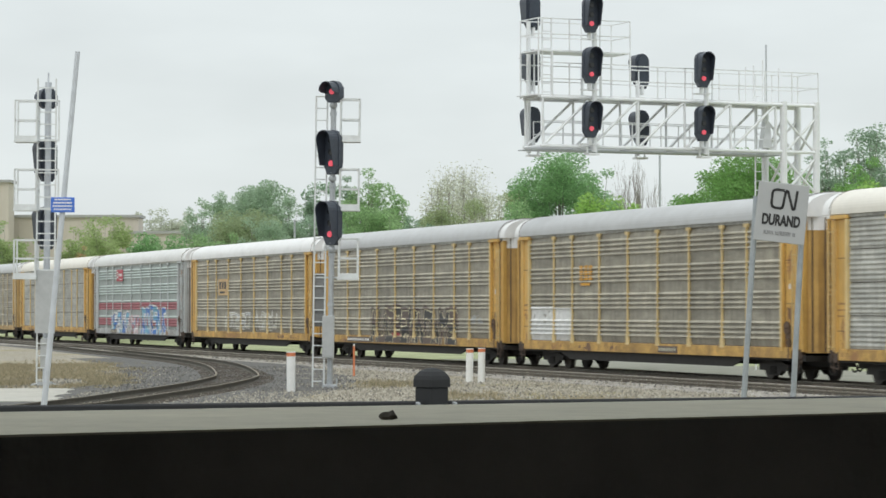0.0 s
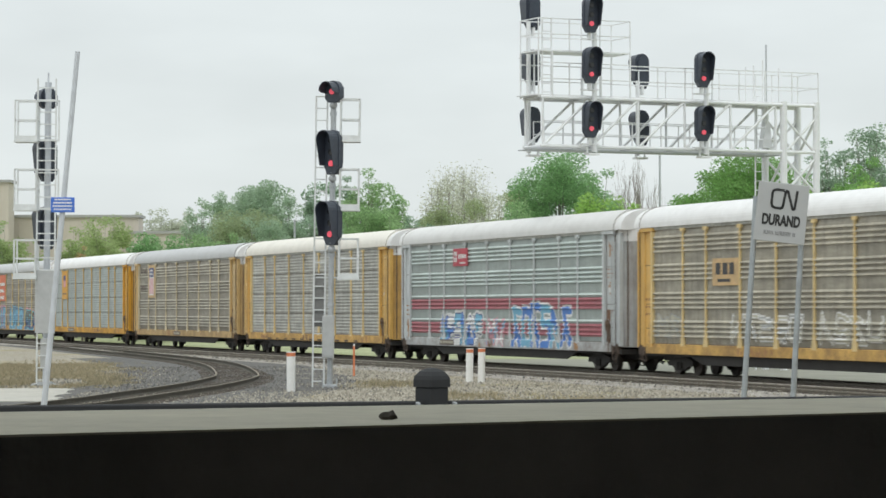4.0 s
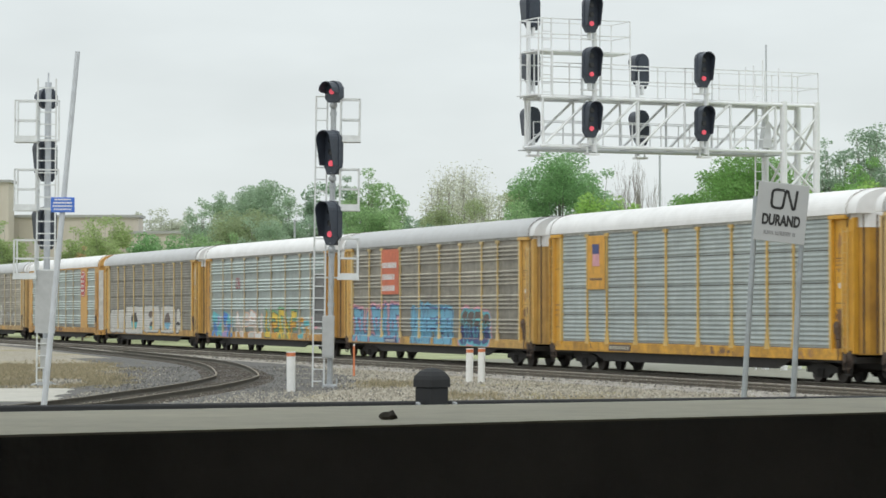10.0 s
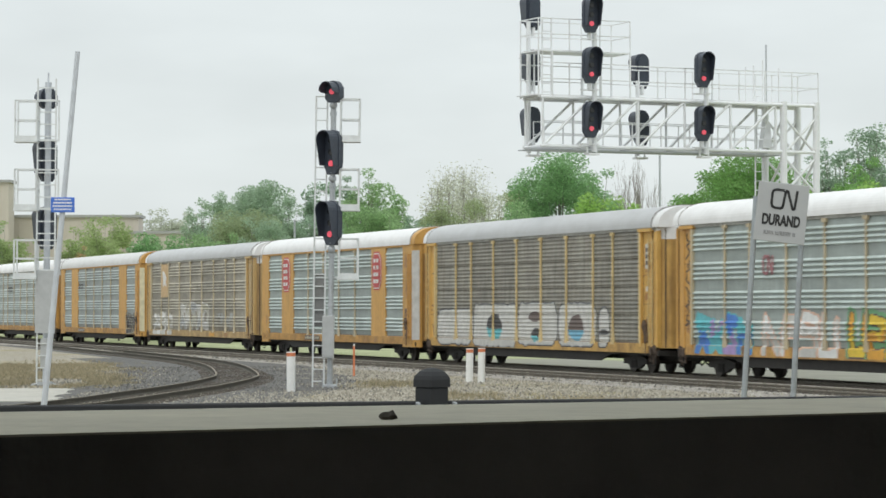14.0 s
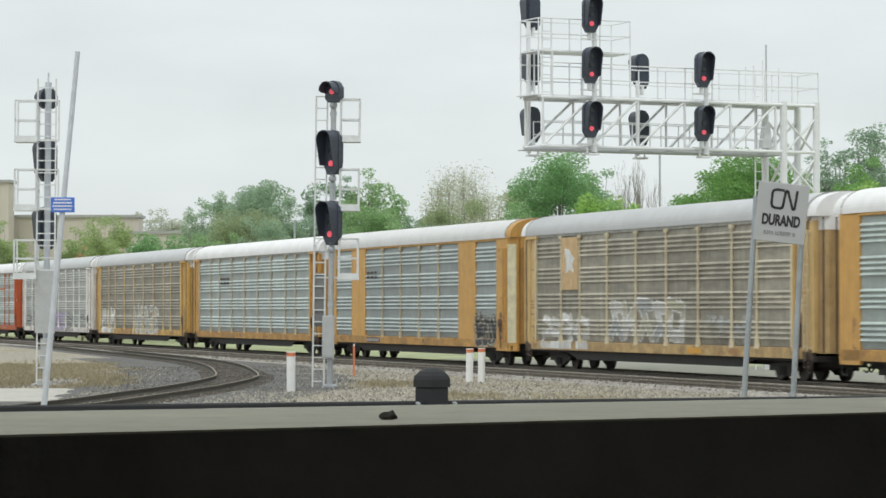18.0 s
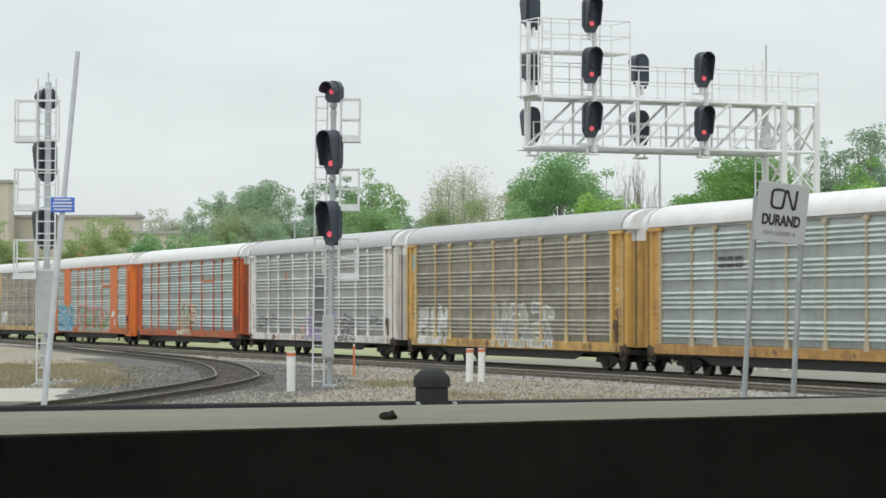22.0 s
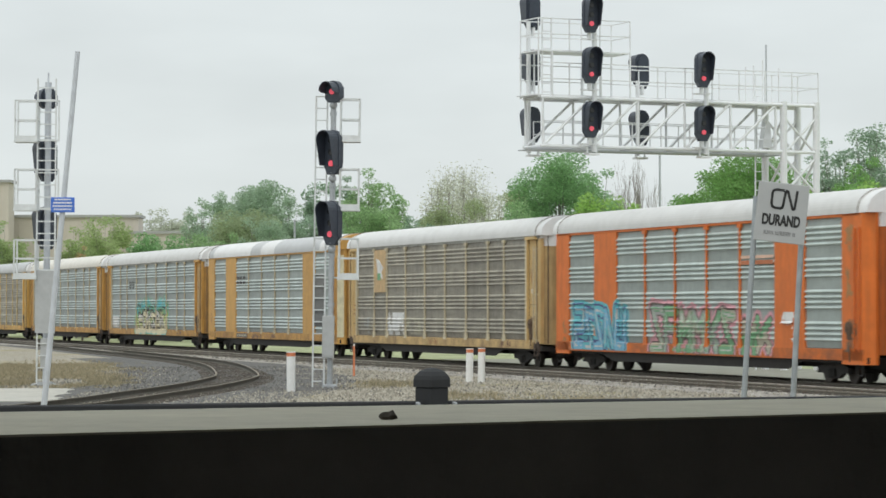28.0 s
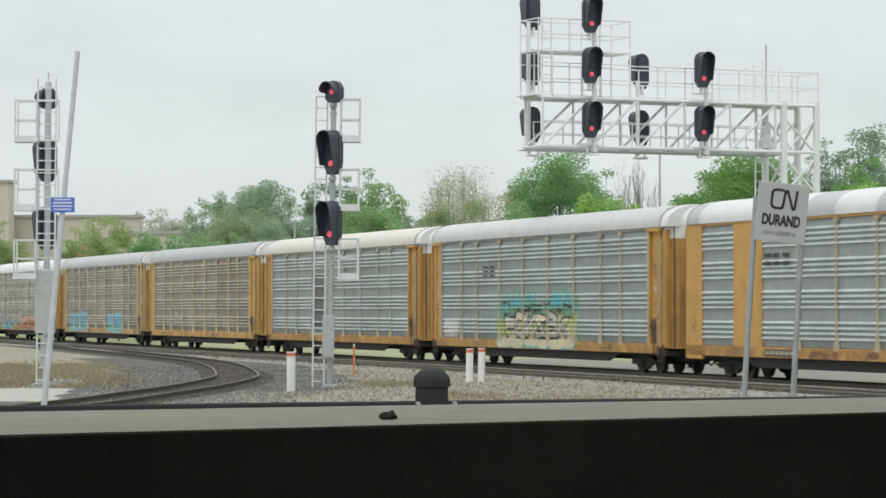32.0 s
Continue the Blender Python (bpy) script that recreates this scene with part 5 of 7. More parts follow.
def dress_21(car):
    bars(car, -6.4, -4.7, 3.61, 4.13, "black", 3, 2, 0.056, "lettering_bar", 0.45, 11)
    bubble(car, "ribs", -4.4, 4.6, 1.10, 3.15, ["cream", "cream", "lime", "green", "teal"], "cream", "teal", "green", 211, 6, thick=0.02, spike=0.8)
    graffiti(car, "ribs", -3.6, 3.6, 1.15, 2.25, ["cream", "bone"], "black", None, 212, 6, 0.8, edge=0.085, lift=0.006)
    graffiti(car, "ribs", -4.0, 4.2, 1.8, 2.75, ["black"], "black", None, 213, 7, 0.36, edge=0.0, lift=0.005)
    smear(car, "ribs", -11.6, -9.6, 1.15, 1.87, "white", 18, 0.6, label="white overpainted patch")
    smear(car, "ribs", -2.5, 5.2, 1.10, 1.36, "khaki", 19, 0.4)


def dress_23(car):
    graffiti(car, "ribs", -9.0, -4.0, 1.31, 2.23, ["khaki"], "grey", None, 231, 4, 0.4)
    smear(car, "ribs", 0.0, 8.0, 1.20, 2.13, "khaki", 20, 0.25)


def dress_24(car):
    bubble(car, "ribs", -10.5, -4.5, 1.10, 2.23, ["teal", "sky"], "khaki", "sky", None, 241, 4)
    bubble(car, "ribs", 2.5, 6.8, 1.08, 2.13, ["teal", "sky"], "bone", "teal", None, 242, 3)


def dress_25(car):
    bubble(car, "ribs", -10.5, -5.5, 1.10, 2.13, ["teal", "khaki"], "navy", "khaki", None, 251, 4)
    bubble(car, "ribs", -2.5, 3.5, 1.10, 1.92, ["rust", "peach"], "brown", "khaki", None, 252, 4)


CARS = [
    ("yellow covered car carrier with grey sheet sides", "yellow", "grey", "cream", "four", False, None),
    ("yellow covered car carrier, white patch on dirty ribbed sides", "yellow", "dirty", "grey", "ribs", False, dress_1),
    ("yellow covered car carrier with dark brown graffiti", "yellow", "dirty", "grey", "ribs", False, dress_2),
    ("yellow covered car carrier with white roof and thin graffiti", "yellow", "dirty", "white", "ribs", False, dress_3),
    ("grey covered car carrier, red stripes and blue graffiti", "silver", "green", "pale", "ribs", False, dress_4),
    ("yellow covered car carrier with cream roof and clean sides", "yellow", "grey", "cream", "four", False, None),
    ("faded yellow car carrier with brown sides and shield plate", "tan", "brown", "grey", "ribs", False, dress_6),
    ("bright yellow car carrier with blue-grey sheet sides", "bright", "steel", "white", "four", False, dress_7),
    ("yellow car carrier, orange-red plate and light blue graffiti", "yellow", "brown", "grey", "ribs", False, dress_8),
    ("ochre car carrier with blue, peach and yellow graffiti", "ochre", "green", "white", "ribs", False, dress_9),
    ("yellow car carrier with dark sides and large white graffiti", "yellow", "dark", "grey", "four", False, dress_10),
    ("ochre car carrier with wide plates and red octagon emblems", "ochre", "green", "white", "ribs", True, dress_11),
    ("faded yellow car carrier with pale graffiti on ribbed sides", "tan", "dirty", "grey", "ribs", False, dress_12),
    ("ochre car carrier with wide plates and black graffiti", "ochre", "steel", "pale", "ribs", True, dress_13),
    ("ochre car carrier with clean ribbed sides and white roof", "ochre", "clean", "white", "ribs", False, dress_14),
    ("yellow car carrier with white outline graffiti", "yellow", "brown", "grey", "ribs", False, dress_15),
    ("white car carrier with grey sides and violet graffiti", "white", "pale_grey", "grey", "ribs", False, dress_16),
    ("orange-red car carrier with grey-green ribbed sides", "vermilion", "green", "white", "ribs", False, dress_17),
    ("orange car carrier with wide plates, turquoise and pink graffiti", "orange", "green", "pale", "ribs", True, dress_18),
    ("faded yellow car carrier with torn plate and pale patch", "tan", "brown", "pale", "ribs", False, dress_19),
    ("ochre car carrier with wide plates and patched white roof", "ochre", "clean", "grey", "ribs", True, dress_20),
    ("ochre car carrier with green and cream graffiti", "ochre", "steel", "pale", "ribs", False, dress_21),
    ("ochre car carrier with cream roof and grey ribbed sides", "ochre", "steel", "cream", "ribs", False, None),
    ("yellow car carrier with dirty ribbed sides, faint graffiti", "yellow", "dirty", "grey", "ribs", False, dress_23),
    ("faded yellow car carrier with turquoise graffiti", "tan", "dirty", "grey", "ribs", False, dress_24),
    ("ochre car carrier with small teal and orange graffiti", "ochre", "grey", "white", "ribs", False, dress_25),
    ("yellow car carrier with dirty ribbed sides", "yellow", "dirty", "pale", "ribs", False, None),
]
TRAIN = [car_carrier(label, col, pan, roof, style, wide, extra=dress) for label, col, pan, roof, style, wide, dress in CARS]
FIRST_GAP = 7.154                 # seconds until the gap behind the second car would be abreast


def car_u(k, t):
    return SPEED * (FIRST_GAP + 1.6322 * (k - 1) - 0.8161 - t) + 0.49


# ---- signals ----
def capsule(w, h, taper=0.0, n=10):
    """Outline of a round-topped plate with a tapered foot, centred on 0, 0."""
    r = w / 2
    top = [(r * math.cos(math.pi * i / n), h / 2 - r + r * math.sin(math.pi * i / n)) for i in range(n + 1)]
    if taper:
        return top + [(-r, -h / 2 + taper), (-0.52 * r, -h / 2), (0.52 * r, -h / 2), (r, -h / 2 + taper)]
    return top + [(-r * math.cos(math.pi * i / n), -h / 2 + r - r * math.sin(math.pi * i / n)) for i in range(n + 1)]


def head_meshes(kind):
    w, h = (0.64, 1.42) if kind == "three" else (0.62, 0.70)

    def housing(bm):
        prism(bm, capsule(w, h, 0.26 if kind == "three" else 0.12), "y", 0.0, 0.20)
        prism(bm, capsule(w * 0.7, h * 0.8, 0.25 if kind == "three" else 0.1), "y", 0.20, 0.32)

    def hood(bm):
        # deep open-bottomed visor round the lights
        r, d, t = w / 2 - 0.02, 0.42 if kind == "three" else 0.34, 0.02
        if kind == "three":
            zt, zb, n = h / 2 - r - 0.02, -h / 2 + 0.28, 10
        else:
            zt, zb, n = 0.02, -0.05, 10
        path = [(-r, zb)] + [(-r * math.cos(math.pi * i / n), zt + r * math.sin(math.pi * i / n)) for i in range(n + 1)] + [(r, zb)]
        rows = []
        for k, (x, z) in enumerate(path):
            s = (r - t) / r
            cut = 0.55 if k in (0, len(path) - 1) else 1.0
            xi, zi = x * s, zt + (z - zt) * s if z > zt else z
            rows.append([bm.verts.new(v) for v in ((x, 0, z), (x, -d * cut, z), (xi, -d * cut, zi), (xi, 0, zi))])
        for a, b in zip(rows, rows[1:]):
            for i in range(3):
                bm.faces.new((a[i], a[i + 1], b[i + 1], b[i]))
        bmesh.ops.recalc_face_normals(bm, faces=bm.faces[:])
    return (cached(("housing", kind), lambda: made("housing", housing, MAT["black"])), cached(("hood", kind), lambda: made("hood", hood, MAT["black"])))


def lens_mesh(mat, r=0.105):
    return cached(("lens", mat, r), lambda: made("lens", lambda bm: (tube(bm, (0, -0.045, 0), (0, 0.0, 0), r, 16), tube(bm, (0, -0.05, 0), (0, -0.045, 0), r * 0.7, 16)), MAT[mat]))


def signal_head(parent, m, kind="three", lit=True):
    housing, hood = head_meshes(kind)
    head = piece("signal_head", housing, parent, m)
    tagged(head, "black hooded signal head, red lit" if lit else "black hooded signal head")
    piece("hood", hood, head)
    zs = (0.36, 0.0, -0.36) if kind == "three" else (0.0,)
    for z in zs:
        on = lit and z == zs[-1]
        piece("lens", lens_mesh("lens_red" if on else "lens_off", 0.095 if on else 0.10), head, pose(0, 0, z))
    return head


def handrail_cage(parent, x0, x1, y0, y1, z0, z1, r=0.026):
    """A small railed work platform: floor, four corner posts, and rails."""
    bm = bmesh.new()
    box(bm, x0 - 0.04, x1 + 0.04, y0 - 0.04, y1 + 0.04, z0 - 0.07, z0)
    floor_part = part("work_platform", bm, MAT["mast_alu"], parent)
    for y in (y0, y1):
        bm = bmesh.new()
        box(bm, x0, x1, y - 0.012, y + 0.012, z0, z0 + 0.14)
        part("toe_board", bm, MAT["mast_alu"], floor_part)
    for x in (x0, x1):
        for y in (y0, y1):
            bm = bmesh.new()
            bar(bm, (x, y, z0), (x, y, z1), 2 * r)
            part("rail_post", bm, MAT["mast_alu"], floor_part)
    for z in (z1, (z0 + z1) / 2):
        for p, q in (((x0, y0, z), (x1, y0, z)), ((x0, y1, z), (x1, y1, z)), ((x1, y0, z), (x1, y1, z))):
            bm = bmesh.new()
            bar(bm, p, q, 2 * r)
            part("guard_rail", bm, MAT["mast_alu"], floor_part)


def rung_ladder(bm, x0, x1, y, z0, z1, step=0.385, w=0.05):
    for x in (x0, x1):
        bar(bm, (x, y, z0), (x, y, z1), w)
    z = z0 + 0.2
    while z < z1:
        bar(bm, (x0, y, z), (x1, y, z), 0.038)
        z += step


# mast beside the curve, its three heads turned to the connecting track
mast = thing("signal_mast", "silver signal mast with three hooded red signals", "railway signal", pose(-3.62, 94.0, GROUND, 0, 0.75, 0), "signal masts")
bm = bmesh.new()
tube(bm, (0, 0, 0), (0, 0, 9.75), 0.09, 12)
for z in (2.6, 4.2, 6.4, 8.7):
    tube(bm, (0, 0, z), (0, 0, z + 0.12), 0.11, 12)
part("pole", bm, MAT["galv"], mast)
bm = bmesh.new()
box(bm, -0.24, 0.24, -0.22, 0.22, -0.05, 0.10, 0.02)
for x in (-0.22, 0.22):
    for y in (-0.17, 0.17):
        tube(bm, (x, y, 0.12), (x, y, 0.3), 0.025, 6)
part("base_plate", bm, MAT["galv"], mast)
bm = bmesh.new()
rung_ladder(bm, -0.56, -0.20, 0.15, 0.0, 9.35, 0.38, 0.055)
part("ladder", bm, MAT["mast_alu"], mast)
bm = bmesh.new()
box(bm, -0.53, -0.22, 0.19, 0.22, 1.95, 3.65)
part("climbing_guard", bm, MAT["guard"], mast)
bm = bmesh.new()
box(bm, -0.25, 0.13, -0.42, -0.10, 0.95, 2.30, 0.02)
box(bm, -0.20, 0.08, -0.435, -0.42, 1.02, 2.22)
part("junction_box", bm, MAT["grey_box"], mast)
for z0, z1 in ((3.52, 4.76), (5.72, 6.98), (7.92, 9.22)):
    handrail_cage(mast, 0.24, 0.84, -0.3, 0.35, z0, z1)
    bm = bmesh.new()
    bar(bm, (-0.5, 0.2, z0), (0.24, 0.2, z0), 0.05)
    part("platform_arm", bm, MAT["mast_alu"], mast)
for z, kind in ((5.26, "three"), (7.52, "three"), (9.46, "one")):
    signal_head(mast, pose(-0.04, -0.24, z, 0, 0, -40), kind)
    bm = bmesh.new()
    tube(bm, (0, 0, z - 0.9 if kind == "three" else z - 0.4), (0, -0.2, z - 0.62 if kind == "three" else z - 0.24), 0.07, 10)
    bmesh.ops.create_uvsphere(bm, u_segments=12, v_segments=8, radius=0.13, matrix=Matrix.Translation((0, -0.10, z - 0.84 if kind == "three" else z - 0.42)))
    part("bracket", bm, MAT["galv"], mast)

# the same kind of mast seen from behind, across the curve
mast = thing("signal_mast", "silver signal mast seen from behind, tall ladder", "railway signal", pose(-13.1, 97.0, GROUND, 0, 0.35, 0), "signal masts")
bm = bmesh.new()
tube(bm, (0, 0, 0), (0, 0, 10.0), 0.108, 14)
tube(bm, (0.0, 0, 10.0), (0.0, 0, 10.32), 0.03, 6)
part("pole", bm, MAT["galv_light"], mast)
bm = bmesh.new()
box(bm, -0.45, 0.30, -0.3, 0.3, -0.02, 0.06, 0.02)
box(bm, -0.26, 0.22, -0.28, 0.2, 0.06, 0.12)
part("base_plate", bm, MAT["galv"], mast)
bm = bmesh.new()
rung_ladder(bm, -0.30, 0.30, -0.28, 2.0, 10.1, 0.40, 0.05)
rung_ladder(bm, -0.27, 0.13, -0.24, -0.02, 2.1, 0.40, 0.05)
part("ladder", bm, MAT["mast_alu"], mast)
bm = bmesh.new()
box(bm, -0.33, 0.33, -0.34, -0.30, 1.72, 3.78)
part("climbing_guard", bm, MAT["grey_box"], mast)
bm = bmesh.new()
box(bm, -0.16, 0.16, -0.22, -0.02, 0.55, 1.55, 0.02)
part("junction_box", bm, MAT["grey_box"], mast)
for z0, z1 in ((3.56, 4.78), (5.81, 7.10), (8.07, 9.37)):
    handrail_cage(mast, -1.02, -0.32, -0.45, 0.25, z0, z1)
    bm = bmesh.new()
    bar(bm, (-0.32, -0.30, z1), (0.42, -0.30, z1), 0.05)
    bar(bm, (0.40, -0.30, z0), (0.40, -0.30, z1), 0.05)
    bar(bm, (-0.32, -0.30, z0), (0.42, -0.30, z0), 0.07)
    part("ladder_frame", bm, MAT["mast_alu"], mast)
for z, kind in ((5.26, "three"), (7.50, "three"), (9.55, "one")):
    signal_head(mast, pose(-0.10, 0.30, z - 0.06, 0, 0, 214), kind, lit=False)

# ---- cantilever signal bridge behind the train ----
BR = Matrix.Translation((13.58, 119.6, 0)) @ Matrix.Rotation(radians(-155), 4, "Z")
bridge = thing("signal_bridge", "white cantilever signal bridge of tubular trusses", "signal bridge", BR)
# local x runs along the boom over the tracks, local y towards the train's rear, z up
L, ZB, ZT, HALF = 11.15, 8.58, 10.48, 0.75
for y in (-HALF, HALF):
    for z in (ZB, ZT):
        bm = bmesh.new()
        tube(bm, (-1.4, y, z), (L, y, z), 0.07, 10)
        part("chord", bm, MAT["alu"], bridge)
bays = 5
for y in (-HALF, HALF):
    for i in range(bays + 1):
        x = 0.5 + (L - 0.6) * i / bays
        bm = bmesh.new()
        tube(bm, (x, y, ZB), (x, y, ZT), 0.05, 8)
        part("upright", bm, MAT["alu"], bridge)
        if i < bays:
            bm = bmesh.new()
            tube(bm, (x, y, ZT), (x + (L - 0.6) / bays, y, ZB), 0.055, 8)
            part("diagonal", bm, MAT["alu"], bridge)
for i in range(bays + 1):
    x = 0.5 + (L - 0.6) * i / bays
    for z in (ZB, ZT):
        bm = bmesh.new()
        tube(bm, (x, -HALF, z), (x, HALF, z), 0.045, 8)
        part("cross_tube", bm, MAT["alu"], bridge)
bm = bmesh.new()
box(bm, -1.4, L + 0.3, -0.72, 0.72, ZT + 0.06, ZT + 0.11)
part("walkway", bm, MAT["alu"], bridge)
bm = bmesh.new()
box(bm, 0.2, L + 0.3, -0.6, 0.6, ZB - 0.16, ZB - 0.12)
part("lower_walkway", bm, MAT["galv"], bridge)


def railing(bm, x0, x1, y, z0, h, posts, w=0.042):
    for i in range(posts):
        x = x0 + (x1 - x0) * i / (posts - 1)
        bar(bm, (x, y, z0), (x, y, z0 + h), w)
    for k in (0.5, 1.0):
        bar(bm, (x0, y, z0 + h * k), (x1, y, z0 + h * k), w)


for y in (-0.78, 0.78):
    bm = bmesh.new()
    railing(bm, -1.5, 7.2, y, ZT + 0.1, 1.22, 8)
    part("railing", bm, MAT["alu"], bridge)
bm = bmesh.new()
for x in (-1.5,):
    for k in (0.61, 1.22):
        bar(bm, (x, -0.78, ZT + 0.1 + k), (x, 0.78, ZT + 0.1 + k), 0.042)
part("railing", bm, MAT["alu"], bridge)
# raised second platform near the boom's tip
bm = bmesh.new()
box(bm, 7.2, L + 0.1, -0.75, 0.75, 12.27, 12.33)
part("upper_platform", bm, MAT["alu"], bridge)
for y in (-0.78, 0.78):
    bm = bmesh.new()
    railing(bm, 7.2, L + 0.1, y, 12.33, 1.22, 4)
    railing(bm, 7.2, L + 0.1, y, ZT + 0.1, 1.25, 4)
    for x in (7.2, 8.5, L - 0.5, L + 0.1):
        bar(bm, (x, y, ZT), (x, y, 12.30), 0.055)
    part("railing", bm, MAT["alu"], bridge)
for x in (7.2, L + 0.1):
    bm = bmesh.new()
    for z in (12.94, 13.55):
        bar(bm, (x, -0.78, z), (x, 0.78, z), 0.042)
    part("railing", bm, MAT["alu"], bridge)
bm = bmesh.new()
rung_ladder(bm, L - 0.55, L - 0.15, 0.6, ZT, 13.6, 0.34, 0.045)
part("ladder", bm, MAT["alu"], bridge)
# column: four legs with bracing
for x in (-1.45, 0.1):
    for y in (-0.72, 0.72):
        bm = bmesh.new()
        tube(bm, (x, y, GROUND - 0.3), (x, y, 10.62), 0.145, 12)
        part("column_leg", bm, MAT["alu"], bridge)
for y in (-0.72, 0.72):
    for i in range(6):
        z0 = 0.4 + 1.62 * i
        bm = bmesh.new()
        tube(bm, (-1.45, y, z0), (0.1, y, z0 + 1.5), 0.055, 8)
        tube(bm, (0.1, y, z0), (-1.45, y, z0 + 1.5), 0.055, 8)
        part("brace", bm, MAT["alu"], bridge)
for x in (-1.45, 0.1):
    for i in range(6):
        z0 = 0.4 + 1.62 * i
        bm = bmesh.new()
        tube(bm, (x, -0.72, z0), (x, 0.72, z0 + 1.5), 0.055, 8)
        part("brace", bm, MAT["alu"], bridge)
bm = bmesh.new()
for x in (0.55, 1.0):
    bar(bm, (x, 0.0, GROUND), (x, 0.0, ZT + 1.3), 0.05)
for i in range(30):
    bar(bm, (0.55, 0, 0.2 + 0.38 * i), (1.0, 0, 0.2 + 0.38 * i), 0.03)
part("ladder", bm, MAT["alu"], bridge)
bm = bmesh.new()
tube(bm, (0.85, 0.6, ZT), (0.85, 0.6, 12.9), 0.03, 6)
part("antenna", bm, MAT["galv"], bridge)
bm = bmesh.new()
prism(bm, [(0.42, 8.75), (0.86, 8.75), (0.70, 9.75), (0.50, 9.75)], "y", 0.0, 0.35)
part("relay_box", bm, MAT["alu"], bridge)
# handrails inside the truss, thin rods by the column, steps hung below the heads
for y in (-0.45, 0.45):
    bm = bmesh.new()
    railing(bm, 0.4, L - 0.3, y, ZB, 1.0, 9, 0.036)
    part("inner_railing", bm, MAT["alu"], bridge)
for x, y, h in ((0.35, -0.5, 1.9), (0.75, -0.55, 1.7), (1.15, -0.5, 1.6), (0.2, 0.5, 1.5)):
    bm = bmesh.new()
    tube(bm, (x, y, ZT), (x, y, ZT + h), 0.026, 6)
    part("thin_rod", bm, MAT["alu"], bridge)
for x, y in ((9.0, 0.95), (3.95, 0.95), (10.6, -0.95), (5.8, -0.95)):
    bm = bmesh.new()
    box(bm, x - 0.24, x + 0.24, y - 0.22, y + 0.22, ZB - 0.34, ZB - 0.27)
    for dx in (-0.2, 0.2):
        bar(bm, (x + dx, y, ZB - 0.3), (x + dx, y, ZB), 0.06)
    part("hanging_step", bm, MAT["alu"], bridge)
# signal heads: lit ones look along the line towards the eye, the others away
for x, zs in ((9.20, (9.62, 11.74, 13.72)), (4.16, (9.60, 11.74))):
    bm = bmesh.new()
    tube(bm, (x - 0.28, 1.02, ZB - 0.2), (x - 0.28, 1.02, zs[-1] - 0.4), 0.10, 10)
    for z in zs:
        box(bm, x - 0.42, x + 0.3, 0.9, 1.14, z - 0.98, z - 0.93)
    for z in (ZB, ZT):
        bar(bm, (x - 0.28, 0.7, z), (x - 0.28, 1.02, z), 0.08)
    part("head_pole", bm, MAT["alu"], bridge)
    for z in zs:
        signal_head(bridge, pose(x, 1.30, z, 0, 0, 180))
        bm = bmesh.new()
        tube(bm, (x, 1.12, z - 0.95), (x, 1.12, z - 0.6), 0.09, 10)
        part("head_neck", bm, MAT["alu"], bridge)
for x, zs in ((10.53, (9.52, 11.78, 13.97)), (5.62, (9.52, 11.80))):
    bm = bmesh.new()
    tube(bm, (x + 0.25, -1.02, ZB - 0.2), (x + 0.25, -1.02, zs[-1] - 0.4), 0.09, 10)
    for z in (ZB, ZT):
        bar(bm, (x + 0.25, -0.7, z), (x + 0.25, -1.02, z), 0.08)
    part("head_pole", bm, MAT["alu"], bridge)
    for z in zs:
        signal_head(bridge, pose(x, -1.30, z, 0, 0, 0), lit=False)
        bm = bmesh.new()
        tube(bm, (x, -1.12, z - 0.95), (x, -1.12, z - 0.6), 0.09, 10)
        part("head_neck", bm, MAT["alu"], bridge)

# ---- station sign on two leaning pipes ----
sign = thing("station_sign", "grey station name sign on two leaning pipes", "sign", pose(5.49, 50.0, GROUND))
for xa, xb, yb in ((-0.45, -0.16, 0.0), (0.41, 0.66, 0.12)):
    bm = bmesh.new()
    tube(bm, (xa, yb, -0.2), (xb, yb, 4.42), 0.049, 12)
    part("post", bm, MAT["galv_dull"], sign)
BOARD = pose(0.260, -0.09, 4.13, 0, 6.2, 8)
bm = bmesh.new()
box(bm, -0.445, 0.445, -0.015, 0.015, -0.505, 0.505, 0.008)
board = part("board", bm, MAT["sign_grey"], sign)
board.matrix_basis = BOARD
bm = bmesh.new()
# the railway's emblem as one plain bent band
bent_band(bm, BAND, 0.022, -0.021, -0.016)
part("emblem", bm, MAT["sign_black"], board)
letters("lettering", "DURAND", 0.235, MAT["sign_black"], board, pose(-0.0, -0.018, -0.14) @ Matrix.Diagonal((0.67, 1, 1.06, 1)), 0.004, 0.0105)
bm = bmesh.new()
rng = random.Random(5)
x = -0.28
while x < 0.26:
    w = rng.uniform(0.016, 0.026)
    for z in rng.sample((-0.382, -0.356, -0.33), rng.choice((1, 2, 3))):
        box(bm, x, x + w, -0.020, -0.016, z, z + 0.012)
    box(bm, x, x + 0.009, -0.0205, -0.016, -0.382, -0.318)
    x += w + rng.choice((0.008, 0.008, 0.010, 0.03))
tagged(part("lettering_bar", bm, MAT["sign_faint"], board), kind="stuff")

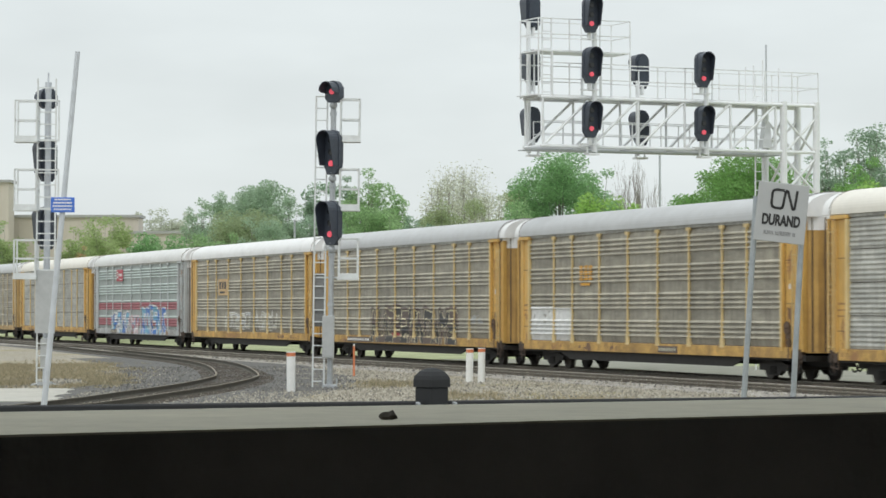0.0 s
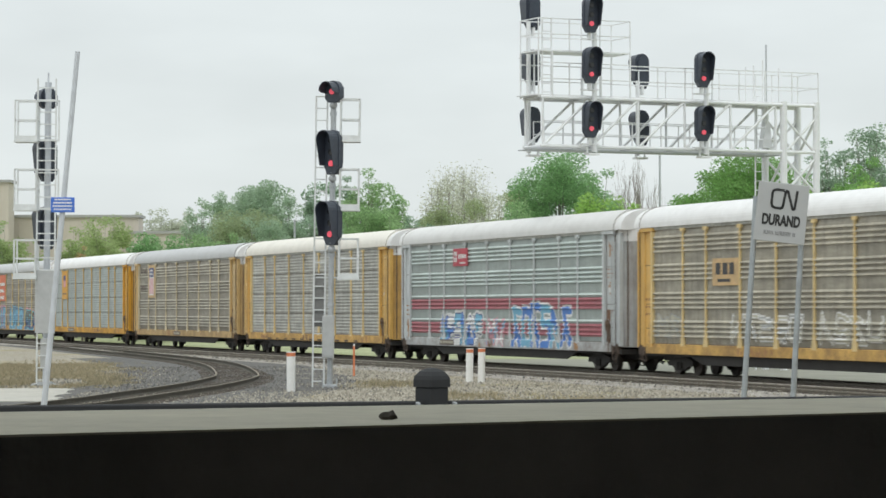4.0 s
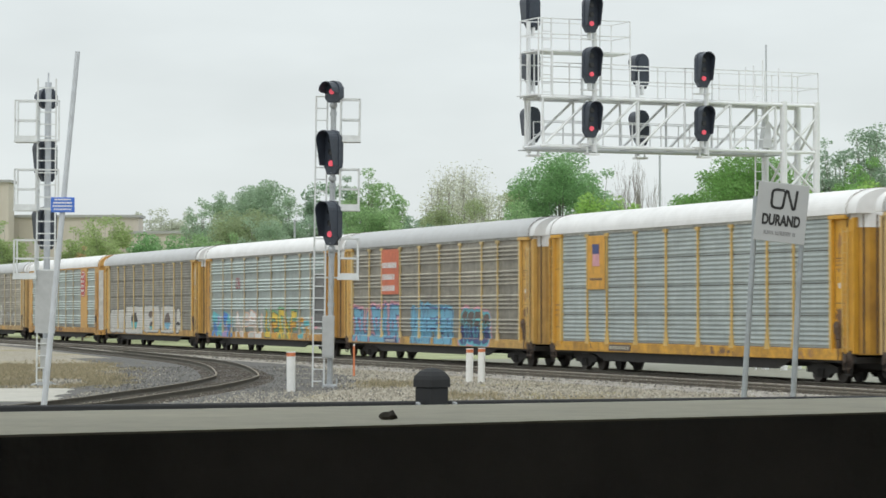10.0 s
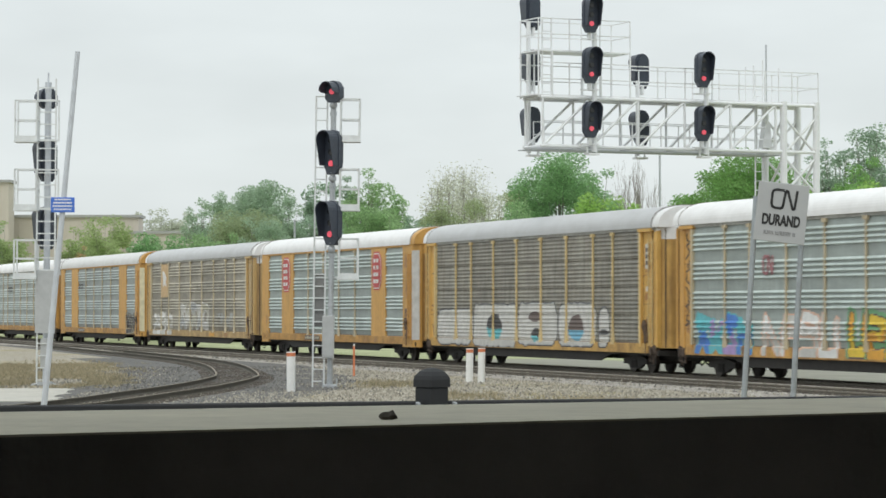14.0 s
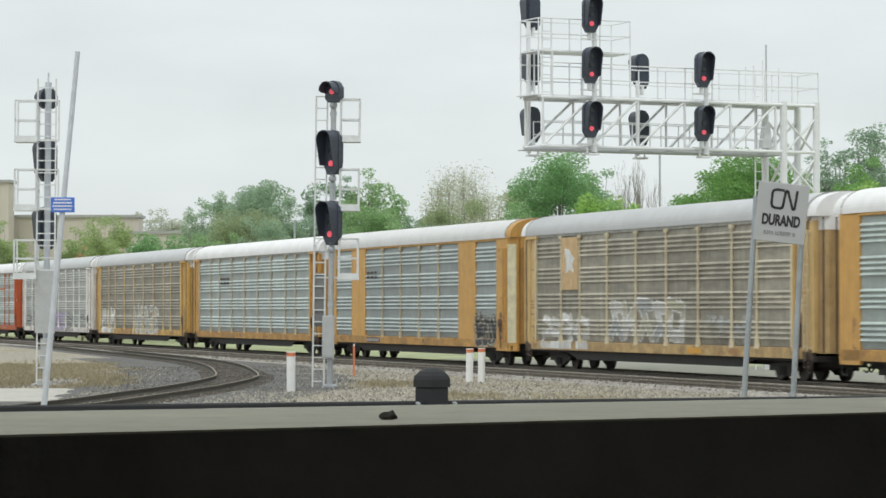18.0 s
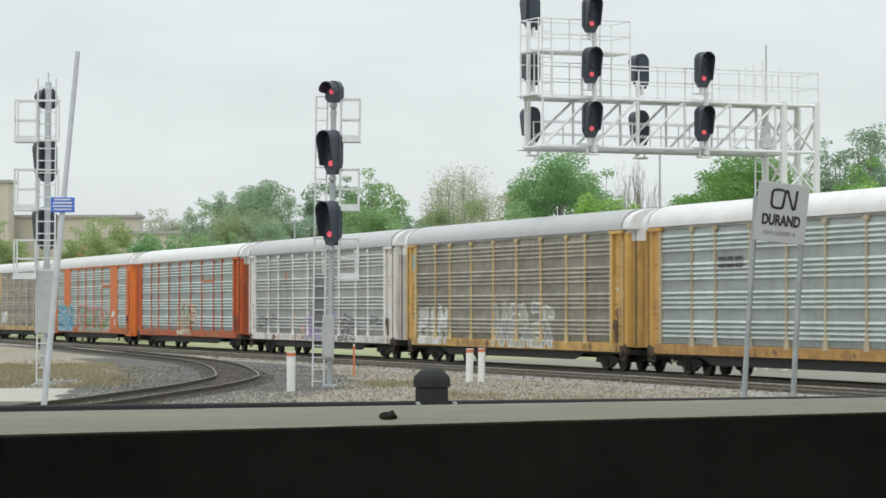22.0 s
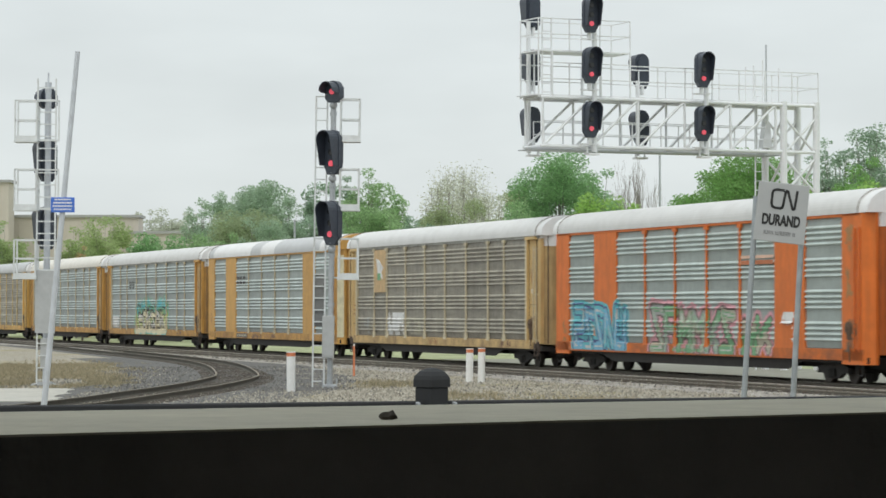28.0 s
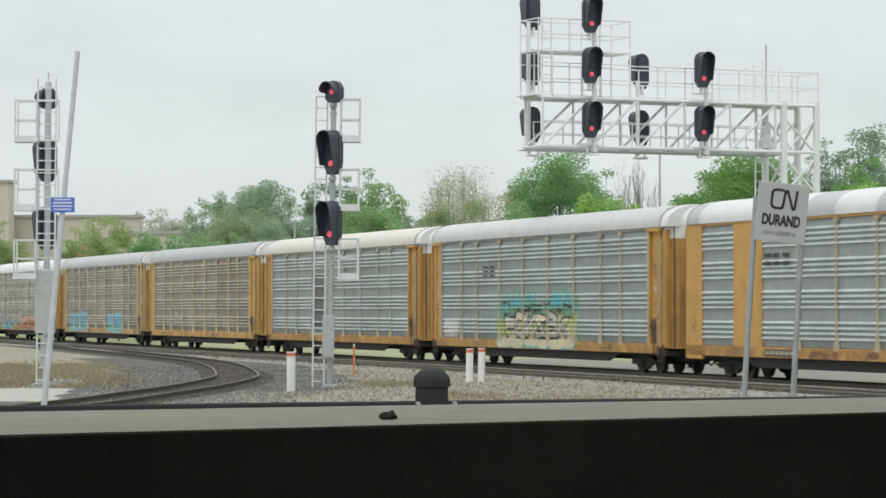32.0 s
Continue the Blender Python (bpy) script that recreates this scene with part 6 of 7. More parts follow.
# ---- leaning pole with a blue notice ----
pole = thing("notice_pole", "leaning galvanised pole with a small blue notice", "pole", pose(-6.42, 47.0, GROUND))
bm = bmesh.new()
tube(bm, (-0.06, 0, -0.2), (0.57, 0, 6.62), 0.052, 12, 0.040)
part("pole", bm, MAT["galv_light"], pole)
bm = bmesh.new()
box(bm, 0.155, 0.535, -0.075, -0.06, 4.04, 4.28, 0.006)
notice = part("notice", bm, MAT["blue"], pole, "blue notice with white bars of text")
bm = bmesh.new()
for i, w in enumerate((0.26, 0.30, 0.32, 0.28)):
    x = 0.345 - w / 2
    while x < 0.345 + w / 2:
        d = rng.uniform(0.02, 0.05)
        box(bm, x, min(x + d, 0.345 + w / 2), -0.079, -0.076, 4.233 - i * 0.052, 4.257 - i * 0.052)
        x += d + 0.008
tagged(part("lettering_bar", bm, MAT["white"], notice), kind="stuff")


# ---- marker posts ----
def marker_post(x, y, h, r=0.105):
    t = thing("marker_post", "white plastic marker post with orange top band", "marker post", pose(x, y, GROUND), "white marker posts")
    bm = bmesh.new()
    tube(bm, (0, 0, -0.05), (0.01, 0, h * 0.42), r * 0.98, 16)
    tube(bm, (0.01, 0, h * 0.42), (0.02, 0, h - 0.14), r, 16)
    part("tube", bm, MAT["white_pvc"], t)
    bm = bmesh.new()
    tube(bm, (0.02, 0, h - 0.14), (0.02, 0, h - 0.03), r * 1.02, 16)
    part("band", bm, MAT["orange"], t)
    bm = bmesh.new()
    tube(bm, (0.02, 0, h - 0.03), (0.02, 0, h), r * 1.0, 16)
    part("cap", bm, MAT["white_pvc"], t)
    return t


marker_post(-4.60, 89.0, 1.22, 0.135).rotation_euler = (0, radians(-1.0), 0)
marker_post(0.90, 101.0, 1.16, 0.125)
marker_post(1.31, 101.0, 1.18, 0.125)
stake = thing("marker_stake", "thin orange marker stake in the gravel", "marker stake", pose(-3.33, 110, GROUND))
bm = bmesh.new()
box(bm, -0.038, 0.038, -0.012, 0.012, -0.05, 1.13, 0.006)
part("stake", bm, MAT["orange"], stake)
bm = bmesh.new()
box(bm, -0.034, 0.034, -0.016, 0.016, 1.13, 1.22, 0.006)
part("tip", bm, MAT["white_pvc"], stake)


# ---- trees ----
def tree_mesh(height, width, spread, seed, leaves, leaf_size, clear=0.22, depth=5, upright=0.5, droop=0.0, thin=1.0):
    """Trunk with forking limbs, and leaves in clumps along the outer twigs. Returns (wood, crown) as plain lists."""
    rng = random.Random(seed)
    wood, tips = [], []

    def grow(p, d, length, r, level):
        q = p + d * length
        wood.append((p, q, r, r * 0.68))
        if level >= 2:
            tips.append((p + d * length * 0.5, length))
        if level == depth:
            tips.append((q, length))
            return
        for i in range(3 if level < 2 else 2 + (rng.random() < 0.5)):
            a = rng.uniform(0, 2 * math.pi)
            out = Vector((math.cos(a) * spread, math.sin(a) * spread, 0))
            nd = (d * upright + out * rng.uniform(0.35, 0.85) + Vector((0, 0, rng.uniform(0.05, 0.5) - droop))).normalized()
            grow(p + d * length * rng.uniform(0.65, 1.0), nd, length * rng.uniform(0.62, 0.86), r * 0.58, level + 1)
    grow(Vector((0, 0, -0.3)), Vector((rng.uniform(-0.06, 0.06), rng.uniform(-0.06, 0.06), 1)).normalized(), height * clear + 0.3, height * 0.022 * thin, 0)
    top = max(q.z for _, q, _, _ in wood)
    k = height / (top * 1.08)
    xs, ys = [c.x for c, _ in tips], [c.y for c, _ in tips]
    cx, cy = (min(xs) + max(xs)) / 2, (min(ys) + max(ys)) / 2
    sx, sy = width / (max(xs) - min(xs) + 0.8) / k, width / (max(ys) - min(ys) + 0.8) / k

    def settle(v):
        """Brings the crown to its width, upright over the foot."""
        f = max(0.0, min(1.0, v.z / (0.5 * top)))
        wx, wy = 1 + (sx - 1) * f, 1 + (sy - 1) * f
        x, y = (v.x - cx * f) * wx, (v.y - cy * f) * wy
        return Vector((x, y, v.z * (1 - 0.26 * min(1.0, (x * x + y * y) * (2 * k / width) ** 2))))
    wood = [(settle(p), settle(q), r0, r1) for p, q, r0, r1 in wood]
    tips = [(settle(c), n) for c, n in tips]
    k *= top / max(c.z for c, _ in tips)
    bm = bmesh.new()
    for p, q, r0, r1 in wood:
        d = (q - p).normalized()
        side = d.orthogonal().normalized()
        other = d.cross(side)
        ring = []
        for c, r in ((p, r0), (q, r1)):
            ring.append([bm.verts.new((c + side * r * math.cos(j * 1.2566) + other * r * math.sin(j * 1.2566)) * k) for j in range(5)])
        for j in range(5):
            bm.faces.new((ring[0][j], ring[0][(j + 1) % 5], ring[1][(j + 1) % 5], ring[1][j]))
    verts, faces = [], []
    gen = np.random.default_rng(seed)
    if leaves:
        per = max(1, leaves // len(tips))
        for c, length in tips:
            s = min(1.0, max(0.3, length * 0.6)) * k
            n = max(1, int(per * rng.uniform(0.4, 1.6)))
            ball = gen.normal(0, 1, (n, 3))
            ball *= (gen.uniform(0, 1, (n, 1)) ** 0.4) / np.linalg.norm(ball, axis=1, keepdims=True)
            pts = np.array(c) * k + ball * np.array([s, s, s * 0.55]) * gen.uniform(0.75, 1.25)
            for x, y, z in pts:
                z = max(z, 0.25)
                a, b, e = gen.uniform(0, 6.283), gen.uniform(-0.9, 0.9), leaf_size * gen.uniform(0.6, 1.4)
                u = np.array([math.cos(a), math.sin(a), b * 0.5]) * e
                v = np.array([-math.sin(a) * b, math.cos(a) * b, 1 - 0.4 * abs(b)]) * e * 0.62
                i = len(verts)
                o = np.array([x, y, z])
                verts += [tuple(o - u), tuple(o - v), tuple(o + u), tuple(o + v)]
                faces.append((i, i + 1, i + 2, i + 3))
    return bm, verts, faces


def tree(x, y, height, width, spread, seed, leaves, leaf_size, mat, label, name="tree", **kw):
    t = thing(name, label, "tree" if name == "tree" else "bush", pose(x, y, GROUND), "trees behind the railway")
    bm, verts, faces = tree_mesh(height, width, spread, seed, leaves, leaf_size, **kw)
    part("trunk", bm, MAT["bark"], t)
    if faces:
        me = bpy.data.meshes.new("crown")
        me.from_pydata(verts, [], faces)
        me.materials.append(MAT[mat])
        ob = new("crown", me)
        ob.parent = t
        tagged(ob, kind="stuff")
    return t


def spot(px, dist):
    """Sideways place of a sight line at a distance: px in thousandths of the distance."""
    return px * dist / 1000.0


def dome_mesh(height, width, base, seed, leaf, cover, lump=0.17, uneven=0.22, thin=1.0):
    """A tree with limbs that reach out to many leafy clumps, which fill an uneven dome over a clear trunk."""
    rng, gen = random.Random(seed), np.random.default_rng(seed)
    z0 = base * height
    zc = z0 + 0.36 * (height - z0)
    n = int(110 * (0.17 / lump) ** 2)
    bm = bmesh.new()

    def limb(p, q, r0, r1):
        d = (q - p).normalized()
        side = d.orthogonal().normalized()
        other = d.cross(side)
        a, b = [[bm.verts.new(c + (side * math.cos(k * 1.5708) + other * math.sin(k * 1.5708)) * r) for k in range(4)] for c, r in ((p, r0), (q, r1))]
        for k in range(4):
            bm.faces.new((a[k], a[(k + 1) % 4], b[(k + 1) % 4], b[k]))
    r = height * 0.017 * thin
    fork = Vector((rng.uniform(-0.2, 0.2), 0, z0 + 0.25 * (height - z0)))
    limb(Vector((0, 0, -0.3)), fork, r, r * 0.7)
    clumps, pts = [], []
    for k in range(n):
        a, up = rng.uniform(0, 2 * math.pi), rng.uniform(-0.8, 1.0)
        flat = (1 - abs(up) ** 2.4) ** 0.42
        way = Vector((math.cos(a) * flat, math.sin(a) * flat, up))
        reach = rng.uniform(0.3, 1.0) ** 0.55 * (1 + uneven * 1.6 * noise.noise(way * 1.9 + Vector((seed * 1.37, 0, 0))))
        clumps.append((way * reach, width * lump * rng.uniform(0.55, 1.2)))
    # the outermost clumps touch the crown's full width and height
    wide_x = max(abs(c.x) for c, _ in clumps)
    top = max(c.z for c, _ in clumps)
    for c, rad in clumps:
        c = Vector((c.x / wide_x * (width / 2 - rad * 0.7), c.y / wide_x * (width / 2 - rad * 0.7), c.z))
        c.z = zc + (c.z / top * (height - zc - rad * 0.6) if c.z > 0 else c.z / 0.8 * (zc - z0))
        mid = fork.lerp(c, 0.5) + Vector((0, 0, 0.05 * height))
        limb(fork, mid, r * 0.32, r * 0.2)
        limb(mid, c, r * 0.2, r * 0.06)
        count = int(cover * 4.2 * rad * rad / (leaf * leaf) * rng.uniform(0.6, 1.3))
        ball = gen.normal(0, 1, (count, 3))
        ball *= gen.uniform(0.05, 1.0, (count, 1)) ** 0.42 / np.linalg.norm(ball, axis=1, keepdims=True)
        pts.append(np.array(c) + ball * np.array([rad, rad, rad * 0.72]))
    pts = np.concatenate(pts)
    pts[:, 2] = np.maximum(pts[:, 2], 0.3)
    m = len(pts)
    a, b = gen.uniform(0, 6.283, m), gen.uniform(-0.9, 0.9, m)
    e = leaf * gen.uniform(0.6, 1.4, m)
    u = np.stack([np.cos(a), np.sin(a), b * 0.5], 1) * e[:, None]
    v = np.stack([-np.sin(a) * b, np.cos(a) * b, 1 - 0.4 * np.abs(b)], 1) * e[:, None] * 0.62
    verts = np.stack([pts - u, pts - v, pts + u, pts + v], 1).reshape(-1, 3)
    me = bpy.data.meshes.new("crown")
    me.vertices.add(4 * m)
    me.vertices.foreach_set("co", verts.ravel().astype(np.float32))
    me.loops.add(4 * m)
    me.loops.foreach_set("vertex_index", np.arange(4 * m, dtype=np.int32))
    me.polygons.add(m)
    me.polygons.foreach_set("loop_start", np.arange(0, 4 * m, 4, dtype=np.int32))
    me.update(calc_edges=True)
    return bm, me


def dome_tree(s, dist, height, width, base, seed, leaf, cover, mat, label, name="tree", **kw):
    t = thing(name, label, name, pose(spot(s, dist), dist, GROUND), "trees behind the railway")
    bm, me = dome_mesh(height, width, base, seed, leaf, cover, **kw)
    part("trunk", bm, MAT["bark"], t)
    me.materials.append(MAT[mat])
    ob = new("crown", me)
    ob.parent = t
    tagged(ob, kind="stuff")
    return t


GREEN, AIRY, BARE = "broad green deciduous tree in spring leaf", "airy tree with sparse pale new leaves", "bare brown branching tree without leaves"
# haze over the far trees is put into their leaf colour
HAZY = "distant tree beyond the warehouses, leaf colour paled for haze"
OLIVE = "low olive-brown tree in early leaf"
# (sight in thousandths, distance, height, crown width, clear trunk, seed, leaf size, cover, leaf colour, label, options)
DOMES = [
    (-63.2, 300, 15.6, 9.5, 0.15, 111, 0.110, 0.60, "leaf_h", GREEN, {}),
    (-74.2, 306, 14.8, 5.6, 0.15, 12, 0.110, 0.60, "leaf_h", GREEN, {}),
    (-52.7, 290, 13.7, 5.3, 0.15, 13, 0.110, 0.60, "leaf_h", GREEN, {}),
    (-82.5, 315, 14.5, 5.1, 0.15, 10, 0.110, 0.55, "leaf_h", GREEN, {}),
    (-66.9, 280, 12.1, 8.6, 0.10, 113, 0.100, 0.55, "leaf_olive", OLIVE, {}),
    (-43.1, 300, 15.5, 5.8, 0.15, 14, 0.110, 0.75, "leaf_b", GREEN, {}),
    (-34.8, 298, 16.1, 5.2, 0.15, 9, 0.110, 0.70, "leaf_b", GREEN, {}),
    (-25.8, 295, 16.8, 6.6, 0.15, 15, 0.110, 0.65, "leaf_g", GREEN, {}),
    (-17.7, 300, 14.3, 4.8, 0.15, 16, 0.110, 0.65, "leaf_g", GREEN, {}),
    (-27.7, 280, 12.9, 9.2, 0.10, 116, 0.100, 0.60, "leaf_g", GREEN, {}),
    (-5.6, 280, 11.6, 4.3, 0.10, 117, 0.100, 0.70, "leaf_b", GREEN, {}),
    (7.5, 262, 13.5, 6.5, 0.15, 20, 0.100, 0.16, "leaf_e", AIRY, {}),
    (24.2, 258, 13.3, 5.5, 0.15, 21, 0.100, 0.45, "leaf_c", GREEN, {}),
    (39.6, 230, 15.0, 9.9, 0.15, 22, 0.085, 0.70, "leaf_d", GREEN, {}),
    (51.5, 226, 13.4, 5.6, 0.15, 23, 0.085, 0.65, "leaf_d", GREEN, {}),
    (29.0, 232, 13.0, 5.4, 0.15, 24, 0.085, 0.60, "leaf_d", GREEN, {}),
    (102.7, 188, 12.6, 9.8, 0.10, 29, 0.075, 0.75, "leaf_k", GREEN, {}),
    (84.2, 186, 10.1, 5.0, 0.10, 28, 0.075, 0.70, "leaf_k", GREEN, {}),
    (91.9, 190, 11.5, 5.5, 0.10, 30, 0.075, 0.70, "leaf_k", GREEN, {}),
    (117.5, 192, 12.2, 5.5, 0.10, 31, 0.075, 0.70, "leaf_k", GREEN, {}),
    (127.1, 200, 13.5, 3.2, 0.10, 32, 0.085, 0.42, "leaf_b", GREEN, {}),
    (134.8, 200, 14.2, 4.0, 0.10, 33, 0.085, 0.42, "leaf_b", GREEN, {}),
    (143.8, 200, 15.2, 4.8, 0.10, 34, 0.085, 0.42, "leaf_b", GREEN, {}),
    (154.9, 202, 14.7, 4.3, 0.10, 35, 0.085, 0.42, "leaf_b", GREEN, {}),
    (139.6, 190, 12.3, 5.5, 0.10, 136, 0.080, 0.50, "leaf_k", GREEN, {}),
    (-115.7, 262, 10.9, 6.5, 0.08, 37, 0.100, 0.60, "leaf_y", GREEN, {}),
    (-124.6, 255, 9.8, 4.1, 0.08, 45, 0.100, 0.50, "leaf_y", GREEN, {}),
    (-148.4, 272, 10.8, 5.0, 0.10, 38, 0.100, 0.50, "leaf_y", GREEN, {}),
    (-154.6, 275, 10.5, 4.8, 0.10, 39, 0.100, 0.55, "leaf_g", GREEN, {}),
    (-138.8, 268, 9.1, 3.4, 0.10, 46, 0.100, 0.50, "leaf_y", GREEN, {}),
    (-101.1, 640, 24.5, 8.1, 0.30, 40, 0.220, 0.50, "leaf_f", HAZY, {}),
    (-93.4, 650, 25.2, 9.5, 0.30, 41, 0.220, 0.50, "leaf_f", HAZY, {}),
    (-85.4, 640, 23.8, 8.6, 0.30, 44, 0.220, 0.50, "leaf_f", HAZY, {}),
]
for s, d, h, w, base, seed, leaf, cover_, mat, label, kw in DOMES:
    dome_tree(s, d, h, w, base, seed, leaf, cover_, mat, label, **kw)
# (sight in thousandths, distance, height, crown width, spread, seed, leaf count, leaf size, leaf colour, label, options)
TREES = [
    (-1.2, 250, 15.8, 3.8, 0.8, 17, 2600, 0.08, "leaf_e", AIRY, dict(depth=5, upright=0.85, droop=0.12, thin=0.18)),
    (4.2, 252, 16.1, 4.1, 0.8, 18, 2600, 0.08, "leaf_e", AIRY, dict(depth=5, upright=0.85, droop=0.12, thin=0.18)),
    (10.4, 255, 16.5, 4.1, 0.8, 19, 2600, 0.08, "leaf_e", AIRY, dict(depth=5, upright=0.85, droop=0.12, thin=0.18)),
    (16.9, 250, 15.6, 3.4, 0.8, 8, 2600, 0.08, "leaf_e", AIRY, dict(depth=5, upright=0.85, droop=0.12, thin=0.18)),
    (62.7, 222, 14.9, 6.4, 0.8, 225, 0, 0.10, "leaf_e", BARE, dict(depth=6, upright=0.95, droop=0.18, thin=0.42, clear=0.34)),
    (67.7, 218, 15.4, 3.8, 0.8, 226, 0, 0.10, "leaf_e", BARE, dict(depth=6, upright=0.95, droop=0.18, thin=0.50, clear=0.34)),
    (71.5, 219, 13.3, 3.4, 0.8, 302, 0, 0.10, "leaf_e", BARE, dict(depth=6, upright=0.95, droop=0.18, thin=0.42, clear=0.34)),
]
for s, d, h, w, sp, seed, n, size, mat, label, kw in TREES:
    tree(spot(s, d), d, h, w, sp, seed, n, size, mat, label, **kw)
BUSHES = [
    (-100.3, 235, 8.7, 4.1, 51, "leaf_d"),
    (-90.7, 228, 8.3, 3.9, 52, "leaf_d"),
    (-83.0, 226, 8.3, 3.9, 53, "leaf_g"),
    (-73.8, 224, 8.4, 3.9, 54, "leaf_g"),
    (49.2, 165, 9.0, 3.2, 55, "leaf_d2"),
    (58.4, 162, 8.7, 3.0, 56, "leaf_d2"),
    (66.1, 160, 8.3, 2.2, 57, "leaf_d2"),
    (-122.6, 236, 7.6, 1.8, 58, "leaf_o"),
    (-8.5, 225, 9.7, 3.0, 59, "leaf_b"),
    (0.2, 228, 10.9, 4.8, 60, "leaf_c"),
    (12.7, 226, 11.0, 5.2, 61, "leaf_c"),
    (23.3, 215, 10.5, 4.5, 62, "leaf_g"),
    (79.0, 175, 8.1, 2.7, 63, "leaf_k"),
    (148.2, 150, 9.0, 3.5, 64, "leaf_d2"),
    (135.7, 155, 9.0, 3.9, 65, "leaf_k"),
    (124.2, 155, 8.8, 3.0, 66, "leaf_d2"),
    (-16.1, 230, 10.2, 3.5, 67, "leaf_g"),
    (-60.4, 232, 9.8, 4.9, 68, "leaf_h"),
    (-43.1, 230, 10.0, 5.3, 69, "leaf_b"),
    (-110.3, 236, 8.0, 3.6, 70, "leaf_y"),
]
for s, d, h, w, seed, mat in BUSHES:
    dome_tree(s, d, h, w, 0.05, seed, 0.085, 0.6, mat, "leafy bush beyond the railway", "bush", lump=0.22)


# ---- far buildings and poles ----
def warehouse(x0, x1, y0, y1, h, label):
    t = thing("warehouse", label, "warehouse", pose((x0 + x1) / 2, y0, GROUND))
    w, d = (x1 - x0) / 2, y1 - y0
    bm = bmesh.new()
    box(bm, -w, w, 0, d, -0.3, h)
    wall = part("wall", bm, MAT["beige"], t)
    rib = made("cladding_rib", lambda b: box(b, -0.08, 0.08, -0.06, 0.0, 0, h), MAT["beige"])
    for i in range(int(2 * w / 1.5) + 1):
        piece("cladding_rib", rib, wall, pose(-w + 1.5 * i, 0, 0))
    bm = bmesh.new()
    box(bm, -w - 0.3, w + 0.3, -0.3, d + 0.3, h, h + 0.35)
    part("roof", bm, MAT["beige_roof"], t)
    return t


warehouse(-66, -39.9, 385, 391, 14.6, "long beige warehouse with a flat roof")
warehouse(-40.6, -27.0, 382, 392, 12.4, "low beige warehouse with a grey roof edge")
warehouse(-72, -55.9, 378, 383, 18.9, "tall beige industrial block")
for s, d, h, r in ((73.8, 170, 11.4, 0.06), (-50.5, 260, 10.4, 0.09)):
    t = thing("utility_pole", "slim grey metal pole", "pole", pose(spot(s, d), d, GROUND))
    bm = bmesh.new()
    tube(bm, (0, 0, -0.3), (0, 0, h), r * 1.3, 10, r)
    part("shaft", bm, MAT["galv"], t)
    bm = bmesh.new()
    tube(bm, (0, 0, h), (0, 0, h + 0.12), r * 1.6, 10, 0.02)
    part("cap", bm, MAT["galv"], t)

# ---- black railing on the raised walk before the window ----
walkway = thing("raised_walk", "pale concrete walk before the building", "walkway", kind="structure")
bm = bmesh.new()
box(bm, -9, 9, 4.0, 12.9, GROUND - 0.2, 0.62, 0.03)
part("slab", bm, MAT["concrete"], walkway)
fence = thing("metal_railing", "black metal railing with domed post caps", "railing", pose(-0.042, 11.0, 0.62, 0, 0, 20))
bm = bmesh.new()
box(bm, -5.4, 5.4, -0.02, 0.02, 1.140, 1.221, 0.006)
part("top_rail", bm, MAT["fence"], fence)
bm = bmesh.new()
box(bm, -5.4, 5.4, -0.02, 0.02, 0.12, 0.17, 0.006)
part("bottom_rail", bm, MAT["fence"], fence)
picket = made("picket", lambda b: box(b, -0.009, 0.009, -0.009, 0.009, 0.17, 1.165), MAT["fence"])
for i in range(-44, 45):
    if i % 20:
        piece("picket", picket, fence, pose(i * 0.12, 0, 0))


def cap_build(bm):
    rings = []
    for r, z in ((0.049, 1.272), (0.049, 1.300), (0.045, 1.314), (0.034, 1.330), (0.018, 1.341), (0.005, 1.345)):
        rings.append([bm.verts.new((r * a, r * b, z)) for a, b in ((-1, -1), (0, -1.05), (1, -1), (1.05, 0), (1, 1), (0, 1.05), (-1, 1), (-1.05, 0))])
    for p, q in zip(rings, rings[1:]):
        for i in range(8):
            bm.faces.new((p[i], p[(i + 1) % 8], q[(i + 1) % 8], q[i]))
    bm.faces.new(rings[-1])
    bm.faces.new(rings[0][::-1])


post_me = made("railing_post", lambda b: box(b, -0.046, 0.046, -0.046, 0.046, 0, 1.274, 0.006), MAT["fence"])
cap_me = made("post_cap", cap_build, MAT["fence"])
bracket_me = made("bolt", lambda b: tube(b, (0, -0.058, 1.212), (0, -0.03, 1.212), 0.006, 6), MAT["galv"])
for i in (-2, -1, 0, 1, 2):
    p = piece("railing_post", post_me, fence, pose(i * 2.4, 0, 0, 0, 0, 24))
    piece("post_cap", cap_me, p)
    for x in (-0.07, 0.075):
        piece("bolt", bracket_me, fence, pose(i * 2.4 + x, 0, 0))

# ---- the window from which one looks out: its sill before the eye, an unseen room added for darkness ----
# local x runs along the wall, local y outwards; the wall stands askew to the view
WIN = Matrix.Translation((0.0, 1.556, 0)) @ Matrix.Rotation(radians(34.1), 4, "Z")
SILL = EYE_Z - 0.06
room = thing("wall_window", "wall under a window sill, coloured dark for its shade", "wall", WIN, kind="structure")
DEEP, WX, TOP = 0.30, 1.7, 3.8
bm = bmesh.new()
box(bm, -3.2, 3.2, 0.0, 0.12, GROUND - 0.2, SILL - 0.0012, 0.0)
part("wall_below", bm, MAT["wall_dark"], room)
for a, b in ((-3.2, -WX), (WX, 3.2)):
    bm = bmesh.new()
    box(bm, a, b, 0.0, DEEP, SILL - 0.0012, 4.0)
    part("wall_pier", bm, MAT["room"], room)
bm = bmesh.new()
box(bm, -WX, WX, 0.0, DEEP, TOP, 4.0)
part("lintel", bm, MAT["room"], room)
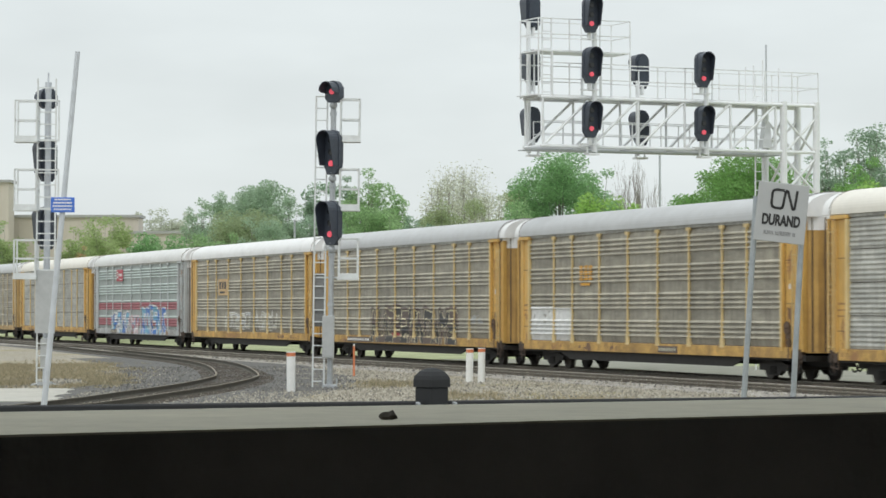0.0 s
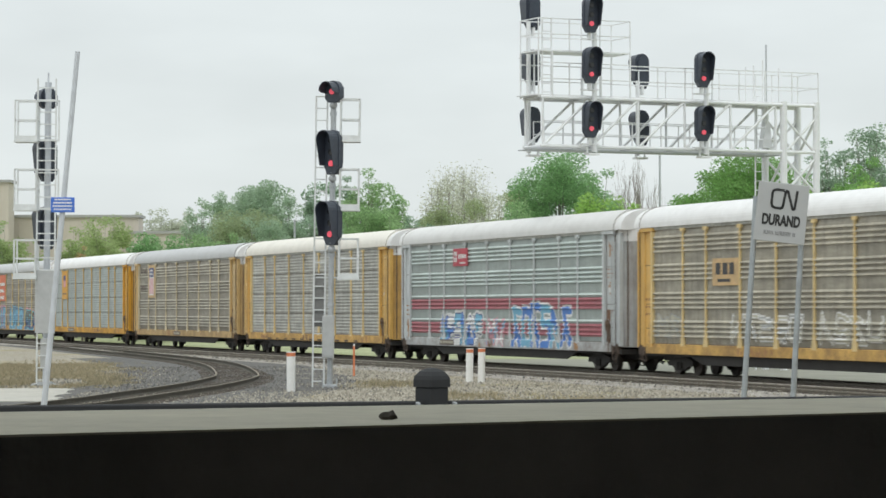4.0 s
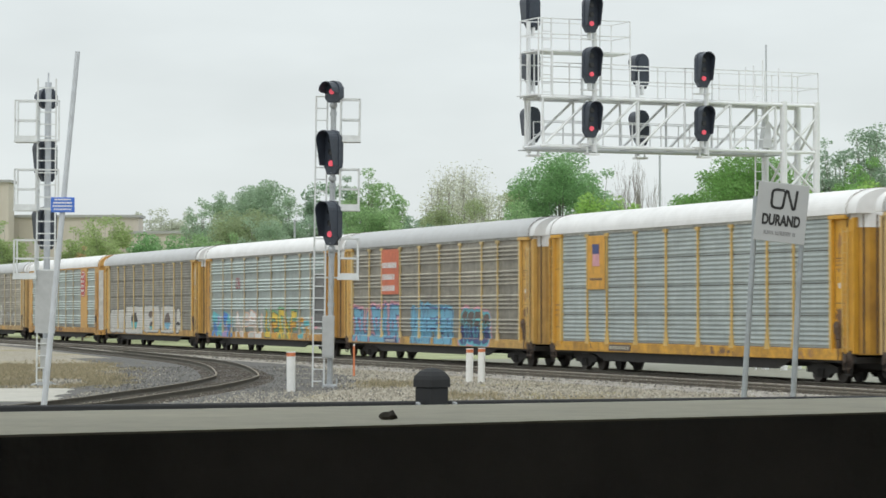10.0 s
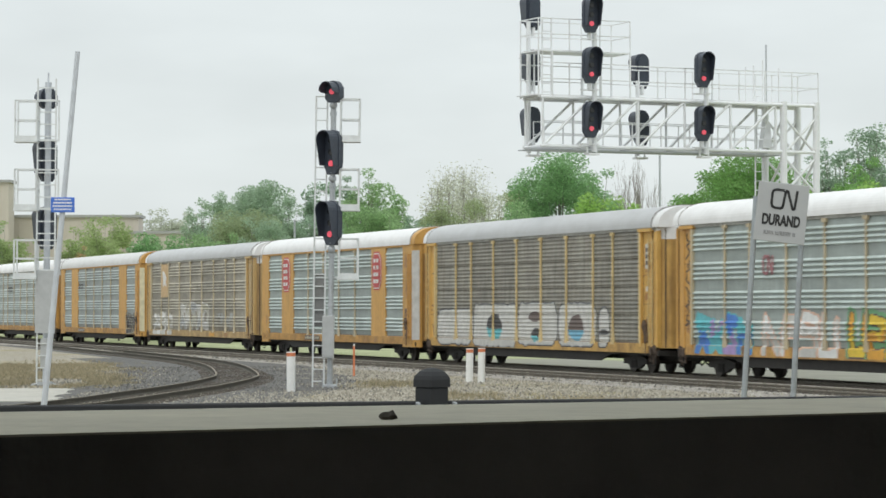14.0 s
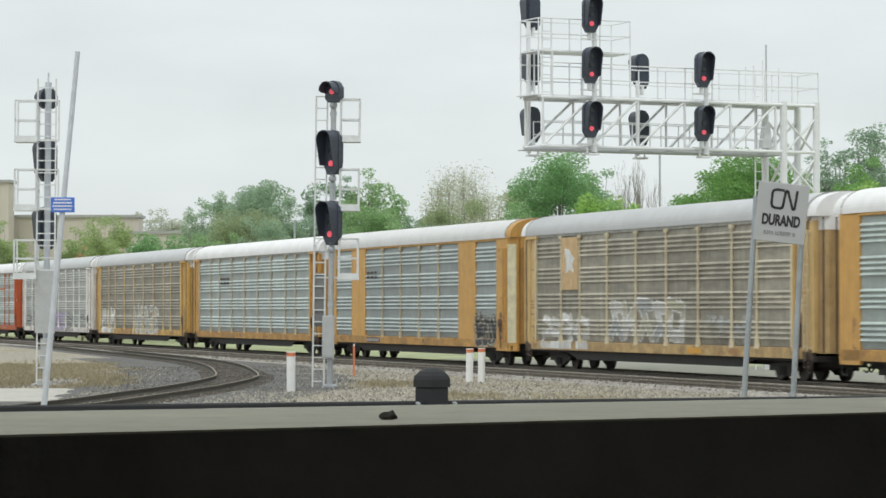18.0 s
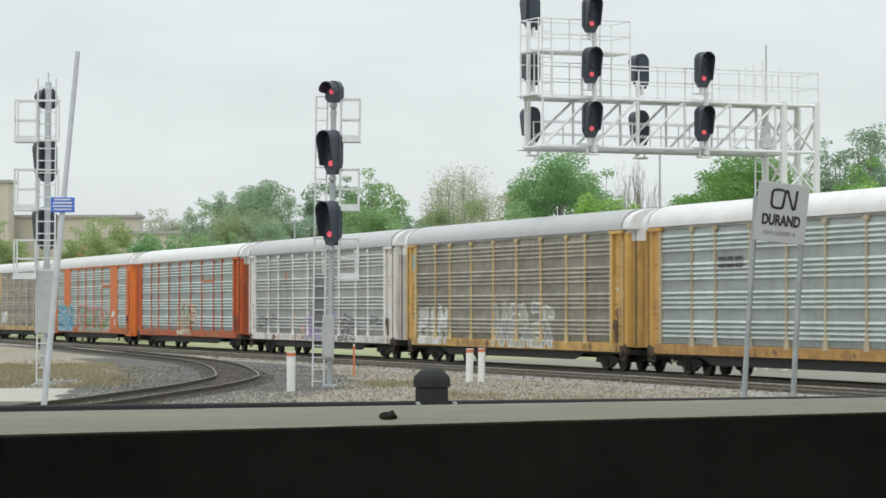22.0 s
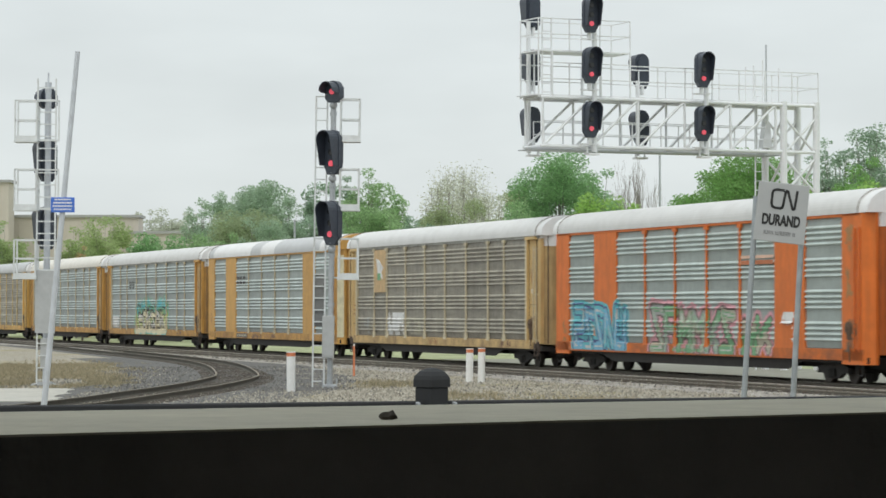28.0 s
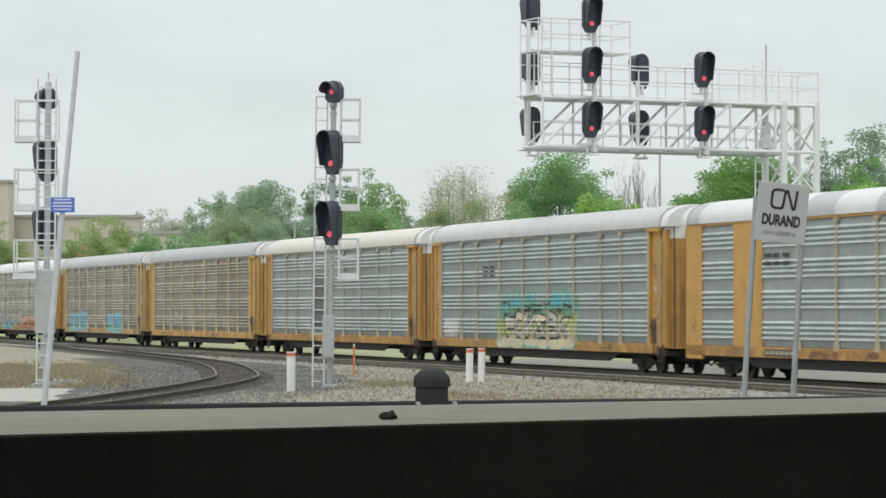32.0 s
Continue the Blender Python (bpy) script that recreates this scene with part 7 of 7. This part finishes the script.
# unseen walls, ceiling and floor, added to block daylight and bounce a little back
for side, a, b, c, d in (("west", -3.2, -3.05, -4.2, 0.0), ("east", 3.05, 3.2, -4.2, 0.0), ("south", -3.2, 3.2, -4.35, -4.2)):
    ob = thing("wall_" + side, "unseen pale plaster room wall, added to block daylight", "wall", WIN, kind="structure")
    bm = bmesh.new()
    box(bm, a, b, c, d, GROUND - 0.2, 4.0)
    part("wall_face", bm, MAT["room"], ob)
bm = bmesh.new()
box(bm, -3.2, 3.2, -4.35, DEEP, 4.0, 4.15)
ob = tagged(new("ceiling", mesh("ceiling", bm, MAT["room"])), "unseen pale plaster ceiling, added to block daylight", "ceiling", kind="structure")
ob.matrix_basis = WIN
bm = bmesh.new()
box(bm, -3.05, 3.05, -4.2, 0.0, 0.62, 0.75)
ob = tagged(new("floor", mesh("floor", bm, MAT["wall_dark"])), "unseen dark board floor, added to close the room", "floor", kind="structure")
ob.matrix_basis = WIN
# the sill's top, a little splayed outwards, its edge worn uneven
bm = bmesh.new()
rim = []
for i in range(61):
    x = -0.75 + 1.75 * i / 60
    rim.append((x, 1.556 + 0.677 * x + 0.0035 * noise.noise((x * 7, 0.3, 0)) + 0.0015 * noise.noise((x * 31, 0.3, 0)), 0))
outer = [(x, 1.868 + 0.517 * x) for x in (1.0, -0.75)]
prism(bm, [(x, y) for x, y, _ in rim] + outer, "z", SILL - 0.0012, SILL)
sill = tagged(new("window_sill", mesh("window_sill", bm, MAT["sill"])), "pale painted window sill, slightly dusty", "window sill", kind="structure")
# added block whose dark colour carries the shade under the sill's edge
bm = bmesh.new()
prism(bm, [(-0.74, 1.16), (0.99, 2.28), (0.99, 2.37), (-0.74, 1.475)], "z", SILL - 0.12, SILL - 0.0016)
tagged(new("sill_block", mesh("sill_block", bm, MAT["wall_dark"])), "block under the window sill, coloured dark for its shade", "window sill", kind="structure")
# a bit of grit on the sill
bm = bmesh.new()
bmesh.ops.create_icosphere(bm, subdivisions=2, radius=0.5)
for v in bm.verts:
    k = 1 + 0.35 * noise.noise(v.co * 2.3)
    v.co = Vector((v.co.x * 0.0105 * k, v.co.y * 0.008 * k, max(0.0, (v.co.z + 0.32)) * 0.0052 * k))
    if v.co.x > 0.001:
        v.co.z *= 1.5
tagged(new("pebble", mesh("pebble", bm, MAT["pebble"])), "small dark pebble lying on the sill", "pebble").matrix_basis = Matrix.Translation((-0.0300, 1.612, SILL))


# ---- a small bird that darts past ----
bird = thing("bird", "small dark bird in flight", "bird")
bird.scale = (0.62, 0.62, 0.62)
bm = bmesh.new()
bmesh.ops.create_uvsphere(bm, u_segments=12, v_segments=8, radius=1.0)
for v in bm.verts:
    v.co = Vector((v.co.x * 0.075, v.co.y * 0.026, v.co.z * 0.026))
part("body", bm, MAT["bird"], bird, smooth=True)
bm = bmesh.new()
bmesh.ops.create_uvsphere(bm, u_segments=10, v_segments=6, radius=0.02, matrix=Matrix.Translation((-0.078, 0, 0.012)))
tube(bm, (-0.094, 0, 0.01), (-0.112, 0, 0.008), 0.006, 6, 0.001)
part("head", bm, MAT["bird"], bird, smooth=True)
bm = bmesh.new()
prism(bm, [(0.055, -0.010), (0.13, -0.024), (0.135, 0.024), (0.055, 0.010)], "z", -0.003, 0.003)
part("tail", bm, MAT["bird"], bird)
WINGS = []
for s in (-1, 1):
    bm = bmesh.new()
    prism(bm, [(-0.04, 0.0), (-0.035, s * 0.07), (-0.005, s * 0.135), (0.035, s * 0.115), (0.045, s * 0.05), (0.04, 0.0)], "z", -0.003, 0.003)
    WINGS.append((part("wing", bm, MAT["bird"], bird), s))


def motions():
    """All that moves: the train with its turning wheels, and the bird."""
    turn = math.degrees(math.atan2(-COS, SIN))
    for k, (car, wheels) in enumerate(TRAIN):
        rows = []
        for t in (0.0, 32.0):
            p = on_line(car_u(k, t))
            rows.append((t, pose(p.x, p.y, RAIL_Z, 0, 0, turn)))
        walk(car, rows)
        # the wheels roll while the car is near the stretch in sight
        far, near = car_u(k, 0) - 262, car_u(k, 0) - 62
        t0, t1 = max(0.0, far / SPEED), min(32.0, near / SPEED)
        f0, f1 = frame(t0), frame(t1)
        if f1 <= f0:
            continue
        per = math.degrees(SPEED / FPS / WHEEL_R)
        for w in wheels:
            base = w.matrix_basis.translation.copy()
            rows = [] if f0 <= 1 else [(0.0, pose(base.x, 0, base.z))]
            rows += [((f - 1) / FPS, pose(base.x, 0, base.z, 0, per * (f - f0), 0)) for f in range(f0, f1 + 1)]
            if f1 < frame(32.0):
                rows.append((32.0, rows[-1][1]))
            walk(w, rows)
    walk(bird, [(0.0, pose(232, 17.6, 2.6)), (18.9, pose(-0.15, 17.6, 2.905)), (19.1, pose(-2.45, 17.6, 2.94)), (32.0, pose(-157, 17.6, 7.0))])
    beat = (0, -38, 0, 52)
    for wing, s in WINGS:
        rows = [(0.0, pose(0, 0, 0))]
        for i in range(60):
            t = 18.0 + i / 30
            rows.append((t, pose(0, 0, 0.01, s * beat[(i - 30 + 3) % 4], 0, 0)))
        rows.append((32.0, pose(0, 0, 0)))
        walk(wing, rows)


motions()
